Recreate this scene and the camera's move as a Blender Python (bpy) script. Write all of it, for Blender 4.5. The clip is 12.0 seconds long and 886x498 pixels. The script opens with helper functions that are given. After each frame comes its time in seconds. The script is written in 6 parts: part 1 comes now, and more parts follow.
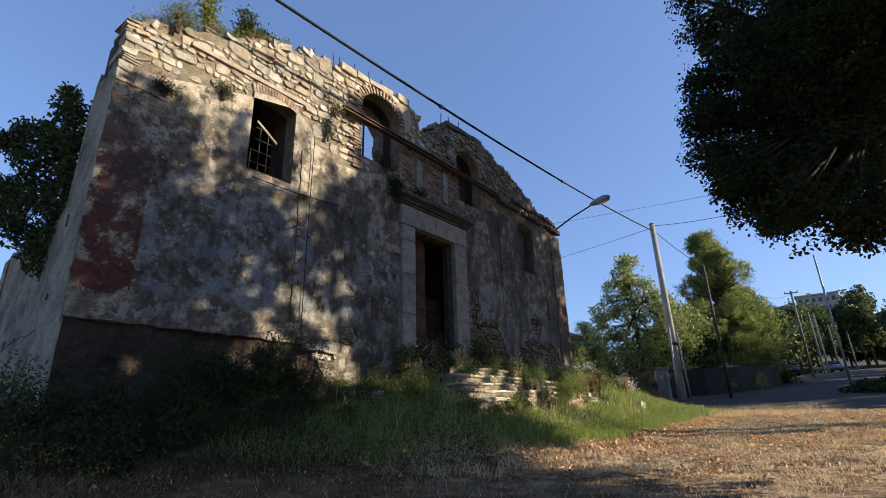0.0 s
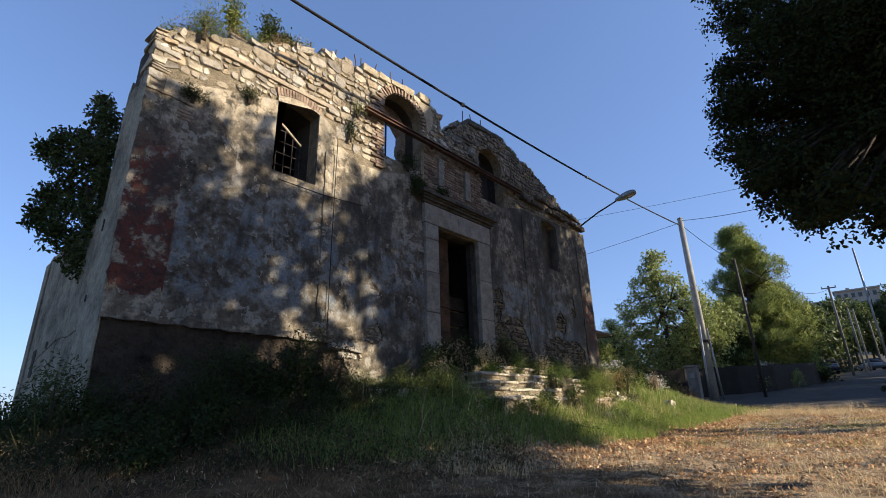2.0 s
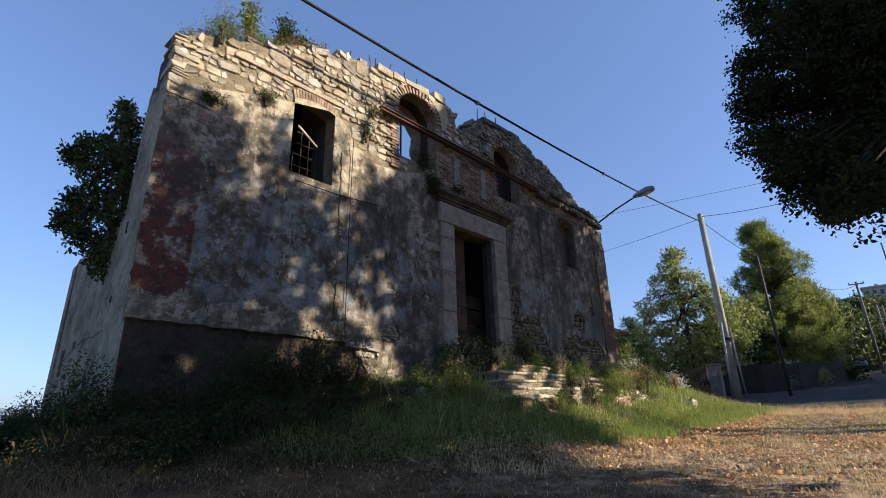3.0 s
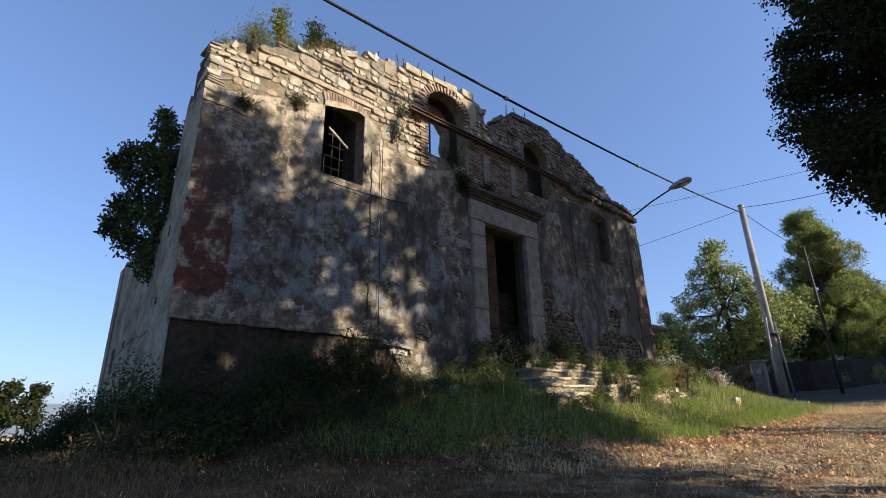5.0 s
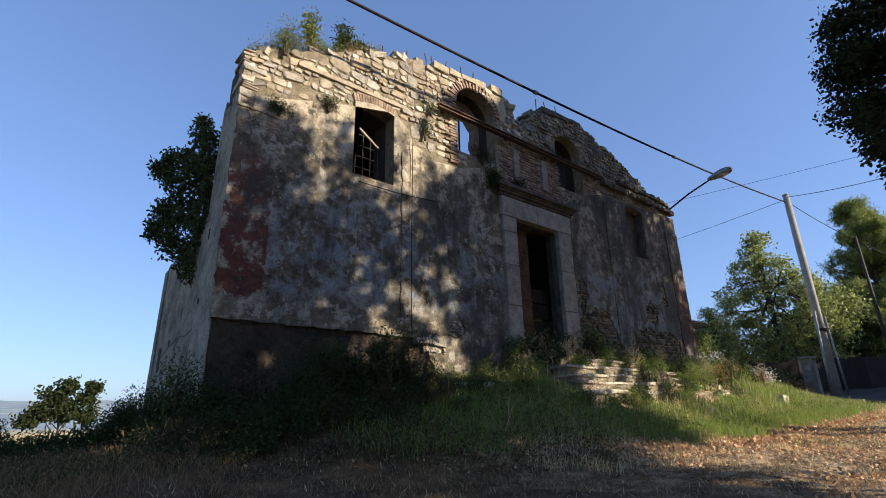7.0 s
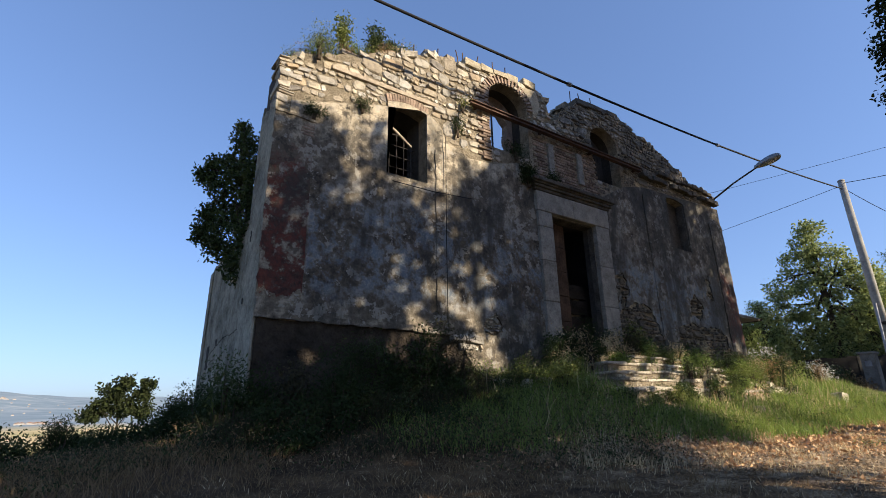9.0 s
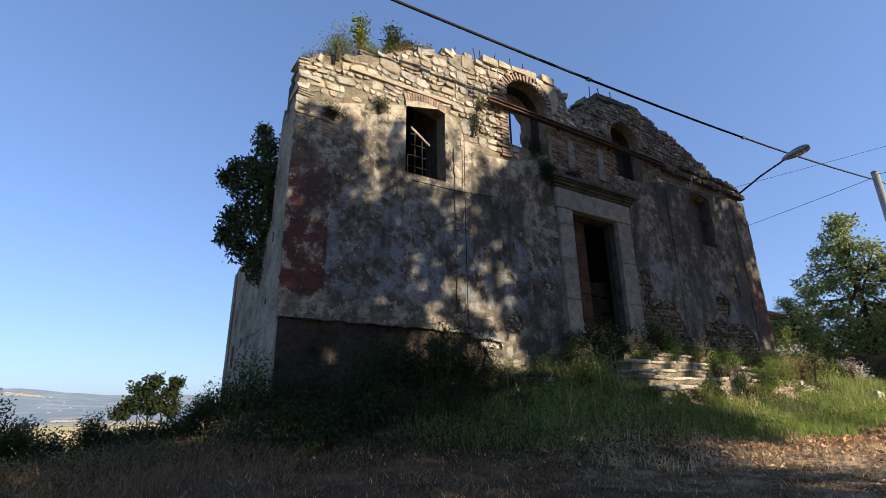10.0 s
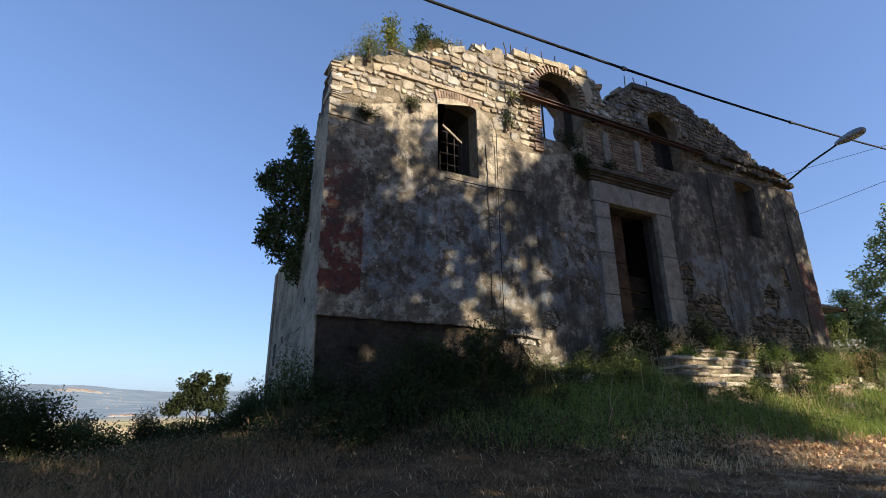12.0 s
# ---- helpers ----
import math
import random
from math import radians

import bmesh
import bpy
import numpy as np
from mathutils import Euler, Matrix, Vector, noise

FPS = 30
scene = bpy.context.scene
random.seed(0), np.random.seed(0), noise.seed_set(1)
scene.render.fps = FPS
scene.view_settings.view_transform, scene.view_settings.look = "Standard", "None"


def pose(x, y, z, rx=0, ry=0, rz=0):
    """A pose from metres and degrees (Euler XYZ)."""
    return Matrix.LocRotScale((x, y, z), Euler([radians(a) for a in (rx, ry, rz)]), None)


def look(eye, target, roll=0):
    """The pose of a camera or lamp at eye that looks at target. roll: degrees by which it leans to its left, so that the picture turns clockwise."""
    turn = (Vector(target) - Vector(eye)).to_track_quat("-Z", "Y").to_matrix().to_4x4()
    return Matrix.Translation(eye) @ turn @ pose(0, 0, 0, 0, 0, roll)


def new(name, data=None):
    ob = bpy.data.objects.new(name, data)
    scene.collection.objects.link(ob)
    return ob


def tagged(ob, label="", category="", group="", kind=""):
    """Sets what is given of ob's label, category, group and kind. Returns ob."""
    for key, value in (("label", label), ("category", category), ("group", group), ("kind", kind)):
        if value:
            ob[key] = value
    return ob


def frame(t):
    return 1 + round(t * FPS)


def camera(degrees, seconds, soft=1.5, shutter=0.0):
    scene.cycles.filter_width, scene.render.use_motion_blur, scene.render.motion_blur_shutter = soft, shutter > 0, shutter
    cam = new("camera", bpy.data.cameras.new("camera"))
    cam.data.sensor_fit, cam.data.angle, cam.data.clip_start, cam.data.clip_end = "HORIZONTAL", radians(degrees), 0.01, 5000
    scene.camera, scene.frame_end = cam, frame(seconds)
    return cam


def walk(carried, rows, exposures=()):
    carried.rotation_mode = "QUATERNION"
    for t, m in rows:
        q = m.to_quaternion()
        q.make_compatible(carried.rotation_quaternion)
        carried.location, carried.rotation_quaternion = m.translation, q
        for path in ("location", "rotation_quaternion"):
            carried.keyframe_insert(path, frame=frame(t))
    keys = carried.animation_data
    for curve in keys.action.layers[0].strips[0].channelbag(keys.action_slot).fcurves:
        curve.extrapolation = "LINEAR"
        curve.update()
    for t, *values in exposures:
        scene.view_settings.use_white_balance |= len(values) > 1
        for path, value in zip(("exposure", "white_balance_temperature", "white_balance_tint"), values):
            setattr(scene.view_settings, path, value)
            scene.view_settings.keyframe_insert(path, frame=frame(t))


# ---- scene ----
from mathutils.geometry import tessellate_polygon

# The camera stands on a tripod and turns slowly to its left.
cam = camera(85.85, 12.0, soft=0.9)
EYE = (0.0, 0.0, 0.7)
walk(cam, [
    (0.0, pose(*EYE, 108.80, 1.60, -50.86)), (0.5, pose(*EYE, 108.77, 1.54, -50.21)), (1.0, pose(*EYE, 108.75, 1.51, -49.57)),
    (1.5, pose(*EYE, 108.73, 1.48, -48.93)), (2.0, pose(*EYE, 108.69, 1.44, -47.95)), (2.5, pose(*EYE, 108.65, 1.40, -46.92)),
    (3.0, pose(*EYE, 108.60, 1.35, -45.94)), (5.0, pose(*EYE, 108.39, 1.17, -42.08)), (5.5, pose(*EYE, 108.33, 1.12, -41.03)),
    (6.0, pose(*EYE, 108.28, 1.08, -40.04)), (6.5, pose(*EYE, 108.23, 1.03, -39.14)), (7.0, pose(*EYE, 108.17, 0.99, -38.15)),
    (9.0, pose(*EYE, 107.91, 0.83, -33.76)), (9.5, pose(*EYE, 107.83, 0.79, -32.59)), (10.0, pose(*EYE, 107.76, 0.74, -31.33)),
    (10.5, pose(*EYE, 107.69, 0.70, -30.26)), (11.0, pose(*EYE, 107.63, 0.66, -29.22)), (11.5, pose(*EYE, 107.56, 0.62, -28.15)),
    (12.0, pose(*EYE, 107.48, 0.59, -27.07))], exposures=[(0.0, 1.0), (12.0, 1.0)])

# ---- daylight: a low sun from the street side, clear sky ----
SUN_EL, SUN_X, SUN_Y = 22.5, 0.52, -0.854
sky_world = bpy.data.worlds.new("sky")
scene.world = sky_world
sky_world.use_nodes = True
wn, wl = sky_world.node_tree.nodes, sky_world.node_tree.links
sky = wn.new("ShaderNodeTexSky")
sky.sky_type, sky.sun_disc = "NISHITA", False
sky.sun_elevation, sky.sun_rotation = radians(SUN_EL), math.atan2(SUN_X, SUN_Y)
sky.altitude, sky.air_density, sky.dust_density, sky.ozone_density = 300, 1.0, 1.0, 3.0
soft_sky, tint = wn.new("ShaderNodeGamma"), wn.new("ShaderNodeMix")
soft_sky.inputs[1].default_value = 0.64
tint.data_type, tint.blend_type = "RGBA", "MULTIPLY"
tint.inputs[0].default_value, tint.inputs[7].default_value = 1.0, (0.865, 1.05, 1.46, 1)
wl.new(sky.outputs[0], soft_sky.inputs[0])
wl.new(soft_sky.outputs[0], tint.inputs[6])
wl.new(tint.outputs[2], wn["Background"].inputs[0])
wn["Background"].inputs[1].default_value = 0.122
sun = new("sun", bpy.data.lights.new("sun", "SUN"))
sun.data.energy, sun.data.angle, sun.data.color = 5.0, radians(0.53), (1.0, 0.86, 0.66)
sun.matrix_world = look((30 * SUN_X, 30 * SUN_Y, 30 * math.tan(radians(SUN_EL))), (0, 0, 0))


# ---- materials ----
def nodes_of(name):
    m = bpy.data.materials.new(name)
    m.use_nodes = True
    return m, m.node_tree.nodes, m.node_tree.links, m.node_tree.nodes["Principled BSDF"]


def ramp(ns, ls, src, stops):
    r = ns.new("ShaderNodeValToRGB")
    while len(r.color_ramp.elements) < len(stops):
        r.color_ramp.elements.new(0.5)
    for e, (pos, col) in zip(r.color_ramp.elements, stops):
        e.position, e.color = pos, (*col, 1) if len(col) == 3 else col
    ls.new(src, r.inputs[0])
    return r.outputs[0]


def noise_of(ns, ls, src, scale, detail=4.0, rough=0.55, distort=0.0):
    n = ns.new("ShaderNodeTexNoise")
    n.inputs["Scale"].default_value, n.inputs["Detail"].default_value = scale, detail
    n.inputs["Roughness"].default_value, n.inputs["Distortion"].default_value = rough, distort
    ls.new(src, n.inputs["Vector"])
    return n.outputs["Fac"]


def mix(ns, ls, a, b, fac, mode="MIX"):
    m = ns.new("ShaderNodeMix")
    m.data_type, m.blend_type = "RGBA", mode
    for sock, v in ((m.inputs[0], fac), (m.inputs[6], a), (m.inputs[7], b)):
        if hasattr(v, "is_linked"):
            ls.new(v, sock)
        else:
            sock.default_value = v if isinstance(v, (int, float)) else (*v, 1)
    return m.outputs[2]


def calc(ns, ls, op, a, b=0.0, clamp=False):
    m = ns.new("ShaderNodeMath")
    m.operation, m.use_clamp = op, clamp
    for sock, v in ((m.inputs[0], a), (m.inputs[1], b)):
        if hasattr(v, "is_linked"):
            ls.new(v, sock)
        else:
            sock.default_value = v
    return m.outputs[0]


def bump(ns, ls, bsdf, height, strength, dist):
    b = ns.new("ShaderNodeBump")
    b.inputs["Strength"].default_value, b.inputs["Distance"].default_value = strength, dist
    ls.new(height, b.inputs["Height"])
    ls.new(b.outputs[0], bsdf.inputs["Normal"])


def spot(ns):
    return ns.new("ShaderNodeNewGeometry").outputs["Position"]


def surface(name, dark, light, scale=3.0, rough=0.9, relief=0.3, depth=0.02, metal=0.0, vary=0.0, grain=8.0):
    """A worn surface: large stains and fine grain between two colours; vary: difference from piece to piece."""
    m, ns, ls, b = nodes_of(name)
    p = spot(ns)
    big, fine = noise_of(ns, ls, p, scale, 5, 0.6), noise_of(ns, ls, p, scale * grain, 5, 0.65)
    both = calc(ns, ls, "ADD", calc(ns, ls, "MULTIPLY", big, 0.6), calc(ns, ls, "MULTIPLY", fine, 0.4))
    if vary:
        rnd = ns.new("ShaderNodeObjectInfo").outputs["Random"]
        isl = ns.new("ShaderNodeNewGeometry").outputs["Random Per Island"]
        both = calc(ns, ls, "ADD", both, calc(ns, ls, "MULTIPLY", calc(ns, ls, "SUBTRACT", calc(ns, ls, "ADD", rnd, isl), 1.0), vary))
    ls.new(ramp(ns, ls, both, [(0.33, dark), (0.67, light)]), b.inputs["Base Color"])
    b.inputs["Roughness"].default_value, b.inputs["Metallic"].default_value = rough, metal
    if rough > 0.84:
        b.inputs["Specular IOR Level"].default_value = 0.2
    bump(ns, ls, b, fine, relief, depth)
    return m


def foliage(name, dark, light, shine=0.45, through_light=0.35):
    """Leaves: each its own green, some light shines through."""
    m, ns, ls, b = nodes_of(name)
    rnd = ns.new("ShaderNodeNewGeometry").outputs["Random Per Island"]
    col = ramp(ns, ls, rnd, [(0.0, dark), (1.0, light)])
    patch = noise_of(ns, ls, spot(ns), 1.3, 2)
    col = mix(ns, ls, col, light, calc(ns, ls, "MULTIPLY", patch, 0.5))
    ls.new(col, b.inputs["Base Color"])
    b.inputs["Roughness"].default_value = shine
    b.inputs["Specular IOR Level"].default_value = 0.22
    t, s = ns.new("ShaderNodeBsdfTranslucent"), ns.new("ShaderNodeMixShader")
    ls.new(col, t.inputs[0])
    s.inputs[0].default_value = through_light
    ls.new(b.outputs[0], s.inputs[1]), ls.new(t.outputs[0], s.inputs[2])
    ls.new(s.outputs[0], ns["Material Output"].inputs[0])
    return m


def plaster():
    """Old lime plaster: buff at the upper left, grey elsewhere with blue limewash flakes, red paint left on the corner
    strips.
    """
    m, ns, ls, b = nodes_of("weathered_plaster")
    p = spot(ns)
    sep = ns.new("ShaderNodeSeparateXYZ")
    ls.new(p, sep.inputs[0])
    x, z = sep.outputs[0], sep.outputs[2]
    big, mid = noise_of(ns, ls, p, 0.8, 6, 0.6, 0.2), noise_of(ns, ls, p, 3.0, 7, 0.66, 0.15)
    tiny, fine = noise_of(ns, ls, p, 9, 8, 0.7, 0.1), noise_of(ns, ls, p, 34, 6, 0.7)
    both = calc(ns, ls, "ADD", calc(ns, ls, "MULTIPLY", mid, 0.62), calc(ns, ls, "MULTIPLY", tiny, 0.38))
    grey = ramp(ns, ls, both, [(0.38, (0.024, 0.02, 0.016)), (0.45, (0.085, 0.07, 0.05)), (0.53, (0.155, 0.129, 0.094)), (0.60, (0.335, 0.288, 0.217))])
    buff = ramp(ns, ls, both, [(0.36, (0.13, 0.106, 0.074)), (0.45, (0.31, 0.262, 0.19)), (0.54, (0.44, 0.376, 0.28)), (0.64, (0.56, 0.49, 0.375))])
    # paler buff above about z 4.75, fading out towards x 6.6
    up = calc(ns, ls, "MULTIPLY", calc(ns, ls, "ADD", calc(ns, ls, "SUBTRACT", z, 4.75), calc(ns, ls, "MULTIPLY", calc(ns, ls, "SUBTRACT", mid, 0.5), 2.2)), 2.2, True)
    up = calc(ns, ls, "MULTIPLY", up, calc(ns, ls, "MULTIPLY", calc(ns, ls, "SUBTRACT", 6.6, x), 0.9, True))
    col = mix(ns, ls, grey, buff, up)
    # bare brown undercoat where the skin has fallen
    col = mix(ns, ls, col, (0.10, 0.078, 0.055), ramp(ns, ls, calc(ns, ls, "ADD", calc(ns, ls, "MULTIPLY", big, 0.6), calc(ns, ls, "MULTIPLY", tiny, 0.4)), [(0.545, (0, 0, 0)), (0.575, (0.8, 0.8, 0.8))]))
    # the last skin of whitewash, broken into small hard-edged flakes
    peel = noise_of(ns, ls, p, 5.5, 9, 0.68, 0.2)
    col = mix(ns, ls, col, (0.33, 0.306, 0.262), ramp(ns, ls, peel, [(0.555, (0, 0, 0)), (0.58, (0.7, 0.7, 0.7))]))
    col = mix(ns, ls, col, (0.045, 0.037, 0.028), calc(ns, ls, "MULTIPLY", ramp(ns, ls, peel, [(0.42, (0.8, 0.8, 0.8)), (0.45, (0, 0, 0))]), ramp(ns, ls, big, [(0.44, (0.1, 0.1, 0.1)), (0.56, (1, 1, 1))])))
    # blue limewash, worn to flakes
    inx = calc(ns, ls, "MULTIPLY", calc(ns, ls, "MULTIPLY", calc(ns, ls, "SUBTRACT", x, 1.98), 20, True), calc(ns, ls, "MULTIPLY", calc(ns, ls, "SUBTRACT", 13.7, x), 4, True))
    low = calc(ns, ls, "MULTIPLY", calc(ns, ls, "MULTIPLY", calc(ns, ls, "SUBTRACT", 4.3, z), 1.2, True), calc(ns, ls, "MULTIPLY", calc(ns, ls, "SUBTRACT", z, 2.0), 2.5, True))
    wash = ramp(ns, ls, calc(ns, ls, "ADD", calc(ns, ls, "MULTIPLY", mid, 0.6), calc(ns, ls, "MULTIPLY", tiny, 0.4)), [(0.475, (0, 0, 0)), (0.545, (0.7, 0.7, 0.7)), (0.62, (1, 1, 1))])
    wash = calc(ns, ls, "MULTIPLY", calc(ns, ls, "MULTIPLY", inx, low), wash)
    col = mix(ns, ls, col, mix(ns, ls, (0.115, 0.145, 0.18), (0.29, 0.31, 0.317), ramp(ns, ls, fine, [(0.5, (0, 0, 0)), (0.62, (1, 1, 1))])), wash)
    # red paint on the two corner strips
    red = calc(ns, ls, "ADD", calc(ns, ls, "LESS_THAN", x, 1.985), calc(ns, ls, "GREATER_THAN", x, 13.72), True)
    hgt = calc(ns, ls, "MULTIPLY", calc(ns, ls, "GREATER_THAN", z, calc(ns, ls, "ADD", 1.35, calc(ns, ls, "MULTIPLY", both, 1.6))), calc(ns, ls, "MULTIPLY", calc(ns, ls, "SUBTRACT", calc(ns, ls, "ADD", 2.6, calc(ns, ls, "MULTIPLY", mid, 3.4)), z), 2.4, True))
    worn = ramp(ns, ls, both, [(0.39, (0.15, 0.15, 0.15)), (0.45, (0.95, 0.95, 0.95)), (0.515, (0.9, 0.9, 0.9)), (0.56, (0.1, 0.1, 0.1))])
    col = mix(ns, ls, col, mix(ns, ls, (0.125, 0.030, 0.018), (0.034, 0.013, 0.010), ramp(ns, ls, tiny, [(0.40, (0, 0, 0)), (0.6, (1, 1, 1))])), calc(ns, ls, "MULTIPLY", calc(ns, ls, "MULTIPLY", red, hgt), worn))
    # run-off stains, mould and fine specks; thickened past x 5.2 to paint in shade
    stretch = ns.new("ShaderNodeMapping")
    stretch.inputs["Scale"].default_value = (1.7, 1.7, 0.4)
    ls.new(p, stretch.inputs[0])
    streak = noise_of(ns, ls, stretch.outputs[0], 1.0, 6, 0.62, 0.4)
    col = mix(ns, ls, col, (0.035, 0.033, 0.028), ramp(ns, ls, calc(ns, ls, "ADD", streak, calc(ns, ls, "MULTIPLY", calc(ns, ls, "MULTIPLY", calc(ns, ls, "SUBTRACT", x, 5.2), 0.4, True), 0.085)), [(0.51, (0, 0, 0)), (0.65, (0.8, 0.8, 0.8))]))
    col = mix(ns, ls, col, (0.035, 0.032, 0.027), ramp(ns, ls, fine, [(0.57, (0, 0, 0)), (0.70, (0.5, 0.5, 0.5))]))
    ls.new(col, b.inputs["Base Color"])
    b.inputs["Roughness"].default_value = 0.96
    bump(ns, ls, b, calc(ns, ls, "ADD", calc(ns, ls, "ADD", both, calc(ns, ls, "MULTIPLY", peel, 0.5)), calc(ns, ls, "MULTIPLY", fine, 0.25)), 0.8, 0.04)
    return m


def rubble_stone():
    """Field stones: tan, grey, ochre and whitish, each its own, with veins and stains."""
    m, ns, ls, b = nodes_of("field_stone")
    p = spot(ns)
    rnd = ns.new("ShaderNodeObjectInfo").outputs["Random"]
    isl = ns.new("ShaderNodeNewGeometry").outputs["Random Per Island"]
    pick = calc(ns, ls, "FRACT", calc(ns, ls, "ADD", calc(ns, ls, "MULTIPLY", rnd, 7.31), isl))
    hue = ramp(ns, ls, pick, [(0.0, (0.23, 0.19, 0.14)), (0.3, (0.37, 0.31, 0.225)), (0.5, (0.31, 0.285, 0.245)), (0.7, (0.44, 0.38, 0.28)), (0.80, (0.36, 0.27, 0.17)), (0.86, (0.62, 0.58, 0.50)), (1.0, (0.16, 0.14, 0.12))])
    mid, fine = noise_of(ns, ls, p, 8, 6, 0.65, 0.4), noise_of(ns, ls, p, 45, 5, 0.7)
    col = mix(ns, ls, hue, (0.07, 0.058, 0.045), ramp(ns, ls, mid, [(0.50, (0, 0, 0)), (0.68, (0.75, 0.75, 0.75))]))
    col = mix(ns, ls, col, (0.55, 0.50, 0.42), ramp(ns, ls, fine, [(0.56, (0, 0, 0)), (0.75, (0.4, 0.4, 0.4))]))
    # dark patches, denser past x 6.6 over the gable's street end
    sep = ns.new("ShaderNodeSeparateXYZ")
    ls.new(p, sep.inputs[0])
    dark_patch = calc(ns, ls, "ADD", noise_of(ns, ls, p, 2.2, 6, 0.7, 0.5), calc(ns, ls, "MULTIPLY", calc(ns, ls, "MULTIPLY", calc(ns, ls, "SUBTRACT", sep.outputs[0], 6.6), 0.6, True), 0.17))
    col = mix(ns, ls, col, (0.05, 0.044, 0.036), ramp(ns, ls, dark_patch, [(0.54, (0, 0, 0)), (0.68, (0.8, 0.8, 0.8))]))
    ls.new(col, b.inputs["Base Color"])
    b.inputs["Roughness"].default_value = 0.95
    bump(ns, ls, b, calc(ns, ls, "ADD", mid, calc(ns, ls, "MULTIPLY", fine, 0.4)), 0.8, 0.04)
    return m


def dry_earth():
    """The ground: trodden earth and straw near the camera, green on the bank, straw fields below, woods and painted
    haze far away.
    """
    m, ns, ls, b = nodes_of("dry_ground")
    p = spot(ns)
    big, mid, fine = noise_of(ns, ls, p, 0.35, 5), noise_of(ns, ls, p, 2.5, 6, 0.65), noise_of(ns, ls, p, 30, 5, 0.7)
    earth = ramp(ns, ls, mid, [(0.3, (0.03, 0.018, 0.009)), (0.5, (0.085, 0.052, 0.026)), (0.7, (0.19, 0.12, 0.06))])
    earth = mix(ns, ls, earth, (0.08, 0.056, 0.036), ramp(ns, ls, big, [(0.45, (0, 0, 0)), (0.6, (0.7, 0.7, 0.7))]))
    earth = mix(ns, ls, earth, (0.30, 0.235, 0.15), ramp(ns, ls, fine, [(0.55, (0, 0, 0)), (0.7, (0.8, 0.8, 0.8))]))
    sep = ns.new("ShaderNodeSeparateXYZ")
    ls.new(p, sep.inputs[0])
    straw = ramp(ns, ls, calc(ns, ls, "ADD", calc(ns, ls, "MULTIPLY", mid, 0.5), calc(ns, ls, "MULTIPLY", fine, 0.5)), [(0.42, (0.07, 0.048, 0.03)), (0.49, (0.26, 0.185, 0.115)), (0.57, (0.58, 0.45, 0.29))])
    cover = calc(ns, ls, "DIVIDE", calc(ns, ls, "ADD", calc(ns, ls, "SUBTRACT", sep.outputs[0], 4.0), calc(ns, ls, "MULTIPLY", mid, 2.0)), 3.5, True)
    earth = mix(ns, ls, earth, straw, calc(ns, ls, "MULTIPLY", cover, 0.85))
    gx, gy = calc(ns, ls, "DIVIDE", calc(ns, ls, "SUBTRACT", sep.outputs[0], 13.0), 3.4), calc(ns, ls, "DIVIDE", calc(ns, ls, "SUBTRACT", sep.outputs[1], 1.4), 1.0)
    worn_path = calc(ns, ls, "MULTIPLY", calc(ns, ls, "SUBTRACT", calc(ns, ls, "ADD", 0.9, mid), calc(ns, ls, "ADD", calc(ns, ls, "MULTIPLY", gx, gx), calc(ns, ls, "MULTIPLY", gy, gy))), 2.0, True)
    earth = mix(ns, ls, earth, mix(ns, ls, (0.12, 0.10, 0.082), (0.36, 0.30, 0.235), ramp(ns, ls, fine, [(0.42, (0, 0, 0)), (0.62, (1, 1, 1))])), worn_path)
    dist = ns.new("ShaderNodeVectorMath")
    dist.operation = "LENGTH"
    ls.new(p, dist.inputs[0])
    d = dist.outputs["Value"]
    fields = noise_of(ns, ls, p, 0.02, 3, 0.5)
    far = ramp(ns, ls, fields, [(0.42, (0.52, 0.41, 0.22)), (0.56, (0.42, 0.36, 0.17)), (0.64, (0.16, 0.19, 0.07))])
    far = mix(ns, ls, far, mix(ns, ls, (0.05, 0.045, 0.024), (0.16, 0.125, 0.07), ramp(ns, ls, mid, [(0.4, (0, 0, 0)), (0.62, (1, 1, 1))])), calc(ns, ls, "DIVIDE", calc(ns, ls, "SUBTRACT", sep.outputs[0], 17.0), 3.0, True))
    # distance haze put into the colour: far ground turns blue-grey
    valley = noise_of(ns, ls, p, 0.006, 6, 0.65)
    haze_ground = ramp(ns, ls, valley, [(0.40, (0.17, 0.225, 0.265)), (0.55, (0.22, 0.27, 0.305)), (0.66, (0.31, 0.34, 0.355))])
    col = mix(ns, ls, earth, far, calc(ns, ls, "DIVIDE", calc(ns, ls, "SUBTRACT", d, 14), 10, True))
    col = mix(ns, ls, col, haze_ground, calc(ns, ls, "DIVIDE", calc(ns, ls, "SUBTRACT", d, 260), 500, True))
    ls.new(col, b.inputs["Base Color"])
    b.inputs["Roughness"].default_value = 1.0
    b.inputs["Specular IOR Level"].default_value = 0.1
    bump(ns, ls, b, calc(ns, ls, "ADD", mid, fine), 0.7, 0.04)
    return m


PLASTER, EARTH = plaster(), dry_earth()
RUBBLE = surface("rubble_core", (0.10, 0.08, 0.055), (0.38, 0.32, 0.23), 7, 0.97, 0.9, 0.05)
STONE = rubble_stone()
PALE = surface("pale_limestone", (0.11, 0.10, 0.084), (0.32, 0.296, 0.256), 5, 0.85, 0.35, 0.01, vary=0.05)
STEP = surface("worn_step_stone", (0.17, 0.145, 0.11), (0.66, 0.59, 0.47), 9, 0.95, 0.9, 0.04, vary=0.3)
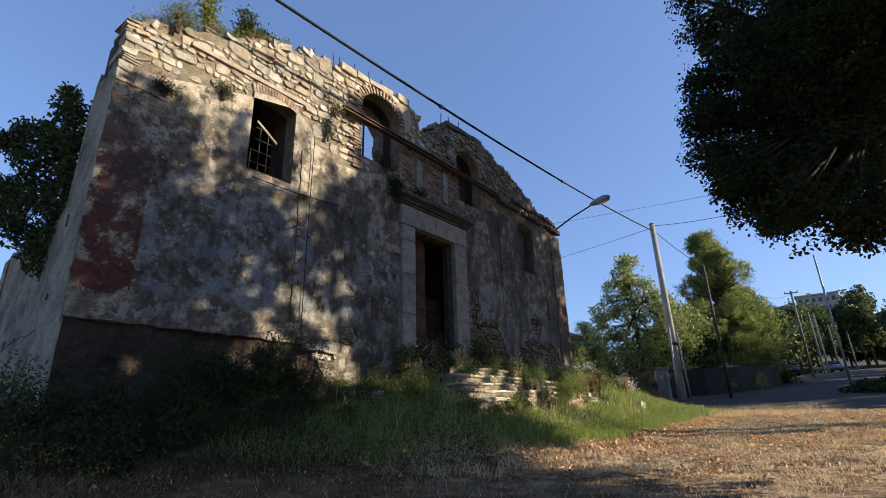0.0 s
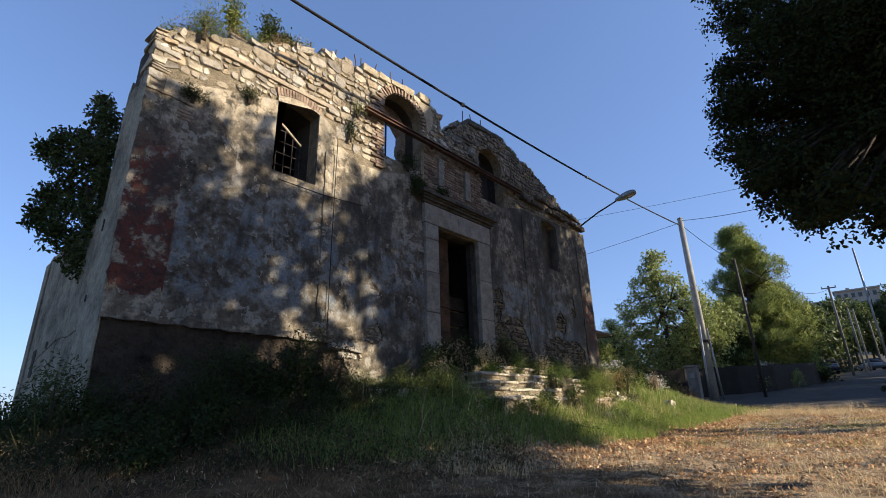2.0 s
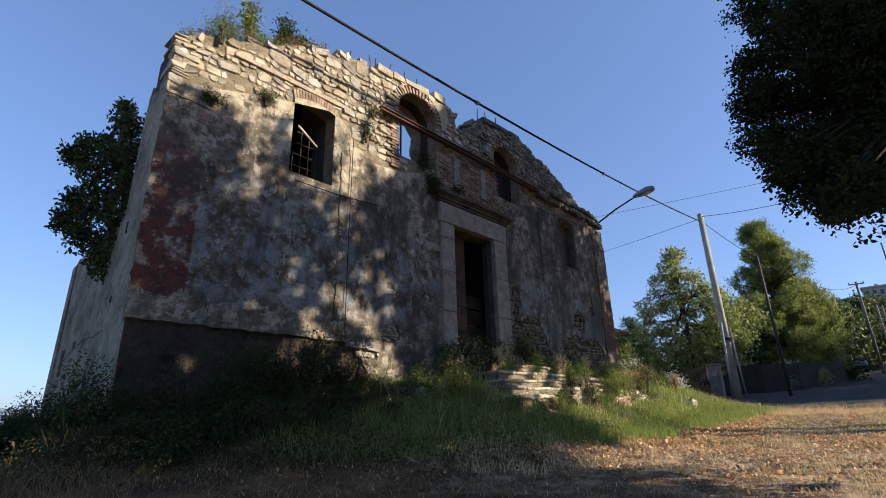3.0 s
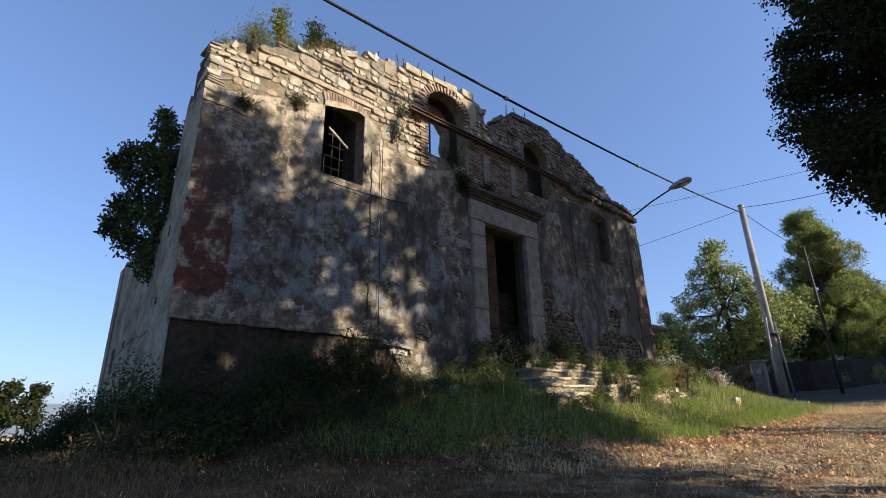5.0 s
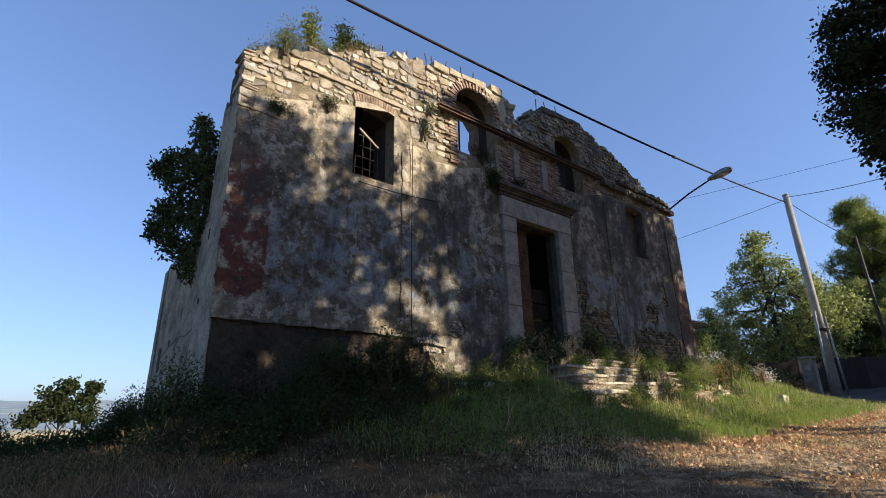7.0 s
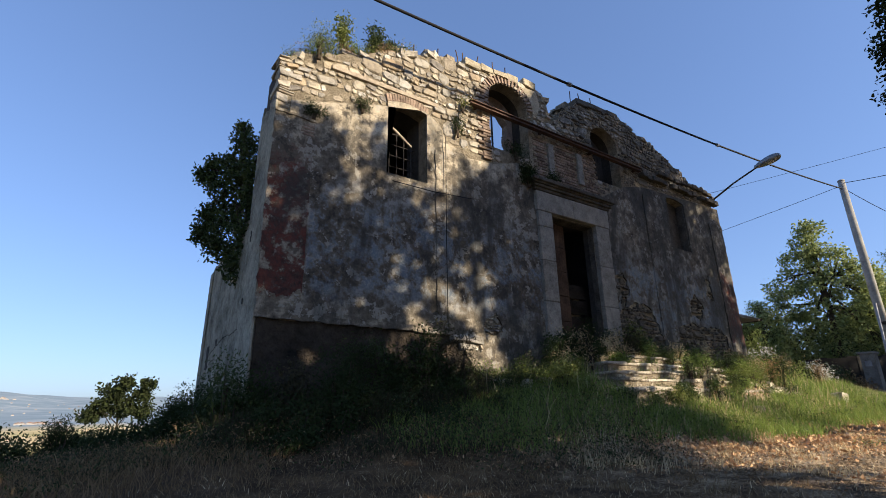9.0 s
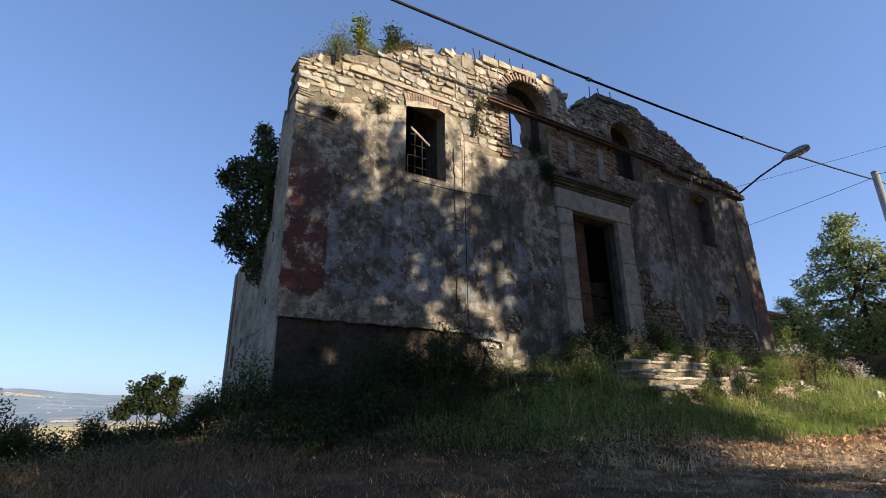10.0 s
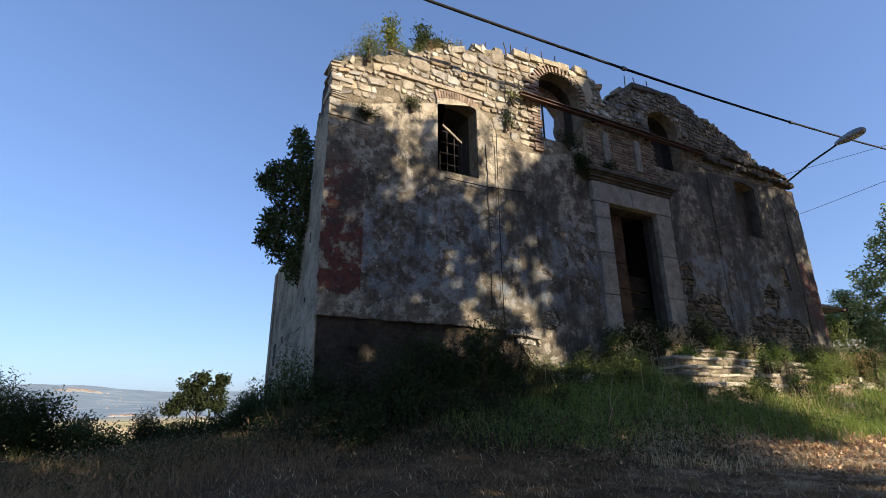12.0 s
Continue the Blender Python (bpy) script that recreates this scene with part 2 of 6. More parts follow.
# stained mouldings; on reveals and recess the dark colour paints in shade
STAIN_SHADE = surface("stained_shaded_stone", (0.028, 0.024, 0.02), (0.13, 0.114, 0.094), 5, 0.95, 0.7, 0.03)
BRICK = surface("old_brick", (0.10, 0.073, 0.055), (0.36, 0.265, 0.20), 7, 0.93, 0.6, 0.01, vary=0.18)
CEMENT = surface("cement_coping", (0.15, 0.125, 0.085), (0.46, 0.395, 0.285), 4, 0.95, 0.7, 0.03, vary=0.08)
# near-black inside plaster: the rooms' shade is put into its colour
INNER_SHADE = surface("inner_shade_plaster", (0.025, 0.022, 0.02), (0.07, 0.062, 0.055), 2, 0.97, 0.5, 0.03)
SIDE = surface("grey_side_plaster", (0.07, 0.062, 0.046), (0.40, 0.37, 0.29), 1.9, 0.95, 0.9, 0.05, grain=7)
DARK_INFILL = surface("dark_infill", (0.010, 0.008, 0.006), (0.05, 0.037, 0.027), 4, 0.9, 0.6, 0.02)
DAMP = surface("damp_base", (0.006, 0.005, 0.004), (0.08, 0.063, 0.047), 1.9, 0.97, 1.0, 0.06, grain=6)
# darker copy of the field stone: the low wall's shade in its colour
SHADED_STONE = surface("shaded_stone", (0.02, 0.018, 0.015), (0.17, 0.145, 0.115), 6, 0.95, 0.8, 0.03, vary=0.16)
TIMBER = surface("weathered_timber", (0.022, 0.013, 0.008), (0.105, 0.06, 0.034), 3, 0.85, 0.4, 0.01)
GREYWOOD = surface("grey_timber", (0.20, 0.16, 0.12), (0.45, 0.38, 0.29), 9, 0.9, 0.4, 0.01)
RUST = surface("rusty_iron", (0.028, 0.017, 0.013), (0.115, 0.055, 0.032), 9, 0.8, 0.4, 0.01, 0.3)
IRON = surface("dark_iron", (0.02, 0.018, 0.017), (0.06, 0.05, 0.045), 9, 0.7, 0.3, 0.005, 0.5)
CONCRETE = surface("pole_concrete", (0.20, 0.19, 0.175), (0.38, 0.365, 0.335), 2, 0.9, 0.3, 0.01)
GALV = surface("grey_metal", (0.16, 0.165, 0.17), (0.32, 0.33, 0.34), 4, 0.5, 0.1, 0.002, 0.6)
RUBBER = surface("black_rubber", (0.008, 0.008, 0.009), (0.02, 0.02, 0.022), 6, 0.86, 0.1, 0.002)
ASPHALT = surface("old_asphalt", (0.024, 0.0225, 0.020), (0.062, 0.058, 0.052), 1.2, 0.92, 0.5, 0.01, grain=30)
BARK = surface("bark", (0.03, 0.022, 0.016), (0.10, 0.077, 0.055), 7, 0.95, 0.9, 0.04)
RENDER = surface("house_render", (0.50, 0.42, 0.30), (0.66, 0.57, 0.42), 1, 0.93, 0.2, 0.01)
FARWALL = surface("far_house_wall", (0.26, 0.24, 0.22), (0.40, 0.375, 0.345), 0.2, 0.93, 0.1, 0.01)
TILE = surface("clay_tile", (0.17, 0.105, 0.07), (0.34, 0.23, 0.165), 3, 0.9, 0.4, 0.02, vary=0.12)
WINDOW = surface("dark_window", (0.02, 0.022, 0.025), (0.05, 0.055, 0.06), 1, 0.15, 0.0, 0.001)
FENCE = surface("dark_fence", (0.007, 0.006, 0.006), (0.02, 0.018, 0.015), 2, 0.85, 0.3, 0.01)
PILLAR = surface("rough_pillar", (0.10, 0.094, 0.082), (0.24, 0.225, 0.20), 4, 0.95, 0.6, 0.02)
LEAF_BIG = foliage("broad_leaves", (0.010, 0.014, 0.005), (0.034, 0.045, 0.013), 0.95, 0.14)
LEAF_TREE = foliage("walnut_leaves", (0.045, 0.078, 0.024), (0.38, 0.42, 0.15), 0.4, 0.4)
LEAF_PINE = foliage("pine_needles", (0.05, 0.086, 0.034), (0.35, 0.40, 0.12), 0.6, 0.4)
LEAF_WOOD = foliage("roadside_leaves", (0.03, 0.046, 0.016), (0.10, 0.13, 0.045), 0.6, 0.3)
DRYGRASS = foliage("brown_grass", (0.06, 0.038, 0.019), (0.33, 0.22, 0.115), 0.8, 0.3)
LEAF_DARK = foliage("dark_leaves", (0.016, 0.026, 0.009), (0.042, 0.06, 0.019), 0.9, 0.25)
LEAF_SIDE = foliage("fig_leaves", (0.009, 0.016, 0.006), (0.08, 0.105, 0.032), 0.6, 0.3)
LEAF_BUSH = foliage("bush_leaves", (0.028, 0.043, 0.014), (0.075, 0.10, 0.03))
LEAF_YELLOW = foliage("sunny_leaves", (0.10, 0.13, 0.03), (0.20, 0.22, 0.06))
# darker copy of the green grass, with shade put into the colour
SHADE_GRASS = foliage("grass_shade_copy", (0.016, 0.018, 0.009), (0.075, 0.066, 0.034), 0.8, 0.3)
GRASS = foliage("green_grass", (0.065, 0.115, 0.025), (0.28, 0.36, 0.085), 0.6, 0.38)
STRAW = foliage("dry_grass", (0.34, 0.24, 0.125), (0.74, 0.60, 0.37), 0.8, 0.3)
LITTER = foliage("fallen_leaves", (0.17, 0.06, 0.024), (0.68, 0.45, 0.25), 0.7, 0.2)
RUSSET = foliage("russet_leaves", (0.20, 0.085, 0.038), (0.66, 0.40, 0.21), 0.7, 0.2)
CHIPS = foliage("ground_chips", (0.07, 0.044, 0.026), (0.70, 0.56, 0.38), 0.8, 0.1)
BLOSSOM = foliage("pale_flowers", (0.08, 0.11, 0.04), (0.74, 0.70, 0.66), 0.7, 0.3)


def paint(name, col, rough=0.3):
    m, ns, ls, b = nodes_of(name)
    dirt = noise_of(ns, ls, spot(ns), 6, 4)
    ls.new(mix(ns, ls, col, tuple(c * 0.8 for c in col), dirt), b.inputs["Base Color"])
    b.inputs["Roughness"].default_value = rough
    b.inputs["Coat Weight"].default_value = 0.5
    return m


SILVER, NAVY = paint("silver_paint", (0.17, 0.175, 0.185)), paint("navy_paint", (0.02, 0.025, 0.06))
LENS = paint("lamp_glass", (0.55, 0.55, 0.52), 0.2)


# ---- building blocks ----
rng = np.random.default_rng(7)


def as_mesh(name, verts, faces, mat, smooth=False):
    me = bpy.data.meshes.new(name)
    me.from_pydata([tuple(v) for v in np.asarray(verts, float)], [], [tuple(int(i) for i in f) for f in faces])
    me.update()
    me.materials.append(mat)
    if smooth:
        me.polygons.foreach_set("use_smooth", [True] * len(me.polygons))
    return me


def part(name, bm, mat, parent, label="", smooth=False):
    """Links a bmesh, or a ready mesh, as one mesh object under a thing or a part."""
    if isinstance(bm, bpy.types.Mesh):
        me = bm
    else:
        me = bpy.data.meshes.new(name)
        bmesh.ops.recalc_face_normals(bm, faces=bm.faces)
        bm.to_mesh(me)
        bm.free()
        me.materials.append(mat)
        if smooth:
            me.polygons.foreach_set("use_smooth", [True] * len(me.polygons))
    ob = new(name, me)
    ob.parent = parent
    if label:
        ob["label"] = label
    return ob


def thing(name, place, label, category, group="", kind=""):
    ob = new(name)
    ob.location = place
    return tagged(ob, label, category, group, kind)


def box(x0, x1, y0, y1, z0, z1, bevel=0.0, bm=None):
    made = bmesh.new()
    bmesh.ops.create_cube(made, size=1.0)
    for v in made.verts:
        v.co = Vector((x0 + (v.co.x + 0.5) * (x1 - x0), y0 + (v.co.y + 0.5) * (y1 - y0), z0 + (v.co.z + 0.5) * (z1 - z0)))
    if bevel:
        bmesh.ops.bevel(made, geom=made.edges[:], offset=bevel, segments=2, affect="EDGES", profile=0.6)
    if bm is None:
        return made
    me = bpy.data.meshes.new("join")
    made.to_mesh(me)
    made.free()
    bm.from_mesh(me)
    bpy.data.meshes.remove(me)
    return bm


def tube(points, radii, sides=8, bm=None):
    """A round bar through points, with a radius at each."""
    bm = bm or bmesh.new()
    pts = [Vector(p) for p in points]
    rings = []
    for i, p in enumerate(pts):
        way = (pts[min(i + 1, len(pts) - 1)] - pts[max(i - 1, 0)]).normalized()
        side = way.cross(Vector((0, 0, 1)) if abs(way.z) < 0.9 else Vector((1, 0, 0))).normalized()
        up = side.cross(way)
        r = radii[i] if not isinstance(radii, (int, float)) else radii
        rings.append([bm.verts.new(p + r * (math.cos(a) * side + math.sin(a) * up)) for a in (2 * math.pi * k / sides for k in range(sides))])
    for a, b in zip(rings, rings[1:]):
        for k in range(sides):
            bm.faces.new((a[k], a[(k + 1) % sides], b[(k + 1) % sides], b[k]))
    bm.faces.new(rings[0][::-1]), bm.faces.new(rings[-1])
    return bm


def ragged(pts, step=0.16, amp=0.05, seed=0, closed=True):
    """A line broken into short uneven pieces."""
    r = random.Random(seed)
    out = []
    n = len(pts)
    for i in range(n if closed else n - 1):
        (ax, az), (bx, bz) = pts[i], pts[(i + 1) % n]
        k = max(1, int(math.hypot(bx - ax, bz - az) / step))
        for j in range(k):
            f = j / k
            a = amp if j else 0.0
            out.append((ax + (bx - ax) * f + r.uniform(-a, a), az + (bz - az) * f + r.uniform(-a, a)))
    return out


def arch(u0, u1, z0, zs, rise, n=10):
    """An opening with a rounded head, as a closed line."""
    c, half = (u0 + u1) / 2, (u1 - u0) / 2
    head = [(c + half * math.cos(math.pi * k / n), zs + rise * math.sin(math.pi * k / n)) for k in range(n + 1)]
    return [(u0, z0), (u1, z0)] + head


def slab(outline, holes, y0, y1):
    """A wall in the plane of the front, with an outline and openings right through it."""
    loops = [outline, *holes]
    tris = tessellate_polygon([[Vector((u, z, 0)) for u, z in l] for l in loops])
    flat = [p for l in loops for p in l]
    n = len(flat)
    verts = [(u, y0, z) for u, z in flat] + [(u, y1, z) for u, z in flat]
    faces = [tuple(t) for t in tris] + [tuple(i + n for i in t[::-1]) for t in tris]
    at = 0
    for l in loops:
        for i in range(len(l)):
            a, b = at + i, at + (i + 1) % len(l)
            faces.append((a, b, b + n, a + n))
        at += len(l)
    bm = bmesh.new()
    vs = [bm.verts.new(v) for v in verts]
    for f in faces:
        try:
            bm.faces.new([vs[i] for i in f])
        except ValueError:
            pass
    return bm


def leaf_cloud(centres, size, seed=0, spread=0.35, droop=0.3, narrow=0.62):
    """Verts and faces of many single leaves, each folded along its rib, in clusters."""
    r = np.random.default_rng(seed)
    n = len(centres)
    shape = np.array([(0, 0, 0), (0.5, 0.30, 0.10), (0.42, 0.72, 0.07), (0, 1.0, -0.08), (-0.42, 0.72, 0.07), (-0.5, 0.30, 0.10)])
    shape[:, 0] *= narrow
    a = r.normal(size=(n, 3))
    a[:, 2] -= droop
    a /= np.linalg.norm(a, axis=1)[:, None]
    b = np.cross(a, r.normal(size=(n, 3)))
    b /= np.linalg.norm(b, axis=1)[:, None] + 1e-9
    c = np.cross(b, a)
    s = size * r.uniform(1 - spread, 1 + spread, n)
    v = (shape[None, :, 0, None] * b[:, None] + shape[None, :, 1, None] * a[:, None] + shape[None, :, 2, None] * c[:, None]) * s[:, None, None] + centres[:, None]
    base = 6 * np.arange(n)[:, None]
    return v.reshape(-1, 3), np.concatenate([base + [0, 1, 2, 3], base + [0, 3, 4, 5]])


def quick_mesh(name, verts, faces, mat):
    """A mesh of one kind of polygon from arrays."""
    me = bpy.data.meshes.new(name)
    k = faces.shape[1]
    me.vertices.add(len(verts)), me.loops.add(faces.size), me.polygons.add(len(faces))
    me.vertices.foreach_set("co", np.ascontiguousarray(verts, np.float32).ravel())
    me.loops.foreach_set("vertex_index", np.ascontiguousarray(faces, np.int32).ravel())
    me.polygons.foreach_set("loop_start", np.arange(0, faces.size, k, dtype=np.int32))
    me.update(calc_edges=True)
    me.materials.append(mat)
    return me


def crown_points(blobs, n, seed=0, clump=0.28, shell=0.55, per=28):
    """Points of leaves gathered in clumps inside uneven round masses (centre, radii)."""
    r = np.random.default_rng(seed)
    out = []
    vol = np.array([b[1][0] * b[1][1] * b[1][2] for b in blobs]) ** (2 / 3) + 0.12
    for (c, rad), share in zip(blobs, vol / vol.sum()):
        k = int(n * share)
        m = max(6, k // per)
        way = r.normal(size=(m, 3))
        way /= np.linalg.norm(way, axis=1)[:, None]
        mid = np.array(c) + way * np.array(rad) * (shell + (1 - shell) * r.random((m, 1)) ** 0.6) * r.uniform(0.82, 1.1, (m, 1))
        pick = r.integers(0, m, k)
        out.append(mid[pick] + np.clip(r.normal(size=(k, 3)), -1.5, 1.5) * clump * r.uniform(0.5, 1.15, (k, 1)))
    return np.concatenate(out)


def blobs_of(centre, radius, count, seed=0, flat=0.8, size=0.5):
    """Uneven round masses that together make a crown."""
    r = random.Random(seed)
    out = []
    for _ in range(count):
        a, e, d = r.uniform(0, 6.283), r.uniform(-0.7, 1.2), r.uniform(0.3, 0.72)
        s = size * r.uniform(0.7, 1.25)
        out.append(((centre[0] + radius[0] * d * math.cos(a) * math.cos(e), centre[1] + radius[1] * d * math.sin(a) * math.cos(e), centre[2] + radius[2] * d * math.sin(e)),
                    (radius[0] * s, radius[1] * s, radius[2] * s * flat)))
    return out


# Placed sun spots (x, y, z, width): lime crown leaves are cut along rays to the sun.
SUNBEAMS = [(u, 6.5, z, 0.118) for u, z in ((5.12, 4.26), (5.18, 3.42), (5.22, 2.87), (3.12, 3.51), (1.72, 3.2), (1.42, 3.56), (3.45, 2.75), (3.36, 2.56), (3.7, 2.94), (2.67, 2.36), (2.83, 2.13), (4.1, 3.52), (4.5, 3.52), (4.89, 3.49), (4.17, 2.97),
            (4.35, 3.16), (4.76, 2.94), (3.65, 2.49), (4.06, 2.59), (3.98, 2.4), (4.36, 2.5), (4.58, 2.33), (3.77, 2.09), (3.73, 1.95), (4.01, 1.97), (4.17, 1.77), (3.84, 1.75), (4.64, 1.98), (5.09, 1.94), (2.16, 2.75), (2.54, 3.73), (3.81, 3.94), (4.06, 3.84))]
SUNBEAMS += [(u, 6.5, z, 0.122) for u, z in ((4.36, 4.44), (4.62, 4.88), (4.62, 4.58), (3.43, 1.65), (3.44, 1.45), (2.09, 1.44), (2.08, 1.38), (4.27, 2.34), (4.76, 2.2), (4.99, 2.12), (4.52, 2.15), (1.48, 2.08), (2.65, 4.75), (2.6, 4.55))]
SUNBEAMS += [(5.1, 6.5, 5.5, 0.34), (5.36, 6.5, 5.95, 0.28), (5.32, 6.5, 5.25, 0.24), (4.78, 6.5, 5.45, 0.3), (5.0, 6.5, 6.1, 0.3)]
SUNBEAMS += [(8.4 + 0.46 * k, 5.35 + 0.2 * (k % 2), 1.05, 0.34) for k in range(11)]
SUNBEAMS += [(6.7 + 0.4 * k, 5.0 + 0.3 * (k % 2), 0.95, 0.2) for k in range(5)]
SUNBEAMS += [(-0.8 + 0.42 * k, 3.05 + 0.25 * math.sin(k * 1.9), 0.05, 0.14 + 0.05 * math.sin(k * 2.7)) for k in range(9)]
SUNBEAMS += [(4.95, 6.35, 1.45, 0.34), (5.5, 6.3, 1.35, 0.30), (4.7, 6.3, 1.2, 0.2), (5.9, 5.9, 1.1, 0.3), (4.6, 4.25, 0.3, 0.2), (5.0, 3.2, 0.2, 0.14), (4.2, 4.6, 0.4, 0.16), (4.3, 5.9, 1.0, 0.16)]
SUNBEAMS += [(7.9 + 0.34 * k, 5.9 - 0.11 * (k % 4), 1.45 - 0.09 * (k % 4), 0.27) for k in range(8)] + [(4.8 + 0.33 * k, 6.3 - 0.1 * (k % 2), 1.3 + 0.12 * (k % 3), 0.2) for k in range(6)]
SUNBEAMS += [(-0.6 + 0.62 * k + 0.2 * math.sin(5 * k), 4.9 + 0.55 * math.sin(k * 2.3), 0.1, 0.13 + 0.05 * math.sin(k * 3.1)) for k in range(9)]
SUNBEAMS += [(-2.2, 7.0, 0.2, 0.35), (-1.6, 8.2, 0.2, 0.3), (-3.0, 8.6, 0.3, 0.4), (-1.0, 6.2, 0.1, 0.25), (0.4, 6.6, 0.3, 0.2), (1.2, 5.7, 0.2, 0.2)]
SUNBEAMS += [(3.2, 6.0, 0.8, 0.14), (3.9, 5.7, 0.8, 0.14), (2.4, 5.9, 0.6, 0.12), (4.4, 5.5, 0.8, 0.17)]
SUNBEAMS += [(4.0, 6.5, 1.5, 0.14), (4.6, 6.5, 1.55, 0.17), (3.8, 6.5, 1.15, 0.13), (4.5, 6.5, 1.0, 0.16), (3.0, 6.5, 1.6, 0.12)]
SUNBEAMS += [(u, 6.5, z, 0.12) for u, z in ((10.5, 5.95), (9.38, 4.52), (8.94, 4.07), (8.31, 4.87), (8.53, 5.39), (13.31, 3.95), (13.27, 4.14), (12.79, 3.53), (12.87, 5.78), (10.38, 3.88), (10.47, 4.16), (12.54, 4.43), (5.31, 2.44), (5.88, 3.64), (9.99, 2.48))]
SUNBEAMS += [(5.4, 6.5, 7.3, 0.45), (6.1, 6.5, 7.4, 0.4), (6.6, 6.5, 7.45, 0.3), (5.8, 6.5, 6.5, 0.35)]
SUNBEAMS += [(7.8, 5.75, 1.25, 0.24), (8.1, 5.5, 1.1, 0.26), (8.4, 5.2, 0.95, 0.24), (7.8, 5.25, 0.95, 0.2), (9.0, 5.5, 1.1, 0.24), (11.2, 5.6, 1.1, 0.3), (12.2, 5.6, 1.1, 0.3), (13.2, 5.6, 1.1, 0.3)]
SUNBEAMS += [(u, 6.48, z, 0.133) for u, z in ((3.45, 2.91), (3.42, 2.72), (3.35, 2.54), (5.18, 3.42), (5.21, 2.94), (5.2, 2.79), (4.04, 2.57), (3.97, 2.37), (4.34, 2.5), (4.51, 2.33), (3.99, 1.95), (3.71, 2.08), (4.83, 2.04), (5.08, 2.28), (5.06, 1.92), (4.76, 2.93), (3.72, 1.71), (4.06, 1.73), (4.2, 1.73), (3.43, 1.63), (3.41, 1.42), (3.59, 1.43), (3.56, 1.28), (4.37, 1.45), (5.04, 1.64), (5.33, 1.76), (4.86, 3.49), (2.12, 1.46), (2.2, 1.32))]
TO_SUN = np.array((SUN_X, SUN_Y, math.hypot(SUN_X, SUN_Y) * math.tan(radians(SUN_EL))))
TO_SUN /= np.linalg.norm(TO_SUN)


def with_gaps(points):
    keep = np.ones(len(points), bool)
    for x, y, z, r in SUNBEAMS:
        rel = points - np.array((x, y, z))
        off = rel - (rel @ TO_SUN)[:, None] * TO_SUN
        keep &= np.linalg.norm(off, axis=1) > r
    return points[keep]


def tree(name, base, top, blobs, leaves, size, leaf_mat, label, seed=0, trunk=0.16, clump=0.28, shell=0.55, narrow=0.62, group="", per=28):
    """A tapered trunk with limbs into each mass of a crown of single leaves."""
    r = random.Random(seed)
    t = thing(name, base, label, "tree", group)
    o = Vector(base)
    top = Vector(top) - o
    knee = [Vector((0, 0, -0.25)), Vector((0.02, 0, 0.05)), top * 0.35 + Vector((r.uniform(-0.1, 0.1), r.uniform(-0.1, 0.1), 0)), top * 0.7, top]
    bm = tube(knee, [trunk * 1.35, trunk, trunk * 0.8, trunk * 0.55, trunk * 0.25], 10)
    part("trunk", bm, BARK, t, smooth=True)
    limbs = bmesh.new()
    for c, rad in blobs:
        end = Vector(c) - o
        start = top * (r.uniform(0.64, 0.88) if name == "lime_tree" else r.uniform(0.45, 0.85))
        bend = (start + end) / 2 + Vector((r.uniform(-0.2, 0.2), r.uniform(-0.2, 0.2), r.uniform(0.1, 0.4)))
        tube([start, bend, end], [trunk * 0.42, trunk * 0.28, trunk * 0.1], 6, limbs)
        for _ in range(3):
            tip = end + Vector((r.uniform(-1, 1) * rad[0], r.uniform(-1, 1) * rad[1], r.uniform(-0.6, 1) * rad[2])) * 0.8
            tube([bend, (bend + tip) / 2 + Vector((0, 0, 0.1)), tip], [trunk * 0.2, trunk * 0.12, trunk * 0.04], 5, limbs)
    part("branchwork", limbs, BARK, t, smooth=True)
    places = crown_points(blobs, leaves, seed, clump, shell, per)
    # lime leaves left out wherever a placed sun spot needs light
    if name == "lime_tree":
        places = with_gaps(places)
    v, f = leaf_cloud(places - np.array(base), size, seed, narrow=narrow)
    part("crown", quick_mesh("crown", v, f, leaf_mat), leaf_mat, t)
    return t


def bush(name, place, radius, leaves, size, leaf_mat, label, seed=0, count=6, category="bush", clump=0.12, group="", narrow=0.62):
    """A shrub: stems from the ground and single leaves."""
    t = thing(name, place, label, category, group)
    o = np.array(place)
    blobs = blobs_of((0, 0, radius[2] * 0.75), radius, count, seed, 0.9, 0.5) + [((0, 0, radius[2] * 0.35), (radius[0] * 0.75, radius[1] * 0.75, radius[2] * 0.4))]
    stems = bmesh.new()
    r = random.Random(seed)
    for c, rad in blobs:
        tube([(c[0] * 0.15, c[1] * 0.15, -0.1), (c[0] * 0.5 + r.uniform(-0.05, 0.05), c[1] * 0.5, c[2] * 0.55), c], [0.02, 0.014, 0.006], 5, stems)
    part("stem_tangle", stems, BARK, t)
    v, f = leaf_cloud(crown_points(blobs, leaves, seed, clump, 0.4), size, seed, narrow=narrow)
    v[:, 2] = np.maximum(v[:, 2], -0.05)
    part("foliage", quick_mesh("foliage", v, f, leaf_mat), leaf_mat, t)
    return t


def blades(xy, height, seed=0, width=0.007, lean=0.5):
    """Grass: bent tapering blades standing on the ground."""
    r = np.random.default_rng(seed)
    n = len(xy)
    base = np.column_stack([xy, ground_at(xy[:, 0], xy[:, 1]) - 0.01])
    h = height * r.uniform(0.5, 1.3, n)
    a = r.uniform(0, 2 * np.pi, n)
    side = np.column_stack([np.cos(a), np.sin(a), np.zeros(n)]) * (width * r.uniform(0.6, 1.4, n))[:, None]
    b = r.uniform(0, 2 * np.pi, n)
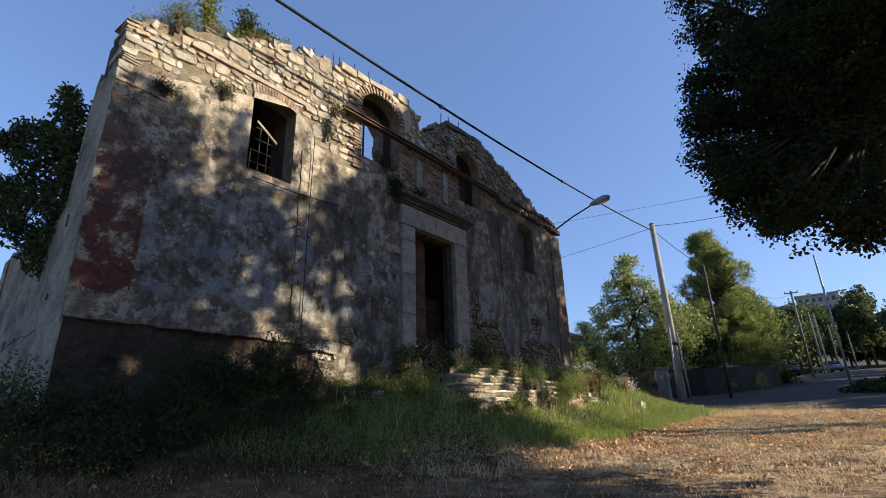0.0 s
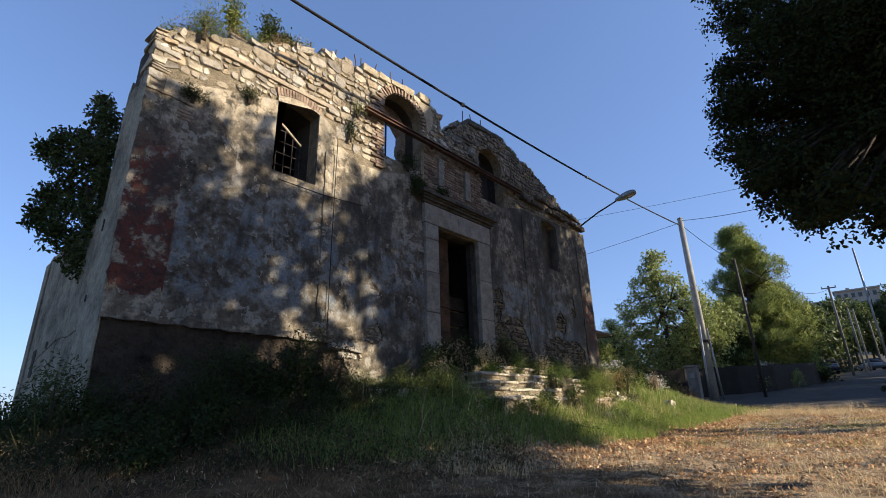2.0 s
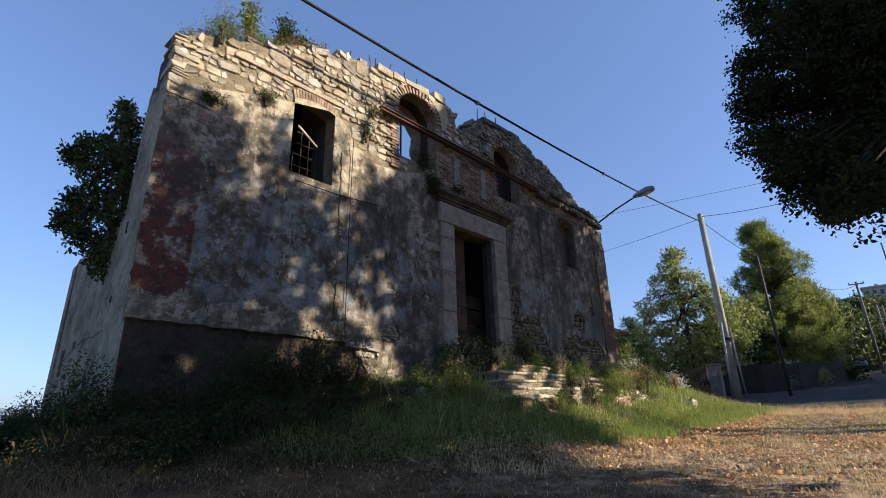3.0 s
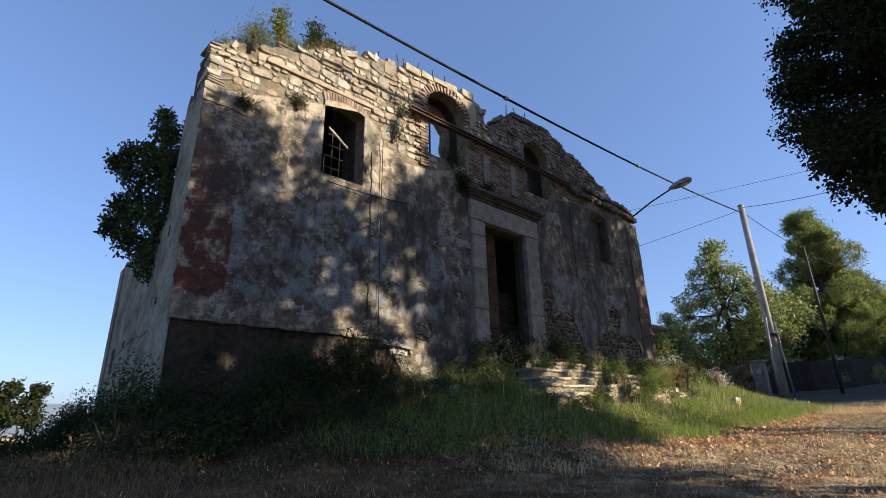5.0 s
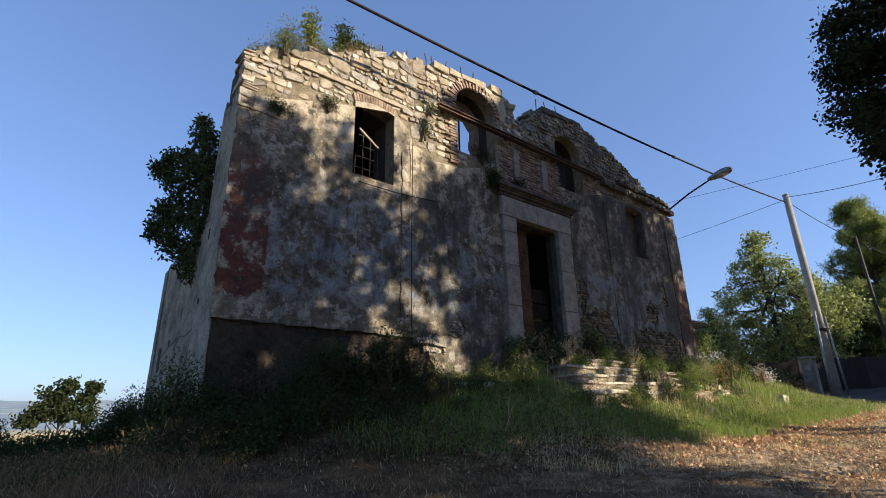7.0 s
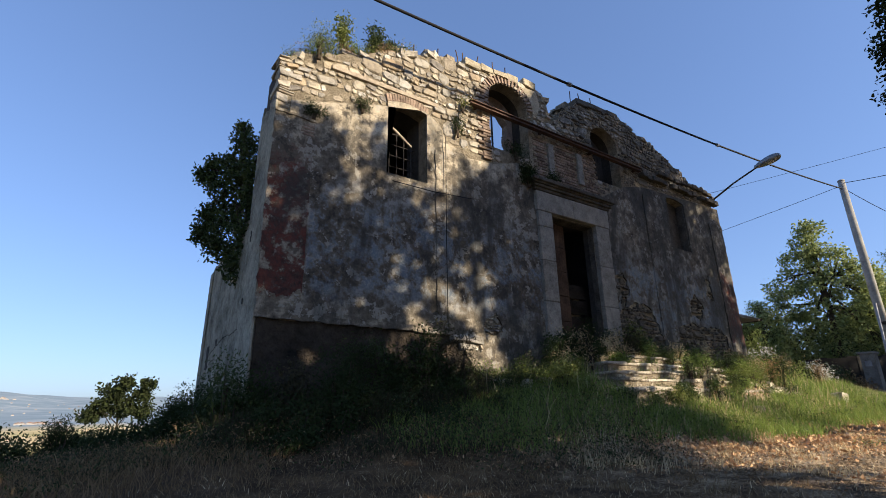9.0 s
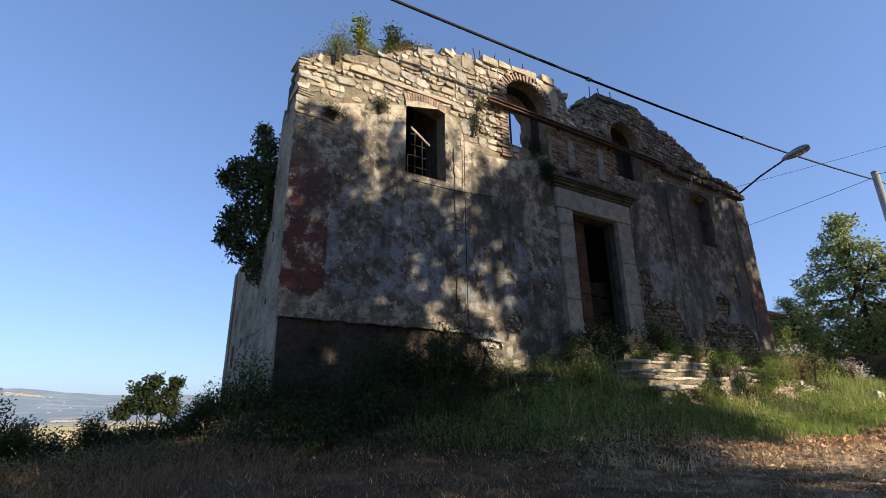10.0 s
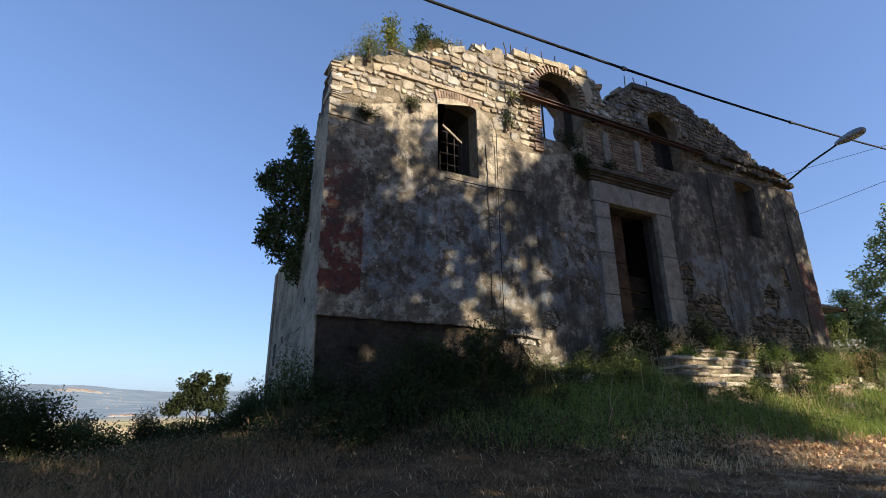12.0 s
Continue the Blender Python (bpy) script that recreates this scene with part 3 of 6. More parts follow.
    tilt = np.column_stack([np.cos(b), np.sin(b), np.zeros(n)]) * (h * lean * r.uniform(0.1, 1.0, n))[:, None]
    up = np.column_stack([np.zeros(n), np.zeros(n), h])
    v = np.stack([base - side, base + side, base + side * 0.7 + up * 0.55 + tilt * 0.35, base - side * 0.7 + up * 0.55 + tilt * 0.35, base + side * 0.1 + up + tilt, base - side * 0.1 + up + tilt], 1)
    k = 6 * np.arange(n)[:, None]
    return v.reshape(-1, 3), np.concatenate([k + [0, 1, 2, 3], k + [3, 2, 4, 5]])


# ---- the ground: level where the camera stands, a bank up to the church, uphill along the road, down to the valley ----
def ease(t):
    t = np.clip(t, 0, 1)
    return t * t * (3 - 2 * t)


def ground_at(x, y):
    x, y = np.asarray(x, float), np.asarray(y, float)
    az = np.degrees(np.arctan2(x, y))
    d = np.hypot(x, y)
    down = ease((48 - az) / 20) * ease((az + 120) / 30)
    rise = np.interp(x, [-1e4, 6, 12, 20, 24, 60, 100, 160, 300, 5000], [0, 0, 0.18, 0.46, 0.76, 2.9, 4.9, 10, 22, 60])
    fall = np.interp(d, [0, 9, 14, 30, 80, 150, 220, 400, 1000, 2000, 3000, 5000], [0, 0, 0.7, 2.1, 4.6, 5.6, 6.8, 11, 21, 10, -18, -80])
    foot = np.interp(x, [-1.2, 1.2, 3, 5, 6.5, 9.5, 12, 14.5, 18, 21], [0, 0.30, 0.5, 0.85, 1.15, 1.15, 1.12, 1.0, 0.45, 0.1])
    bank = foot * ease((y - 3.2) / 3.0) * (1 - ease((y - 10.5) / 8))
    rough = 0.03 * np.sin(x * 2.1 + 1.3 * np.sin(y * 1.7)) * np.sin(y * 2.6 + x) * ease(d / 3)
    return rise * (1 - down) - fall * down + bank + rough


radii = np.concatenate([np.arange(0.0, 20, 0.25), np.geomspace(20, 4900, 110)])
turns = np.radians(np.arange(0, 360, 1.5))
gx, gy = radii[:, None] * np.sin(turns)[None], radii[:, None] * np.cos(turns)[None]
gz = ground_at(gx, gy)


def hill_at(x, y):
    d, turn = np.hypot(x, y), np.arctan2(x, y) % (2 * np.pi)
    far = ease((d - 1600) / 2000) * ease((60 - np.degrees(np.arctan2(x, y))) / 20)
    return far * (74 * np.exp(-((np.degrees(turn) - 347.5) / 5.5) ** 2) + 14 * np.sin(turn * 11 + 2) + 7 * np.sin(turn * 37) + 4 * np.sin(turn * 83 + np.log1p(d) * 9))


gz = gz + hill_at(gx, gy)
nr, nt = gx.shape
idx = np.arange(nr * nt).reshape(nr, nt)
gf = np.stack([idx[:-1], idx[1:], np.roll(idx, -1, 1)[1:], np.roll(idx, -1, 1)[:-1]], -1).reshape(-1, 4)
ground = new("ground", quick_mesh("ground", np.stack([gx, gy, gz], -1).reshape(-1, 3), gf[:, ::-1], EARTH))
ground.data.polygons.foreach_set("use_smooth", [True] * len(ground.data.polygons))
tagged(ground, "dry earth and straw on a hilltop, falling away to a hazy valley", "ground", kind="structure")

# ---- the ruined church ----
YF = 6.5   # plane of the front
church = thing("ruined_church", (0, 0, 0), "ruined roofless church with crumbling rubble gable and peeling plaster", "church")

TOP = [(14.14, 6.25), (14.06, 6.42), (13.94, 6.68), (13.42, 6.58), (13.13, 6.68), (12.5, 6.98), (11.84, 7.29), (10.96, 7.55), (10.34, 7.74), (9.98, 7.84), (9.4, 7.82), (8.7, 7.74), (8.42, 7.70), (8.1, 7.5), (7.78, 7.2),
       (7.68, 6.92), (7.54, 6.79), (7.42, 6.86), (7.38, 7.0), (7.35, 7.17), (7.3, 7.34), (7.05, 7.43), (6.97, 7.50), (5.57, 7.45), (5.15, 7.34), (4.39, 7.27), (3.87, 7.08), (3.17, 6.79), (2.55, 6.47), (1.99, 6.21), (1.55, 6.0), (1.4, 5.78)]


def cambered(u0, u1, z0, zs, rise, n=8):
    """An opening with a shallow curved head, as a closed line."""
    return [(u0, z0), (u1, z0)] + [(u1 + (u0 - u1) * k / n, zs + rise * math.sin(math.pi * k / n)) for k in range(n + 1)]


WIN_L, WIN_R = cambered(3.25, 4.05, 4.38, 5.77, 0.09), cambered(11.55, 12.5, 4.48, 5.88, 0.07)
NICHE_L, NICHE_R = arch(5.58, 6.68, 5.62, 6.82, 0.46), arch(8.8, 9.82, 5.72, 6.86, 0.42)
DOOR = [(7.08, 0.6), (8.46, 0.6), (8.46, 4.44), (7.08, 4.44)]
EDGE_R = [(14.42, -0.4)] + ragged([(14.36, 1.4), (14.48, 2.7), (14.46, 4.4), (14.47, 5.4), (14.34, 5.66), (14.38, 5.98)], 0.16, 0.02, 18, False)
front = slab([(1.4, -0.4)] + EDGE_R + ragged(TOP, 0.18, 0.06, 3, False) + [TOP[-1]], [WIN_L, WIN_R, NICHE_L, NICHE_R, DOOR], YF, YF + 0.26)
facade = part("facade_wall", front, RUBBLE, church, "rubble stone front wall with broken gable top")


inner = slab([(1.4, -0.4), (14.3, -0.4), (14.3, 5.7)] + ragged([(u, z - 0.1) for u, z in TOP], 0.22, 0.07, 4, False) + [(1.4, 5.8)], [WIN_L, WIN_R, NICHE_L, NICHE_R, [(7.0, 0.6), (9.3, 0.6), (9.3, 4.5), (7.0, 4.5)]], YF + 0.262, YF + 0.7)
part("inner_leaf", inner, INNER_SHADE, church, "inner face of the front wall, shade in its colour")


def edge_z(u):
    """Where the plaster ends and the bare stones begin."""
    return float(np.interp(u, [1.3, 1.9, 3.0, 4.1, 4.5, 5.0, 5.6, 6.4, 6.9, 8.9, 9.8, 10.6, 12.5, 14.3], [5.1, 5.25, 5.6, 5.86, 5.35, 5.15, 5.2, 5.45, 5.25, 5.25, 5.75, 5.95, 6.05, 6.15]))


us = np.arange(1.4, 14.42, 0.2)
upper = [(float(u), edge_z(u)) for u in us[::-1]]
coat_low = [(1.4, 1.86), (2.6, 1.84), (3.4, 1.8), (4.3, 1.83), (4.62, 1.84), (4.78, 1.6), (4.95, 1.2), (5.4, 0.9), (6.2, 0.9), (8.9, 1.0), (8.93, 3.2), (9.12, 3.3), (9.2, 2.65), (9.68, 2.83), (10.16, 2.77), (10.55, 2.1), (10.75, 2.35), (11.33, 2.39), (11.86, 2.52), (12.43, 2.46), (13.23, 2.46), (13.52, 2.26), (13.66, 1.5), (14.34, 1.4), (14.4, 3.0)]
bare = [ragged([(9.0, 2.5), (9.3, 2.75), (9.5, 3.1), (9.3, 3.5), (9.02, 3.4)], 0.06, 0.04, 5), ragged([(11.9, 2.75), (12.35, 2.6), (12.6, 3.0), (12.2, 3.3), (12.0, 3.1)], 0.06, 0.04, 6),
        ragged([(5.22, 1.84), (5.4, 1.8), (5.62, 1.88), (5.66, 2.0), (5.54, 2.1), (5.5, 2.22), (5.36, 2.14), (5.2, 2.02)], 0.05, 0.035, 8), ragged([(12.9, 3.3), (13.2, 3.2), (13.15, 3.9), (12.95, 3.8)], 0.06, 0.04, 9)]
coat = slab(ragged(coat_low, 0.08, 0.045, 11, False) + ragged(upper, 0.12, 0.06, 12, False), [WIN_L, WIN_R[:-1], [(7.0, 1.5), (8.6, 1.5), (8.6, 4.5), (7.0, 4.5)], *bare], YF - 0.04, YF - 0.002)
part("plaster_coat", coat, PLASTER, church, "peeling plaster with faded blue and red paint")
hood_in = [(6.13 + 0.71 * math.cos(math.pi * k / 14), 6.82 + 0.64 * math.sin(math.pi * k / 14)) for k in range(11)]
part("cement_patch", slab(ragged([(5.75, 7.42), (5.6, 7.36)] + hood_in[::-1] + [(6.95, 6.75), (7.06, 7.1), (7.0, 7.44)], 0.12, 0.02, 19), [], YF - 0.034, YF - 0.004), CEMENT, church, "smooth grey cement render round the niche head")
bu, bz = np.meshgrid(np.linspace(1.42, 5.1, 80), np.linspace(-0.4, 1.79, 46))
hollow = np.array([noise.noise(Vector((u * 1.6, z * 1.6, 3))) * 0.05 + noise.noise(Vector((u * 5, z * 5, 7))) * 0.028 + noise.noise(Vector((u * 13, z * 13, 1))) * 0.012 for u, z in zip(bu.ravel(), bz.ravel())])
ids = np.arange(bu.size).reshape(bu.shape)
quads = np.stack([ids[:-1, :-1], ids[:-1, 1:], ids[1:, 1:], ids[1:, :-1]], -1).reshape(-1, 4)
part("damp_base", quick_mesh("damp_base", np.column_stack([bu.ravel(), YF - 0.016 + np.minimum(hollow, 0.012), bz.ravel()]), quads, DAMP), DAMP, church, "dark damp footing below the plaster")
flank = slab([(YF - 0.03, -1.2), (YF + 0.702, -1.2)] + ragged([(YF + 0.702, 5.2), (YF + 0.4, 5.1), (YF + 0.2, 5.3), (YF - 0.03, 5.1)], 0.12, 0.06, 41, False) + ragged([(YF - 0.03, 5.1), (YF - 0.03, -1.2)], 0.15, 0.012, 42, False), [], 0, 0.03)
for v in flank.verts:
    v.co = Vector((1.373 + v.co.y, v.co.x, v.co.z))
part("corner_plaster", flank, SIDE, church, "grey plaster round the corner")
ledge = slab(ragged([(1.38, 1.8), (3.0, 1.78), (4.4, 1.76), (5.2, 1.72), (5.25, 1.82), (4.3, 1.86), (3.0, 1.87), (1.38, 1.89)], 0.12, 0.015, 31), [], YF - 0.075, YF - 0.03)
part("plaster_ledge", ledge, PLASTER, church)

# flat strips on the front
for u0, u1, z0, z1, nm in ((1.38, 1.98, 1.88, 4.9, "corner_pilaster"), (13.7, 14.4, 1.5, 5.6, "corner_pilaster"), (4.22, 5.04, 1.86, 5.1, "pilaster"), (10.56, 11.2, 1.5, 5.75, "pilaster")):
    strip = slab(ragged([(u0, z0), (u1, z0), (u1, z1), (u0, z1)], 0.11, 0.022 if nm == "corner_pilaster" else 0.012, int(u0 * 10)), [], YF - 0.062, YF - 0.042)
    part(nm, strip, PLASTER, church)

qr = random.Random(77)
z = 4.95
while z < 5.95:
    h = qr.choice((0.04, 0.05, 0.07, 0.09, 0.13))
    w, dp = qr.uniform(0.14, 0.32), qr.uniform(0.2, 0.5)
    bm = box(1.4 - qr.uniform(0.0, 0.04), 1.4 + w, YF - qr.uniform(0.0, 0.04), YF + dp, z, z + h - 0.015, 0.02)
    for v in bm.verts:
        v.co += Vector((noise.noise(v.co * 7), noise.noise(v.co * 7 + Vector((5, 0, 0))), noise.noise(v.co * 6 + Vector((0, 5, 0))))) * 0.05
    part("corner_stone", bm, STONE, church, "rough stone of the broken corner")
    z += h

# side and back walls; unseen inner walls and slab added to darken the openings
part("side_wall", box(1.4, 2.1, YF + 0.9, 10.8, -1.2, 3.36), SIDE, church, "grey plastered side wall")
pier = slab([(YF + 0.702, -1.2), (YF + 0.9, -1.2)] + ragged([(YF + 0.9, 5.0), (YF + 0.86, 5.25), (YF + 0.75, 5.4), (YF + 0.702, 5.45)], 0.1, 0.03, 43, False), [], 0, 0.7)
for v in pier.verts:
    v.co = Vector((1.376 + v.co.y, v.co.x, v.co.z))
part("wall_return", pier, SIDE, church, "grey plastered return of the front wall")
crest = slab([(7.4, 3.36), (10.8, 3.36)] + ragged([(10.8, 3.44), (9.5, 3.5), (8.4, 3.46), (7.9, 3.55), (7.4, 3.6)], 0.2, 0.05, 14, False), [], 0, 0.6)
for v in crest.verts:
    v.co = Vector((1.42 + v.co.y, v.co.x, v.co.z))
part("side_wall_crest", crest, RUBBLE, church, "crumbling stone crest of the side wall")
# thin dark patches stand for holes; the colour is their inner shade
for y, z, w, h in ((9.9, 1.35, 0.22, 0.42), (9.15, 1.72, 0.12, 0.1), (7.1, 3.02, 0.05, 0.16), (7.2, 2.1, 0.06, 0.08), (8.3, 2.75, 0.08, 0.08)):
    hole = slab(ragged([(y, z), (y + w, z), (y + w, z + h), (y, z + h)], 0.05, 0.02, int(y * 10)), [], 0, 0.012)
    for v in hole.verts:
        v.co = Vector(((1.392 if y > 7.4 else 1.364) + v.co.y, v.co.x, v.co.z))
    part("wall_hole", hole, INNER_SHADE, church, "flat dark patch on the plaster standing for a hole")
for pts in (((7.42, 1.79), (8.0, 1.75), (8.5, 1.78), (9.1, 1.71), (9.65, 1.63), (10.4, 1.46)), ((8.5, 1.5), (9.0, 1.44), (9.5, 1.49), (10.2, 1.3))):
    run = [Vector((1.399, y, z)) for y, z in pts]
    fine = []
    for a, b in zip(run, run[1:]):
        fine += [a.lerp(b, f) + Vector((0, 0, 0.025 * noise.noise(a.lerp(b, f) * 7))) for f in (0, 0.2, 0.4, 0.6, 0.8)]
    part("plaster_crack", tube(fine, [0.0055 + 0.0035 * math.sin(3.0 * k) for k in range(len(fine))], 5), DAMP, church, "dark crack in the side plaster")
part("end_strip", box(1.372, 1.398, 10.52, 10.8, -1.2, 3.34, 0.008), SIDE, church, "plaster strip at the end of the side wall")
for k, (u0, u1, z0, z1) in enumerate(((4.5, 4.8, 1.66, 1.77), (4.82, 5.16, 1.64, 1.76), (4.66, 5.0, 1.55, 1.64))):
    bm = box(u0, u1, YF - 0.12 + 0.02 * k, YF + 0.1, z0, z1, 0.02)
    for v in bm.verts:
        v.co += Vector((noise.noise(v.co * 6), noise.noise(v.co * 6 + Vector((4, 0, 0))), noise.noise(v.co * 5 + Vector((0, 4, 0))))) * 0.045
    part("broken_ledge", bm, PALE, church, "pale broken stone at the end of the ledge")
part("side_wall", box(13.6, 14.3, YF + 0.702, 10.8, -0.6, 5.0), SIDE, church)
part("rear_wall", box(2.104, 13.596, 10.2, 10.8, -1.6, 3.3), SIDE, church)
part("roof_slab", box(2.3, 13.5, YF + 0.71, 9.3, 5.92, 6.08), INNER_SHADE, church)
part("inner_floor", box(2.11, 13.5, YF + 0.71, 10.19, 0.2, 0.9), INNER_SHADE, church)
part("inner_wall", box(2.3, 13.5, YF + 2.6, YF + 2.8, 0.91, 5.91), INNER_SHADE, church)
# the recess back and reveal carry their shade as dark colour
part("recess_back", slab([(11.5, 4.4), (12.58, 4.4), (12.58, 6.0), (11.5, 6.0)], [], YF + 0.2, YF + 0.259), STAIN_SHADE, church)
part("recess_reveal", box(12.47, 12.502, YF - 0.002, YF + 0.198, 4.5, 5.86, 0.004), STAIN_SHADE, church, "reveal of the blind window, shade in its colour")
# niche backs: the left one has lost its lower half
part("niche_back", slab(ragged([(6.6, 5.5), (7.0, 5.5), (7.0, 7.0), (6.9, 7.35), (5.5, 7.35), (5.5, 7.1), (6.0, 7.06), (6.35, 6.92), (6.54, 6.7), (6.5, 6.4), (6.58, 6.0)], 0.1, 0.03, 15), [], YF + 0.5, YF + 0.68), BRICK, church, "broken brick back of the niche")
part("niche_back", slab([(8.7, 5.6), (9.95, 5.6), (9.95, 7.4), (8.7, 7.4)], [], YF + 0.5, YF + 0.68), INNER_SHADE, church)
part("niche_bar", tube([(6.12, YF + 0.55, 5.6), (6.12, YF + 0.55, 7.05)], 0.022, 6), IRON, church)
part("niche_bar", tube([(9.2, YF + 0.3, 5.6), (9.2, YF + 0.3, 6.5)], 0.03, 6), GREYWOOD, church)

# door surround of pale stone
for u0, u1, cuts in ((6.69, 7.08, (1.2, 2.55, 3.38, 4.1, 4.44)), (8.46, 8.91, (1.2, 2.6, 3.5, 4.44))):
    for a, b in zip(cuts, cuts[1:]):
        part("jamb_stone", box(u0 + rng.uniform(-0.008, 0.008), u1 + (0.0 if u0 < 7 else rng.uniform(-0.01, 0.02)), YF - 0.11, YF - 0.004, a + 0.004, b - 0.004, 0.012), PALE, church, "pale dressed stone of the door frame")
for u0, u1 in ((6.66, 7.75), (7.756, 8.93)):
    part("lintel_stone", box(u0, u1, YF - 0.12, YF - 0.004, 4.446, 4.88, 0.015), PALE, church, "pale dressed stone lintel")
# thin dark linings put the doorway's shade into colour
part("door_reveal", box(8.43, 8.458, YF, YF + 0.12, 1.0, 4.43, 0.004), STAIN_SHADE, church, "doorway side lining with painted shade")
part("door_reveal", box(8.44, 8.458, YF + 0.122, YF + 0.26, 1.0, 4.43, 0.004), INNER_SHADE, church, "inner side of the doorway, shade in its colour")
part("door_reveal", box(7.083, 8.428, YF, YF + 0.258, 4.41, 4.437, 0.004), STAIN_SHADE, church, "doorway head lining with painted shade")
cornice = bmesh.new()
for z0, z1, out, side_out in ((4.90, 4.96, 0.125, 0.0), (4.96, 5.02, 0.17, 0.04), (5.02, 5.06, 0.2, 0.07), (5.06, 5.14, 0.25, 0.12)):
    box(6.62 - side_out, 9.0 + side_out, YF - out, YF + 0.02, z0, z1 - 0.002, 0.012, cornice)
part("door_cornice", cornice, STAIN_SHADE, church, "dark weathered moulded cornice over the door")
for u0, z0 in ((7.2, 5.4), (8.15, 5.42)):
    part("marble_strip", box(u0, u0 + 0.165, YF - 0.06, YF - 0.003, z0, z0 + 0.77, 0.008), PALE, church, "pale marble strip")

# the door: a leaf of old boards pushed open, rubble behind
leaf = thing("door_leaf", (7.09, YF + 0.16, 1.2), "brown weathered board door standing half open", "door")
leaf.rotation_euler = (0, 0, radians(5))
for k in range(6):
    z = 0.0 + k * 0.53
    part("board", box(0.0, 0.66, 0.0, 0.05, z, z + 0.522, 0.006), TIMBER, leaf)
part("frame_rail", box(0.0, 0.09, -0.02, 0.0, 0.0, 3.18, 0.006), TIMBER, leaf)
blocking = thing("door_blocking", (7.08, YF + 0.45, 0.8), "crude dark barrier closing the doorway, bars standing for stonework", "barrier")
# dark bars stand in for the dark stonework closing the doorway
for k in range(6):
    part("infill_bar", box(0.0, 1.5, 0.02 * (k % 2), 0.05 + 0.02 * (k % 2), 0.25 + k * 0.36, 0.25 + k * 0.36 + 0.31, 0.008), DARK_INFILL, blocking)
part("rubble_fill", slab(ragged([(0, 0), (1.36, 0), (1.36, 2.2), (0.9, 2.4), (0.5, 2.3), (0, 2.3)], 0.12, 0.05, 17), [], 0.1, 0.3), RUBBLE, blocking)

# iron grille and a fallen pole in the left window
grille = thing("window_grille", (3.65, YF + 0.3, 4.38), "rusty iron window bars with bent ends", "grille")
for k in range(5):
    part("bar", tube([(-0.34 + k * 0.15, 0, 0), (-0.34 + k * 0.15, 0.01, 1.08 - 0.13 * (k > 2) - 0.08 * (k == 1))], 0.010, 6), IRON, grille)
for k in range(5):
    part("crossbar", tube([(-0.41, 0.015, 0.12 + k * 0.22), (0.36 - 0.22 * (k == 4), 0.015, 0.12 + k * 0.22)], 0.010, 6), IRON, grille)
stick = thing("fallen_pole", (3.25, YF + 0.08, 5.42), "split pale wooden pole leaning across the window", "pole")
part("pole", tube([(0, 0.0, 0.02), (0.26, 0.03, -0.12), (0.58, 0.07, -0.30)], [0.022, 0.026, 0.02], 7), GREYWOOD, stick)

# iron beam across the front, then a broken string course
beam = thing("iron_beam", (5.0, YF - 0.14, 6.31), "long rusty iron beam fixed across the gable", "beam")
prof = bmesh.new()
for a in (box(0, 5.5, -0.05, 0.05, 0.0, 0.02), box(0, 5.5, -0.012, 0.012, 0.02, 0.08), box(0, 5.5, -0.05, 0.05, 0.08, 0.10)):
    me = bpy.data.meshes.new("join")
    a.to_mesh(me), a.free()
    prof.from_mesh(me)
    bpy.data.meshes.remove(me)
part("beam_profile", prof, RUST, beam)
for u in (0.15, 1.95, 3.6, 5.3):
    part("bracket", box(u, u + 0.06, 0.05, 0.16, 0.0, 0.1, 0.005), RUST, beam)
for k in range(16):
    u = 10.6 + k * 0.235
    if k not in (5, 11):
        part("course_stone", box(u, u + 0.22, YF - 0.1 - 0.07 * random.random(), YF + 0.02, 6.24 + random.uniform(-0.02, 0.02), 6.36 + random.uniform(-0.02, 0.03), 0.02), STAIN_SHADE, church, "dark stone of a broken string course")
for k in range(10):
    u = 11.4 + k * 0.28
    part("course_stone", box(u, u + 0.26, YF - random.uniform(0.05, 0.14), YF + 0.02, 6.52 + random.uniform(-0.02, 0.02), 6.62 + random.uniform(-0.02, 0.03), 0.02), STAIN_SHADE, church, "dark stone of a broken string course")
# cement coping left on the two halves of the gable
cr = random.Random(29)
for u, end, za, zb in ((4.98, 6.46, 7.33, 7.5), (6.6, 6.98, 7.5, 7.52), (8.4, 10.0, 7.68, 7.82)):
    u0 = u
    while u < end:
        w = min(cr.uniform(0.3, 0.5), end - u + 0.02)
        z = za + (zb - za) * (u - u0) / (end - u0)
        bm = box(u, u + w - 0.012, YF - cr.uniform(0.03, 0.06), YF + 0.34, z - 0.02, z + cr.uniform(0.12, 0.16), 0.025)
        for v in bm.verts:
            v.co += Vector((0, noise.noise(v.co * 5), noise.noise(v.co * 5 + Vector((4, 0, 0))))) * 0.05
        part("coping_block", bm, CEMENT if u < 8 else STAIN_SHADE, church, "weathered cement coping block")
        u += w
# ledge and thin brick courses at the head of the corner strip
part("strip_ledge", slab(ragged([(1.37, 4.9), (1.99, 4.88), (2.0, 4.92), (1.37, 4.95)], 0.06, 0.015, 33), [], YF - 0.08, YF - 0.044), PLASTER, church)
for k in range(4):
    part("strip_brick", box(1.8 + 0.03 * math.sin(k * 5.0), 1.98, YF - 0.072, YF - 0.044, 4.62 + 0.052 * k, 4.655 + 0.052 * k, 0.006), BRICK, church, "thin brick bared in the plaster")
# old cables and a sill line
run = thing("wall_cable", (4.4, YF - 0.1, 1.9), "thin dark cable clipped down the front wall", "cable")
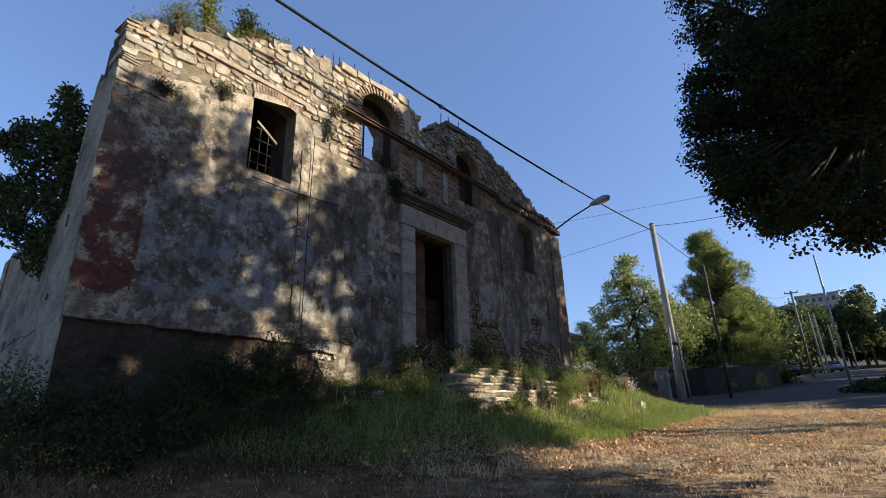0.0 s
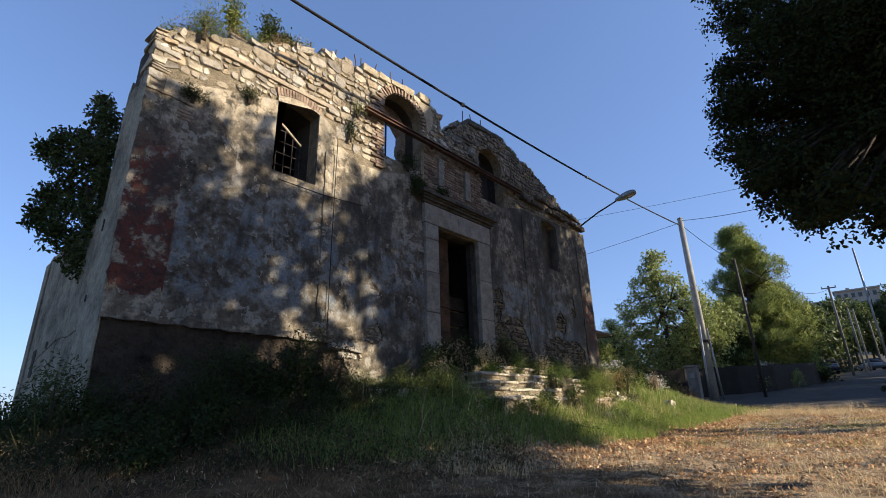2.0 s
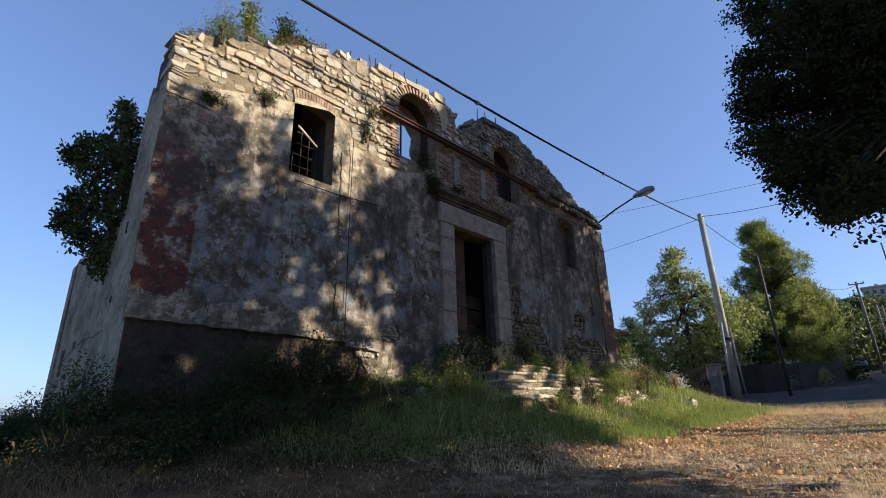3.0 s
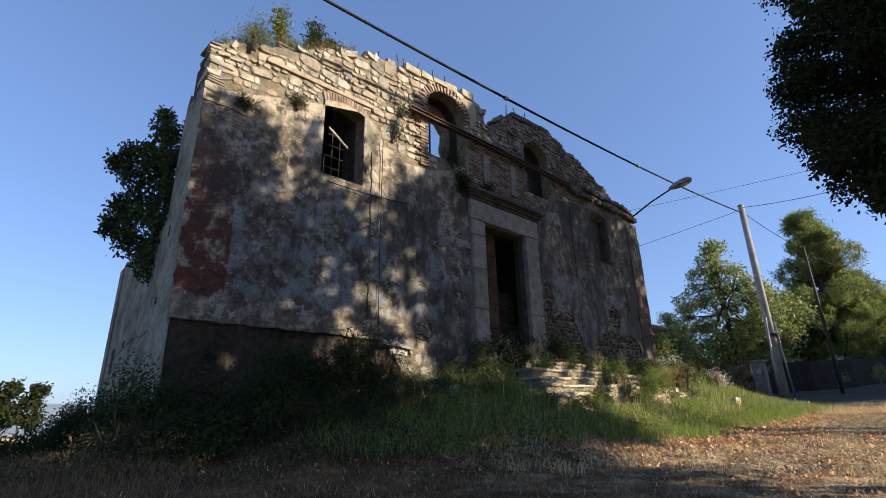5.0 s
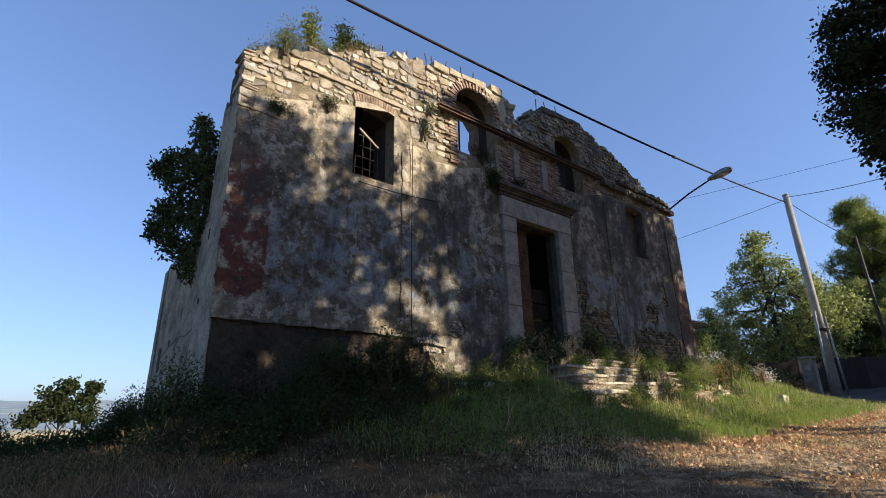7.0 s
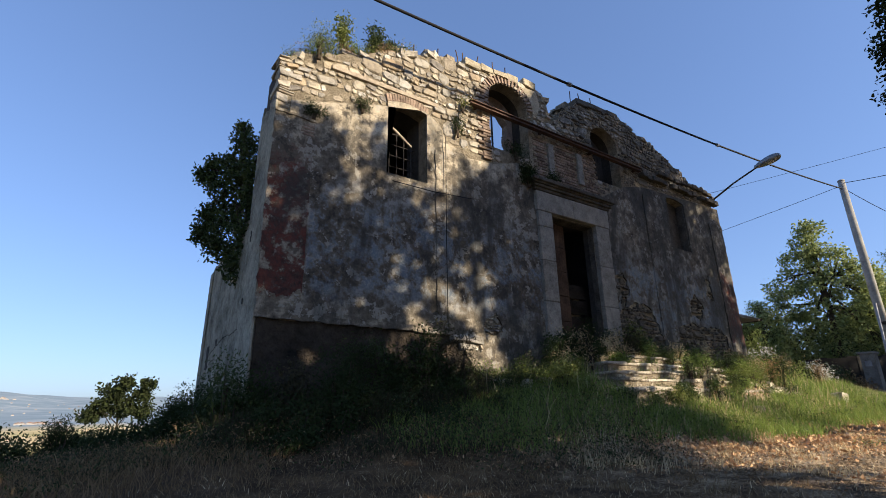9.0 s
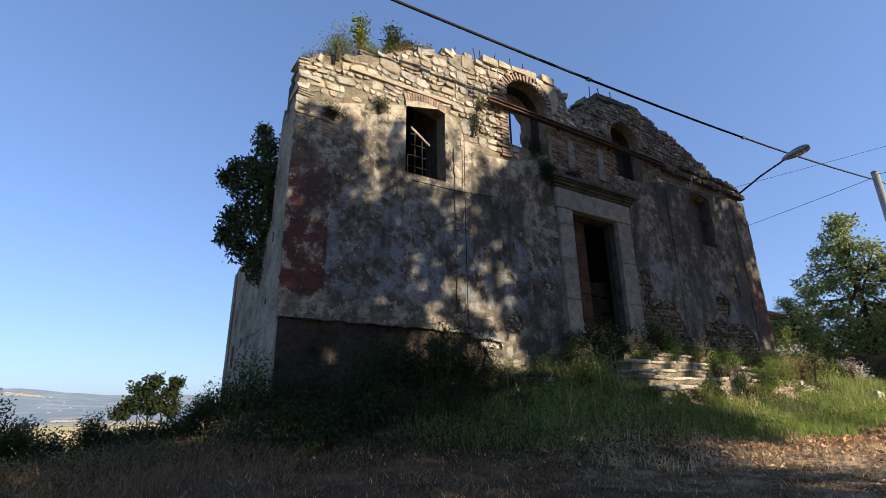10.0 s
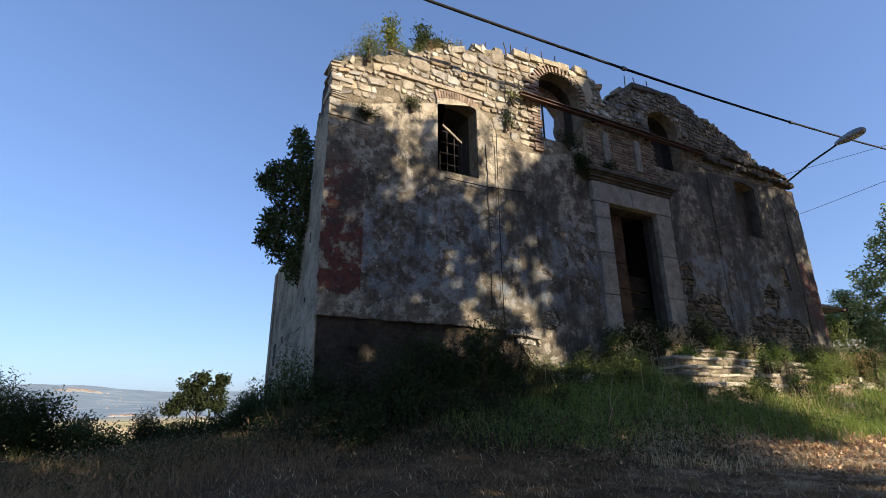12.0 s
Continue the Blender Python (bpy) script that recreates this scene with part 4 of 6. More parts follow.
part("cable", tube([(0.0, 0, 0.0), (0.0, 0, 1.6), (0.02, 0, 3.5)], 0.007, 6), RUBBER, run)
run = thing("wall_cable", (3.35, YF - 0.1, 4.22), "thin dark cable strung under the window", "cable")
part("cable", tube([(0, 0.03, 0.02), (0.8, 0, 0.0), (1.65, 0, 0.06)], 0.008, 6), RUBBER, run)
# oak lintel over the window, showing between the stones
part("timber_lintel", box(2.2, 4.3, YF - 0.05, YF + 0.2, 6.01, 6.09, 0.012), GREYWOOD, church, "grey split timber built into the wall")

# steps up to the door
steps = thing("stone_steps", (0, 0, 0), "broken flight of pale stone steps overgrown with weeds", "steps")
sr = random.Random(5)
for k in range(5):
    for c in range(2):
        z1, yf = 1.56 - 0.165 * k - 0.082 * c, 5.98 - 0.29 * k - 0.015 * c
        u = 7.55 - 0.2 * k + 0.1 * c
        end = (10.6, 11.4, 12.2, 12.8, 13.2)[k]
        while u < end:
            w = sr.uniform(0.2, 0.6) if c == 0 else sr.uniform(0.07, 0.22)
            sink = 0.02 * max(0.0, u - 9.0) + sr.uniform(-0.012, 0.02)
            if sr.random() > 0.07 + 0.05 * max(0, u - 9.5):
                bm = box(u, u + w - 0.02, yf + (sr.uniform(-0.07, 0.0) if c == 0 else sr.uniform(0.0, 0.09)), yf + (0.42 if c == 0 else 0.22), z1 - 0.064 - sink, z1 - sink - sr.uniform(0, 0.03), 0.018)
                for v in bm.verts:
                    v.co += Vector((noise.noise(v.co * 8), noise.noise(v.co * 8 + Vector((9, 0, 0))), noise.noise(v.co * 7 + Vector((0, 9, 0))) * 0.5)) * 0.045
                part("step_stone", bm, STEP, steps)
            u += w
for k in range(5):
    part("step_core", box(7.6 - 0.2 * k, (10.2, 10.6, 11.0, 11.2, 11.3)[k], 5.985 - 0.29 * k, 6.42 - 0.29 * k, 0.3, 1.525 - 0.165 * k, 0.02), RUBBLE, steps)
part("landing", box(7.0, 10.1, 6.2, YF - 0.13, 0.6, 1.42, 0.02), RUBBLE, steps)

low_wall = thing("broken_low_wall", (0, 0, 0), "low broken wall of pale stones sunk in the grassy bank", "wall")
lwr = random.Random(37)
for row, (ya, lift) in enumerate(((5.25, 0.34), (5.05, 0.22), (4.85, 0.1))):
    u = 10.9 + 0.2 * row
    while u < 13.6:
        w = lwr.uniform(0.16, 0.5)
        if lwr.random() > 0.22:
            y = ya + lwr.uniform(-0.04, 0.04)
            z = float(ground_at(u + w / 2, y)) + 0.04
            bm = box(u, u + w - 0.025, y, y + 0.3, z - 0.16, z + lwr.uniform(0.03, 0.1), 0.02)
            for v in bm.verts:
                v.co += Vector((noise.noise(v.co * 7), noise.noise(v.co * 7 + Vector((9, 0, 0))), noise.noise(v.co * 7 + Vector((0, 9, 0))) * 0.6)) * 0.06
            part("wall_stone", bm, STEP, low_wall)
        u += w

# street lamp on its arm at the end of the front
lamp = thing("street_lamp", (14.2, YF - 0.05, 6.42), "grey street lamp on an arm from the church corner", "street lamp")
tip = Vector((0.0, -1.36, 0.50))
part("wall_plate", box(-0.06, 0.06, -0.04, 0.05, -0.2, 0.1, 0.01), IRON, lamp)
part("arm", tube([(0, 0, -0.02), tip * 0.5 + Vector((0, 0, 0.03)), tip], [0.028, 0.026, 0.024], 8), IRON, lamp, smooth=True)
head = bmesh.new()
bmesh.ops.create_uvsphere(head, u_segments=16, v_segments=10, radius=0.5)
for v in head.verts:
    t = v.co.x + 0.5
    v.co = Vector((v.co.x * 0.72, v.co.y * (0.20 + 0.16 * t), v.co.z * (0.12 + 0.14 * t) + (0.03 if v.co.z > 0 else 0.0)))
hood = part("hood", head, GALV, lamp, "grey metal lamp head", smooth=True)
hood.matrix_local = Matrix.Translation(tip + Vector((0.0, -0.28, 0.05))) @ pose(0, 0, 0, 0, -8, -90)
glass = bmesh.new()
bmesh.ops.create_uvsphere(glass, u_segments=12, v_segments=8, radius=0.5)
for v in glass.verts:
    v.co = Vector((v.co.x * 0.40 + 0.1, v.co.y * 0.22, v.co.z * 0.12 - 0.045))
part("lens", glass, LENS, hood, "milky lamp cover", smooth=True)


def polar(az, d, dz=0.0):
    """A place on the ground at a bearing from the front's normal and a distance."""
    x, y = d * math.sin(radians(az)), d * math.cos(radians(az))
    return (x, y, float(ground_at(x, y)) + dz)


# ---- the big tree over the street side, and unseen neighbours placed to shade the front ----
big = [((13.2, -1.6, 8.6), (3.0, 2.8, 2.6)), ((11.6, -0.4, 7.6), (1.9, 1.8, 1.7)), ((12.7, -0.7, 9.8), (1.9, 1.9, 1.7)), ((14.4, -0.6, 6.6), (2.0, 1.8, 1.5)),
       ((12.6, -0.8, 5.9), (1.5, 1.3, 1.2)), ((9.7, -0.35, 3.75), (1.1, 0.9, 0.6)), ((15.2, -2.0, 8.0), (2.4, 2.4, 2.2)), ((13.0, -2.6, 11.0), (2.2, 2.2, 1.6)), ((12.1, -1.6, 9.0), (1.5, 1.5, 1.3)),
       ((17.2, -2.8, 8.0), (2.4, 2.2, 2.6)), ((18.4, -3.4, 10.0), (2.2, 2.2, 2.0)), ((15.6, -2.6, 11.4), (2.4, 2.2, 1.8)), ((16.6, -2.6, 6.8), (1.8, 1.6, 1.2)),
       ((12.0, 1.0, 6.8), (0.95, 0.8, 1.0)), ((10.1, 0.75, 4.75), (0.8, 0.7, 0.65)), ((9.7, 0.2, 4.0), (0.8, 0.7, 0.5)), ((10.6, -0.6, 4.8), (1.2, 1.0, 0.8)), ((11.0, -1.2, 7.0), (1.1, 1.0, 1.3)), ((11.1, -1.0, 5.6), (0.8, 0.8, 1.0))]
for az, el, d, r in ((83.9, 28.3, 11.6, 0.55), (84.7, 25.0, 11.4, 0.5), (86.1, 21.8, 11.0, 0.5), (85.3, 32.5, 12.0, 0.6), (86.5, 37.0, 12.4, 0.6), (88.1, 19.0, 10.6, 0.42), (88.7, 17.2, 10.2, 0.42), (84.3, 30.2, 12.2, 0.35), (86.9, 23.6, 11.4, 0.6), (85.9, 40.5, 12.6, 0.5), (89.1, 17.6, 10.0, 0.3), (93.9, 15.0, 9.8, 0.4), (96.0, 14.6, 9.6, 0.4)):
    big.append(((d * math.sin(radians(az)), d * math.cos(radians(az)), 0.7 + d * math.tan(radians(el))), (r, r, r * 0.6)))
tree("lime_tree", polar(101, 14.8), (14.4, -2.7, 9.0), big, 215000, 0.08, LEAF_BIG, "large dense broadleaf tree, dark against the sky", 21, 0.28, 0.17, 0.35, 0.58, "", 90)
second = [((9.9, -4.2, 5.8), (2.0, 1.8, 1.9)), ((7.2, -4.6, 5.4), (2.2, 2.0, 2.0)), ((4.8, -5.0, 5.2), (2.3, 2.0, 2.0)), ((8.6, -4.4, 7.4), (1.6, 1.4, 1.3)), ((6.0, -5.4, 7.0), (2.0, 1.8, 1.4)),
          ((7.6, -4.4, 3.7), (1.4, 1.2, 1.1)), ((9.1, -4.2, 4.1), (1.2, 1.1, 1.0)), ((5.6, -4.8, 3.6), (1.6, 1.4, 1.2)), ((3.4, -4.8, 3.5), (1.6, 1.4, 1.2)), ((10.6, -4.0, 4.9), (1.2, 1.1, 1.1)), ((10.0, -4.6, 8.9), (0.55, 0.5, 0.5)), ((10.9, -4.6, 8.6), (0.5, 0.5, 0.45)),
          ((8.0, -4.6, 3.5), (0.75, 0.6, 0.45)), ((8.8, -4.6, 4.0), (0.5, 0.5, 0.3)), ((10.1, -4.5, 4.45), (0.6, 0.5, 0.35)), ((6.8, -4.8, 3.3), (0.9, 0.7, 0.5)), ((5.6, -4.8, 3.1), (0.9, 0.7, 0.5)), ((9.9, -4.6, 4.0), (0.35, 0.35, 0.25))]
# extra leaf masses on sun rays, added to shade these ground points
for x, y, z in ((5.83, 4.3, 0.34), (6.45, 4.21, 0.31), (7.05, 4.18, 0.32), (7.3, 4.4, 0.45), (6.6, 4.5, 0.5)):
    far = (y + 4.7) / -TO_SUN[1]
    second.append(((x + far * TO_SUN[0], -4.7, z + far * TO_SUN[2]), (0.3, 0.27, 0.16)))
tree("lime_tree", (7.0, -6.0, 0.0), (7.0, -5.4, 6.6), second, 36000, 0.16, LEAF_BIG, "large dense broadleaf tree beside the street", 31, 0.25, 0.28, 0.35, 0.95, "street trees")
airy = [((9.8, -4.2, 8.4), (1.7, 1.5, 1.3)), ((10.6, -4.0, 7.2), (1.5, 1.3, 1.4)), ((11.0, -4.4, 5.8), (1.2, 1.2, 1.6)), ((8.2, -4.3, 8.6), (1.4, 1.3, 1.0)), ((8.9, -4.2, 7.8), (1.3, 1.2, 1.2)), ((9.3, -4.2, 9.7), (1.2, 1.1, 0.5)), ((8.2, -4.2, 9.5), (1.0, 1.0, 0.5)), ((8.3, -4.2, 9.6), (0.6, 0.5, 0.28)), ((7.9, -4.2, 9.5), (0.5, 0.5, 0.25))]
tree("lime_tree", (10.6, -5.4, 0.0), (10.4, -4.8, 7.2), airy, 4700, 0.16, LEAF_BIG, "slender thin-leaved tree beside the street", 32, 0.14, 0.24, 0.2, 0.95, "street trees")
third = blobs_of((1.0, -6.5, 5.6), (3.0, 2.4, 2.4), 8, 42, 0.8, 0.55)
tree("lime_tree", (1.0, -7.0, 0.0), (1.0, -6.6, 7.0), third, 3500, 0.17, LEAF_BIG, "large dense broadleaf tree beside the street", 33, 0.25, 0.3, 0.35, 0.95, "street trees")

fourth = [((17.4, -8.5, 11.9), (3.2, 2.6, 3.0)), ((15.9, -8.5, 9.6), (2.0, 1.8, 1.8)), ((19.2, -8.8, 12.8), (2.4, 2.2, 2.2)), ((17.0, -8.6, 14.0), (2.4, 2.2, 1.8)), ((16.0, -8.4, 12.2), (2.0, 1.8, 2.0)), ((22.3, -8.6, 9.7), (1.5, 1.3, 1.3)), ((22.4, -8.6, 11.6), (1.6, 1.4, 1.4))]
tree("lime_tree", (17.6, -9.4, 0.3), (17.4, -9.0, 12.0), fourth, 21000, 0.2, LEAF_BIG, "large dense broadleaf tree beside the street", 34, 0.28, 0.3, 0.3, 0.95, "street trees")
tree("lime_tree", (29.8, -14.5, float(ground_at(29.8, -14.5))), (29.8, -14.5, 5.6), blobs_of((29.8, -14.5, 5.7), (3.6, 3.2, 2.5), 10, 139, 0.85, 0.55), 6500, 0.24, LEAF_BIG, "low spreading broadleaf tree beside the street", 149, 0.2, 0.4, 0.35, 0.95, "street trees")
for k, (tx, ty, th) in enumerate(((35.5, -14.5, 8.6), (40.5, -14.5, 8.8), (46.0, -15.0, 9.0), (52.0, -15.5, 9.2), (60.0, -16.0, 9.2), (69.0, -16.5, 9.4), (79.0, -17.0, 10.4), (90.0, -18.0, 11.4), (102.0, -19.0, 12.4))):
    tree("lime_tree", (tx, ty, float(ground_at(tx, ty))), (tx, ty, th + 1), blobs_of((tx, ty, th + 0.8), (3.8, 3.6, 4.2), 10, 140 + k, 0.85, 0.55), 6500, 0.28, LEAF_BIG, "large dense broadleaf tree beside the street", 150 + k, 0.22, 0.4, 0.35, 0.95, "street trees")

# ---- along the road ----
def pole_of(name, az, d, height, r0, r1, mat, label, arms=0, group="poles along the road", category="utility pole"):
    b = polar(az, d)
    t = thing(name, b, label, category, group)
    part("shaft", tube([(0, 0, -0.4), (0, 0, height * 0.5), (0, 0, height)], [r0, (r0 + r1) / 2, r1], 12), mat, t, smooth=True)
    part("cap", tube([(0, 0, height), (0, 0, height + 0.05)], [r1 * 1.15, r1 * 0.8], 12), mat, t)
    for k in range(arms):
        z = height - 0.15 - 0.4 * k
        part("crossarm", box(-0.55, 0.55, -0.05, 0.05, z - 0.05, z + 0.05, 0.01), GALV, t).rotation_euler = (0, 0, radians(-az))
        for u in (-0.5, 0, 0.5):
            ins = part("insulator", tube([(0, 0, 0), (0, 0, 0.08), (0, 0, 0.16)], [0.03, 0.05, 0.02], 8), PALE, t)
            ins.location = Vector((u * math.cos(radians(az)), -u * math.sin(radians(az)), z + 0.05))
    return t


pole_of("concrete_pole", 76.6, 24.0, 8.25, 0.17, 0.12, CONCRETE, "round grey concrete pole carrying cables")
stay = polar(76.45, 23.75)
tied = thing("stay_post", stay, "short galvanised stay strapped against the concrete pole", "post")
part("post", tube([(-0.35, 0.05, -0.1), (0, 0, 3.2)], [0.045, 0.04], 8), GALV, tied, smooth=True)
part("post", tube([(0.1, -0.36, -0.1), (0.12, -0.24, 3.0)], [0.04, 0.035], 8), GALV, tied, smooth=True)
part("strap", tube([(0.2, -0.12, 2.42), (0.2, -0.12, 2.52)], 0.2, 12), IRON, tied, "dark strap round the pole")
pole_of("dark_post", 80.9, 25.0, 6.1, 0.07, 0.045, IRON, "slim dark metal post beside the road")
pole_of("timber_pole", 86.0, 50.0, 6.2, 0.101, 0.072, PILLAR, "slim weathered pole among the trees")
pole_of("timber_pole", 87.9, 55.0, 7.9, 0.115, 0.086, PILLAR, "weathered pole with a cross arm", 1)
pole_of("concrete_pole", 88.8, 74.0, 7.4, 0.11, 0.085, PILLAR, "grey concrete pole beside the road")
pole_of("concrete_pole", 89.15, 75.0, 7.2, 0.11, 0.085, PILLAR, "grey concrete pole beside the road")
pole_of("timber_pole", 90.45, 36.0, 7.6, 0.065, 0.045, GALV, "tall slim lamp post beside the road")
pole_of("timber_pole", 91.2, 100.0, 6.0, 0.130, 0.101, PILLAR, "weathered pole beside the road")
pole_of("timber_pole", 92.6, 120.0, 6.0, 0.144, 0.108, PILLAR, "weathered pole beside the road")
pole_of("timber_pole", 90.0, 95.0, 7.0, 0.115, 0.086, PILLAR, "weathered pole beside the road")


def CABLE(x):
    return 6.8183 + 0.02817 * x + 0.002309 * x * x


def wire(a, b, sag, r, label, name="overhead_cable"):
    a, b = Vector(a), Vector(b)
    t = thing(name, a, label, "cable", "overhead cables")
    pts = []
    for k in range(25):
        f = k / 24
        pts.append((b - a) * f + Vector((0, 0, -4 * sag * f * (1 - f))))
    part("strand", tube(pts, r, 6), RUBBER, t, smooth=True)
    return t


ptop = Vector(polar(76.6, 23.95)) + Vector((0, 0, 7.95))
far_pole = thing("concrete_pole", (-16.0, 5.6, float(ground_at(-16, 5.6))), "round grey concrete pole carrying the cable past the church", "utility pole", "poles along the road")
part("shaft", tube([(0, 0, -0.4), (0, 0, 4.0), (0, 0, 9.2)], [0.17, 0.15, 0.12], 12), CONCRETE, far_pole, smooth=True)
line = thing("overhead_cable", (0, 5.6, 0), "thick black cable sagging past the church front to the pole", "cable", "overhead cables")
part("strand", tube([(x, 0, CABLE(x)) for x in np.linspace(-16.0, 23.3, 60)], 0.026, 7), RUBBER, line, smooth=True)
for x in (7.1, 13.3, 16.2):
    part("cable_clamp", tube([(x - 0.05, 0, CABLE(x - 0.05)), (x + 0.05, 0, CABLE(x + 0.05))], 0.045, 8), GALV, line)
wire(ptop + Vector((0, 0, 0.1)), (30.0, 21.0, 10.2), 0.1, 0.01, "thin telephone cable against the sky")
wire(ptop + Vector((0, 0, 0.2)), (22.0, -3.5, 8.8), 0.5, 0.012, "thin cable from the pole over the street")
wire((19.0, 17.0, 9.6), (28.0, 0.5, 11.3), 0.1, 0.008, "thin telephone cable against the sky")
wire(ptop, Vector(polar(80.9, 25)) + Vector((0, 0, 6.0)), 0.1, 0.012, "cable from the concrete pole to the dark post")
wire(Vector(polar(80.9, 25)) + Vector((0, 0, 6.0)), Vector(polar(87.9, 55)) + Vector((0, 0, 7.7)), 0.9, 0.015, "sagging cable along the road")
wire(Vector(polar(86.0, 50)) + Vector((0, 0, 4.5)), Vector(polar(90.45, 36)) + Vector((0, 0, 3.6)), 0.5, 0.012, "sagging cable across the road")

# road, kerb and paving as thin sheets over the ground
def sheet(rows_x, half, centre, lift, mat, name, label, category):
    v, f = [], []
    for i, x in enumerate(rows_x):
        c = centre(x)
        for j in range(9):
            y = c - half(x) + 2 * half(x) * j / 8
            v.append((x, y, float(ground_at(x, y)) + lift))
            if i and j:
                k = len(v) - 1
                f.append((k, k - 1, k - 10, k - 9))
    ob = new(name, as_mesh(name, v, f, mat, True))
    return tagged(ob, label, category, kind="structure")


sheet(np.concatenate([np.arange(19.5, 40, 0.8), np.geomspace(40, 320, 60)]), lambda x: 3.2 + 2.6 * math.exp(-(x - 19.5) / 7), lambda x: 0.4 + 2.2 * math.exp(-(x - 19.5) / 14) - 0.02 * (x - 20), 0.035, ASPHALT, "road", "grey worn asphalt road going gently uphill", "road")
sheet(np.arange(19.6, 25.3, 0.7), lambda x: 16.0, lambda x: -6.0, 0.03, ASPHALT, "road", "grey worn asphalt of the side road", "road")
kerb = thing("kerb", (0, 0, 0), "low worn stone kerb along the edge of the road", "kerb")
kerb["kind"] = "structure"
for k in range(20):
    y = -14.0 + k * 1.0
    z = float(ground_at(19.3, y + 0.5))
    part("kerb_stone", box(19.2, 19.42, y, y + 0.985, z - 0.15, z + 0.09, 0.02), PILLAR, kerb)

# fence, gate pillar and flowering shrubs past the church
fence = thing("garden_fence", (0, 0, 0), "long dark board fence on a low wall", "fence")
fp = [polar(a, d) for a, d in ((70.5, 24.5), (74.2, 25.4))] + [polar(a, d) for a, d in ((76.0, 26.5), (79.0, 28.0), (82.0, 31.0), (85.0, 38.0), (86.0, 44.0))]
for a, b in list(zip(fp, fp[1:])):
    a, b = Vector(a), Vector(b)
    n = math.ceil((b - a).length / 0.395)
    for k in range(n):
        c = a.lerp(b, (k + 0.5) / n)
        bd = part("board", box(-0.2, 0.2, -0.015, 0.015, -0.3, 1.35 + 0.03 * math.sin(k * 1.7)), FENCE, fence)
        bd.matrix_local = Matrix.Translation(c) @ pose(0, 0, 0, 0, 0, math.degrees(math.atan2((b - a).y, (b - a).x)))
for az, d in ((75.0, 24.6),):
    t = thing("gate_pillar", polar(az, d), "square rough concrete gate pillar with a flat cap", "pillar", "gate pillars")
    part("pillar_shaft", box(-0.22, 0.22, -0.22, 0.22, -0.3, 1.4, 0.02), PILLAR, t)
    part("pillar_cap", box(-0.27, 0.27, -0.27, 0.27, 1.4, 1.49, 0.02), PILLAR, t)
    part("mail_box", box(-0.25, -0.22, -0.1, 0.1, 0.95, 1.15, 0.005), GALV, t)
for k, (az, d, r, m) in enumerate(((67.6, 21.5, 0.75, BLOSSOM), (69.3, 22.0, 0.8, LEAF_YELLOW), (71.0, 22.5, 0.7, BLOSSOM), (72.6, 22.3, 0.8, LEAF_BUSH), (73.4, 22.6, 0.5, DRYGRASS), (68.4, 23.2, 0.9, LEAF_DARK), (70.2, 23.6, 1.0, LEAF_DARK), (78.6, 30.2, 0.8, BLOSSOM), (80.0, 30.0, 0.8, LEAF_TREE), (81.8, 33.2, 0.9, BLOSSOM), (83.2, 34.0, 0.9, LEAF_TREE), (77.2, 28.2, 0.9, LEAF_TREE))):
    bush("garden_shrub", polar(az, d), (r, r, r * 0.95), 1500, 0.07, m, "flowering garden shrub by the fence" if m is BLOSSOM else "leafy garden shrub by the fence", 60 + k, 5, clump=0.14, group="shrubs by the fence")

for k, (az, d, r, h, m) in enumerate(((65.2, 16.2, 0.4, 0.55, LEAF_YELLOW), (66.6, 17.4, 0.4, 0.75, BLOSSOM), (68.4, 17.6, 0.34, 0.5, DRYGRASS), (69.8, 17.8, 0.3, 0.4, LEAF_YELLOW), (71.4, 18.2, 0.3, 0.42, BLOSSOM), (67.4, 16.4, 0.34, 0.42, GRASS))):
    bush("flowering_weeds", polar(az, d), (r, r, h), 900, 0.055, m, "tall sunlit weeds going to seed beside the church corner", 260 + k, 6, "weeds", 0.12, "weeds by the corner", 0.5)

# the walnut, the pine and the trees behind the fence
c = polar(73.2, 28.5)
tree("walnut_tree", c, (c[0], c[1], c[2] + 6.4), [((c[0] + dx, c[1] + dy, c[2] + dz), (r, r, r * 0.85)) for dx, dy, dz, r in ((0, 0, 7.5, 0.6), (-0.1, 0.2, 6.7, 0.75), (-0.1, 0.7, 5.9, 0.8), (0.3, -0.7, 5.8, 0.8), (0.5, -1.3, 4.9, 0.85), (-0.4, 1.4, 4.8, 0.85), (0, 0, 4.6, 1.0), (0.3, -1.7, 3.6, 0.9), (-0.5, 1.8, 3.5, 0.9), (0, 0.2, 3.1, 1.2), (0.4, -1.2, 2.2, 1.0), (-0.4, 1.2, 2.0, 1.0), (0.9, -2.2, 2.5, 0.7), (-0.6, 1.6, 1.2, 0.8), (0.2, 0.4, 1.2, 1.2), (0.8, -1.8, 1.2, 0.9))], 20000, 0.14, LEAF_TREE, "leafy green walnut tree behind the garden fence", 3, 0.16, 0.19, 0.45, 0.5)
c = polar(77.0, 31.0)
tree("walnut_tree", c, (c[0], c[1], c[2] + 3.6), blobs_of((c[0], c[1], c[2] + 3.4), (1.9, 2.0, 2.0), 7, 9, 0.9, 0.5), 9500, 0.14, LEAF_TREE, "smaller leafy green tree behind the garden fence", 4, 0.14, 0.24, 0.5, 0.5)


def pine(az, d, h, r, n, seed, label):
    c = polar(az, d)
    t = thing("pine_tree", c, label, "tree", "pines")
    part("trunk", tube([(0, 0, -0.3), (0.05, 0, h * 0.4), (0, 0, h * 0.97)], [0.22, 0.16, 0.03], 9), BARK, t, smooth=True)
    rr = random.Random(seed)
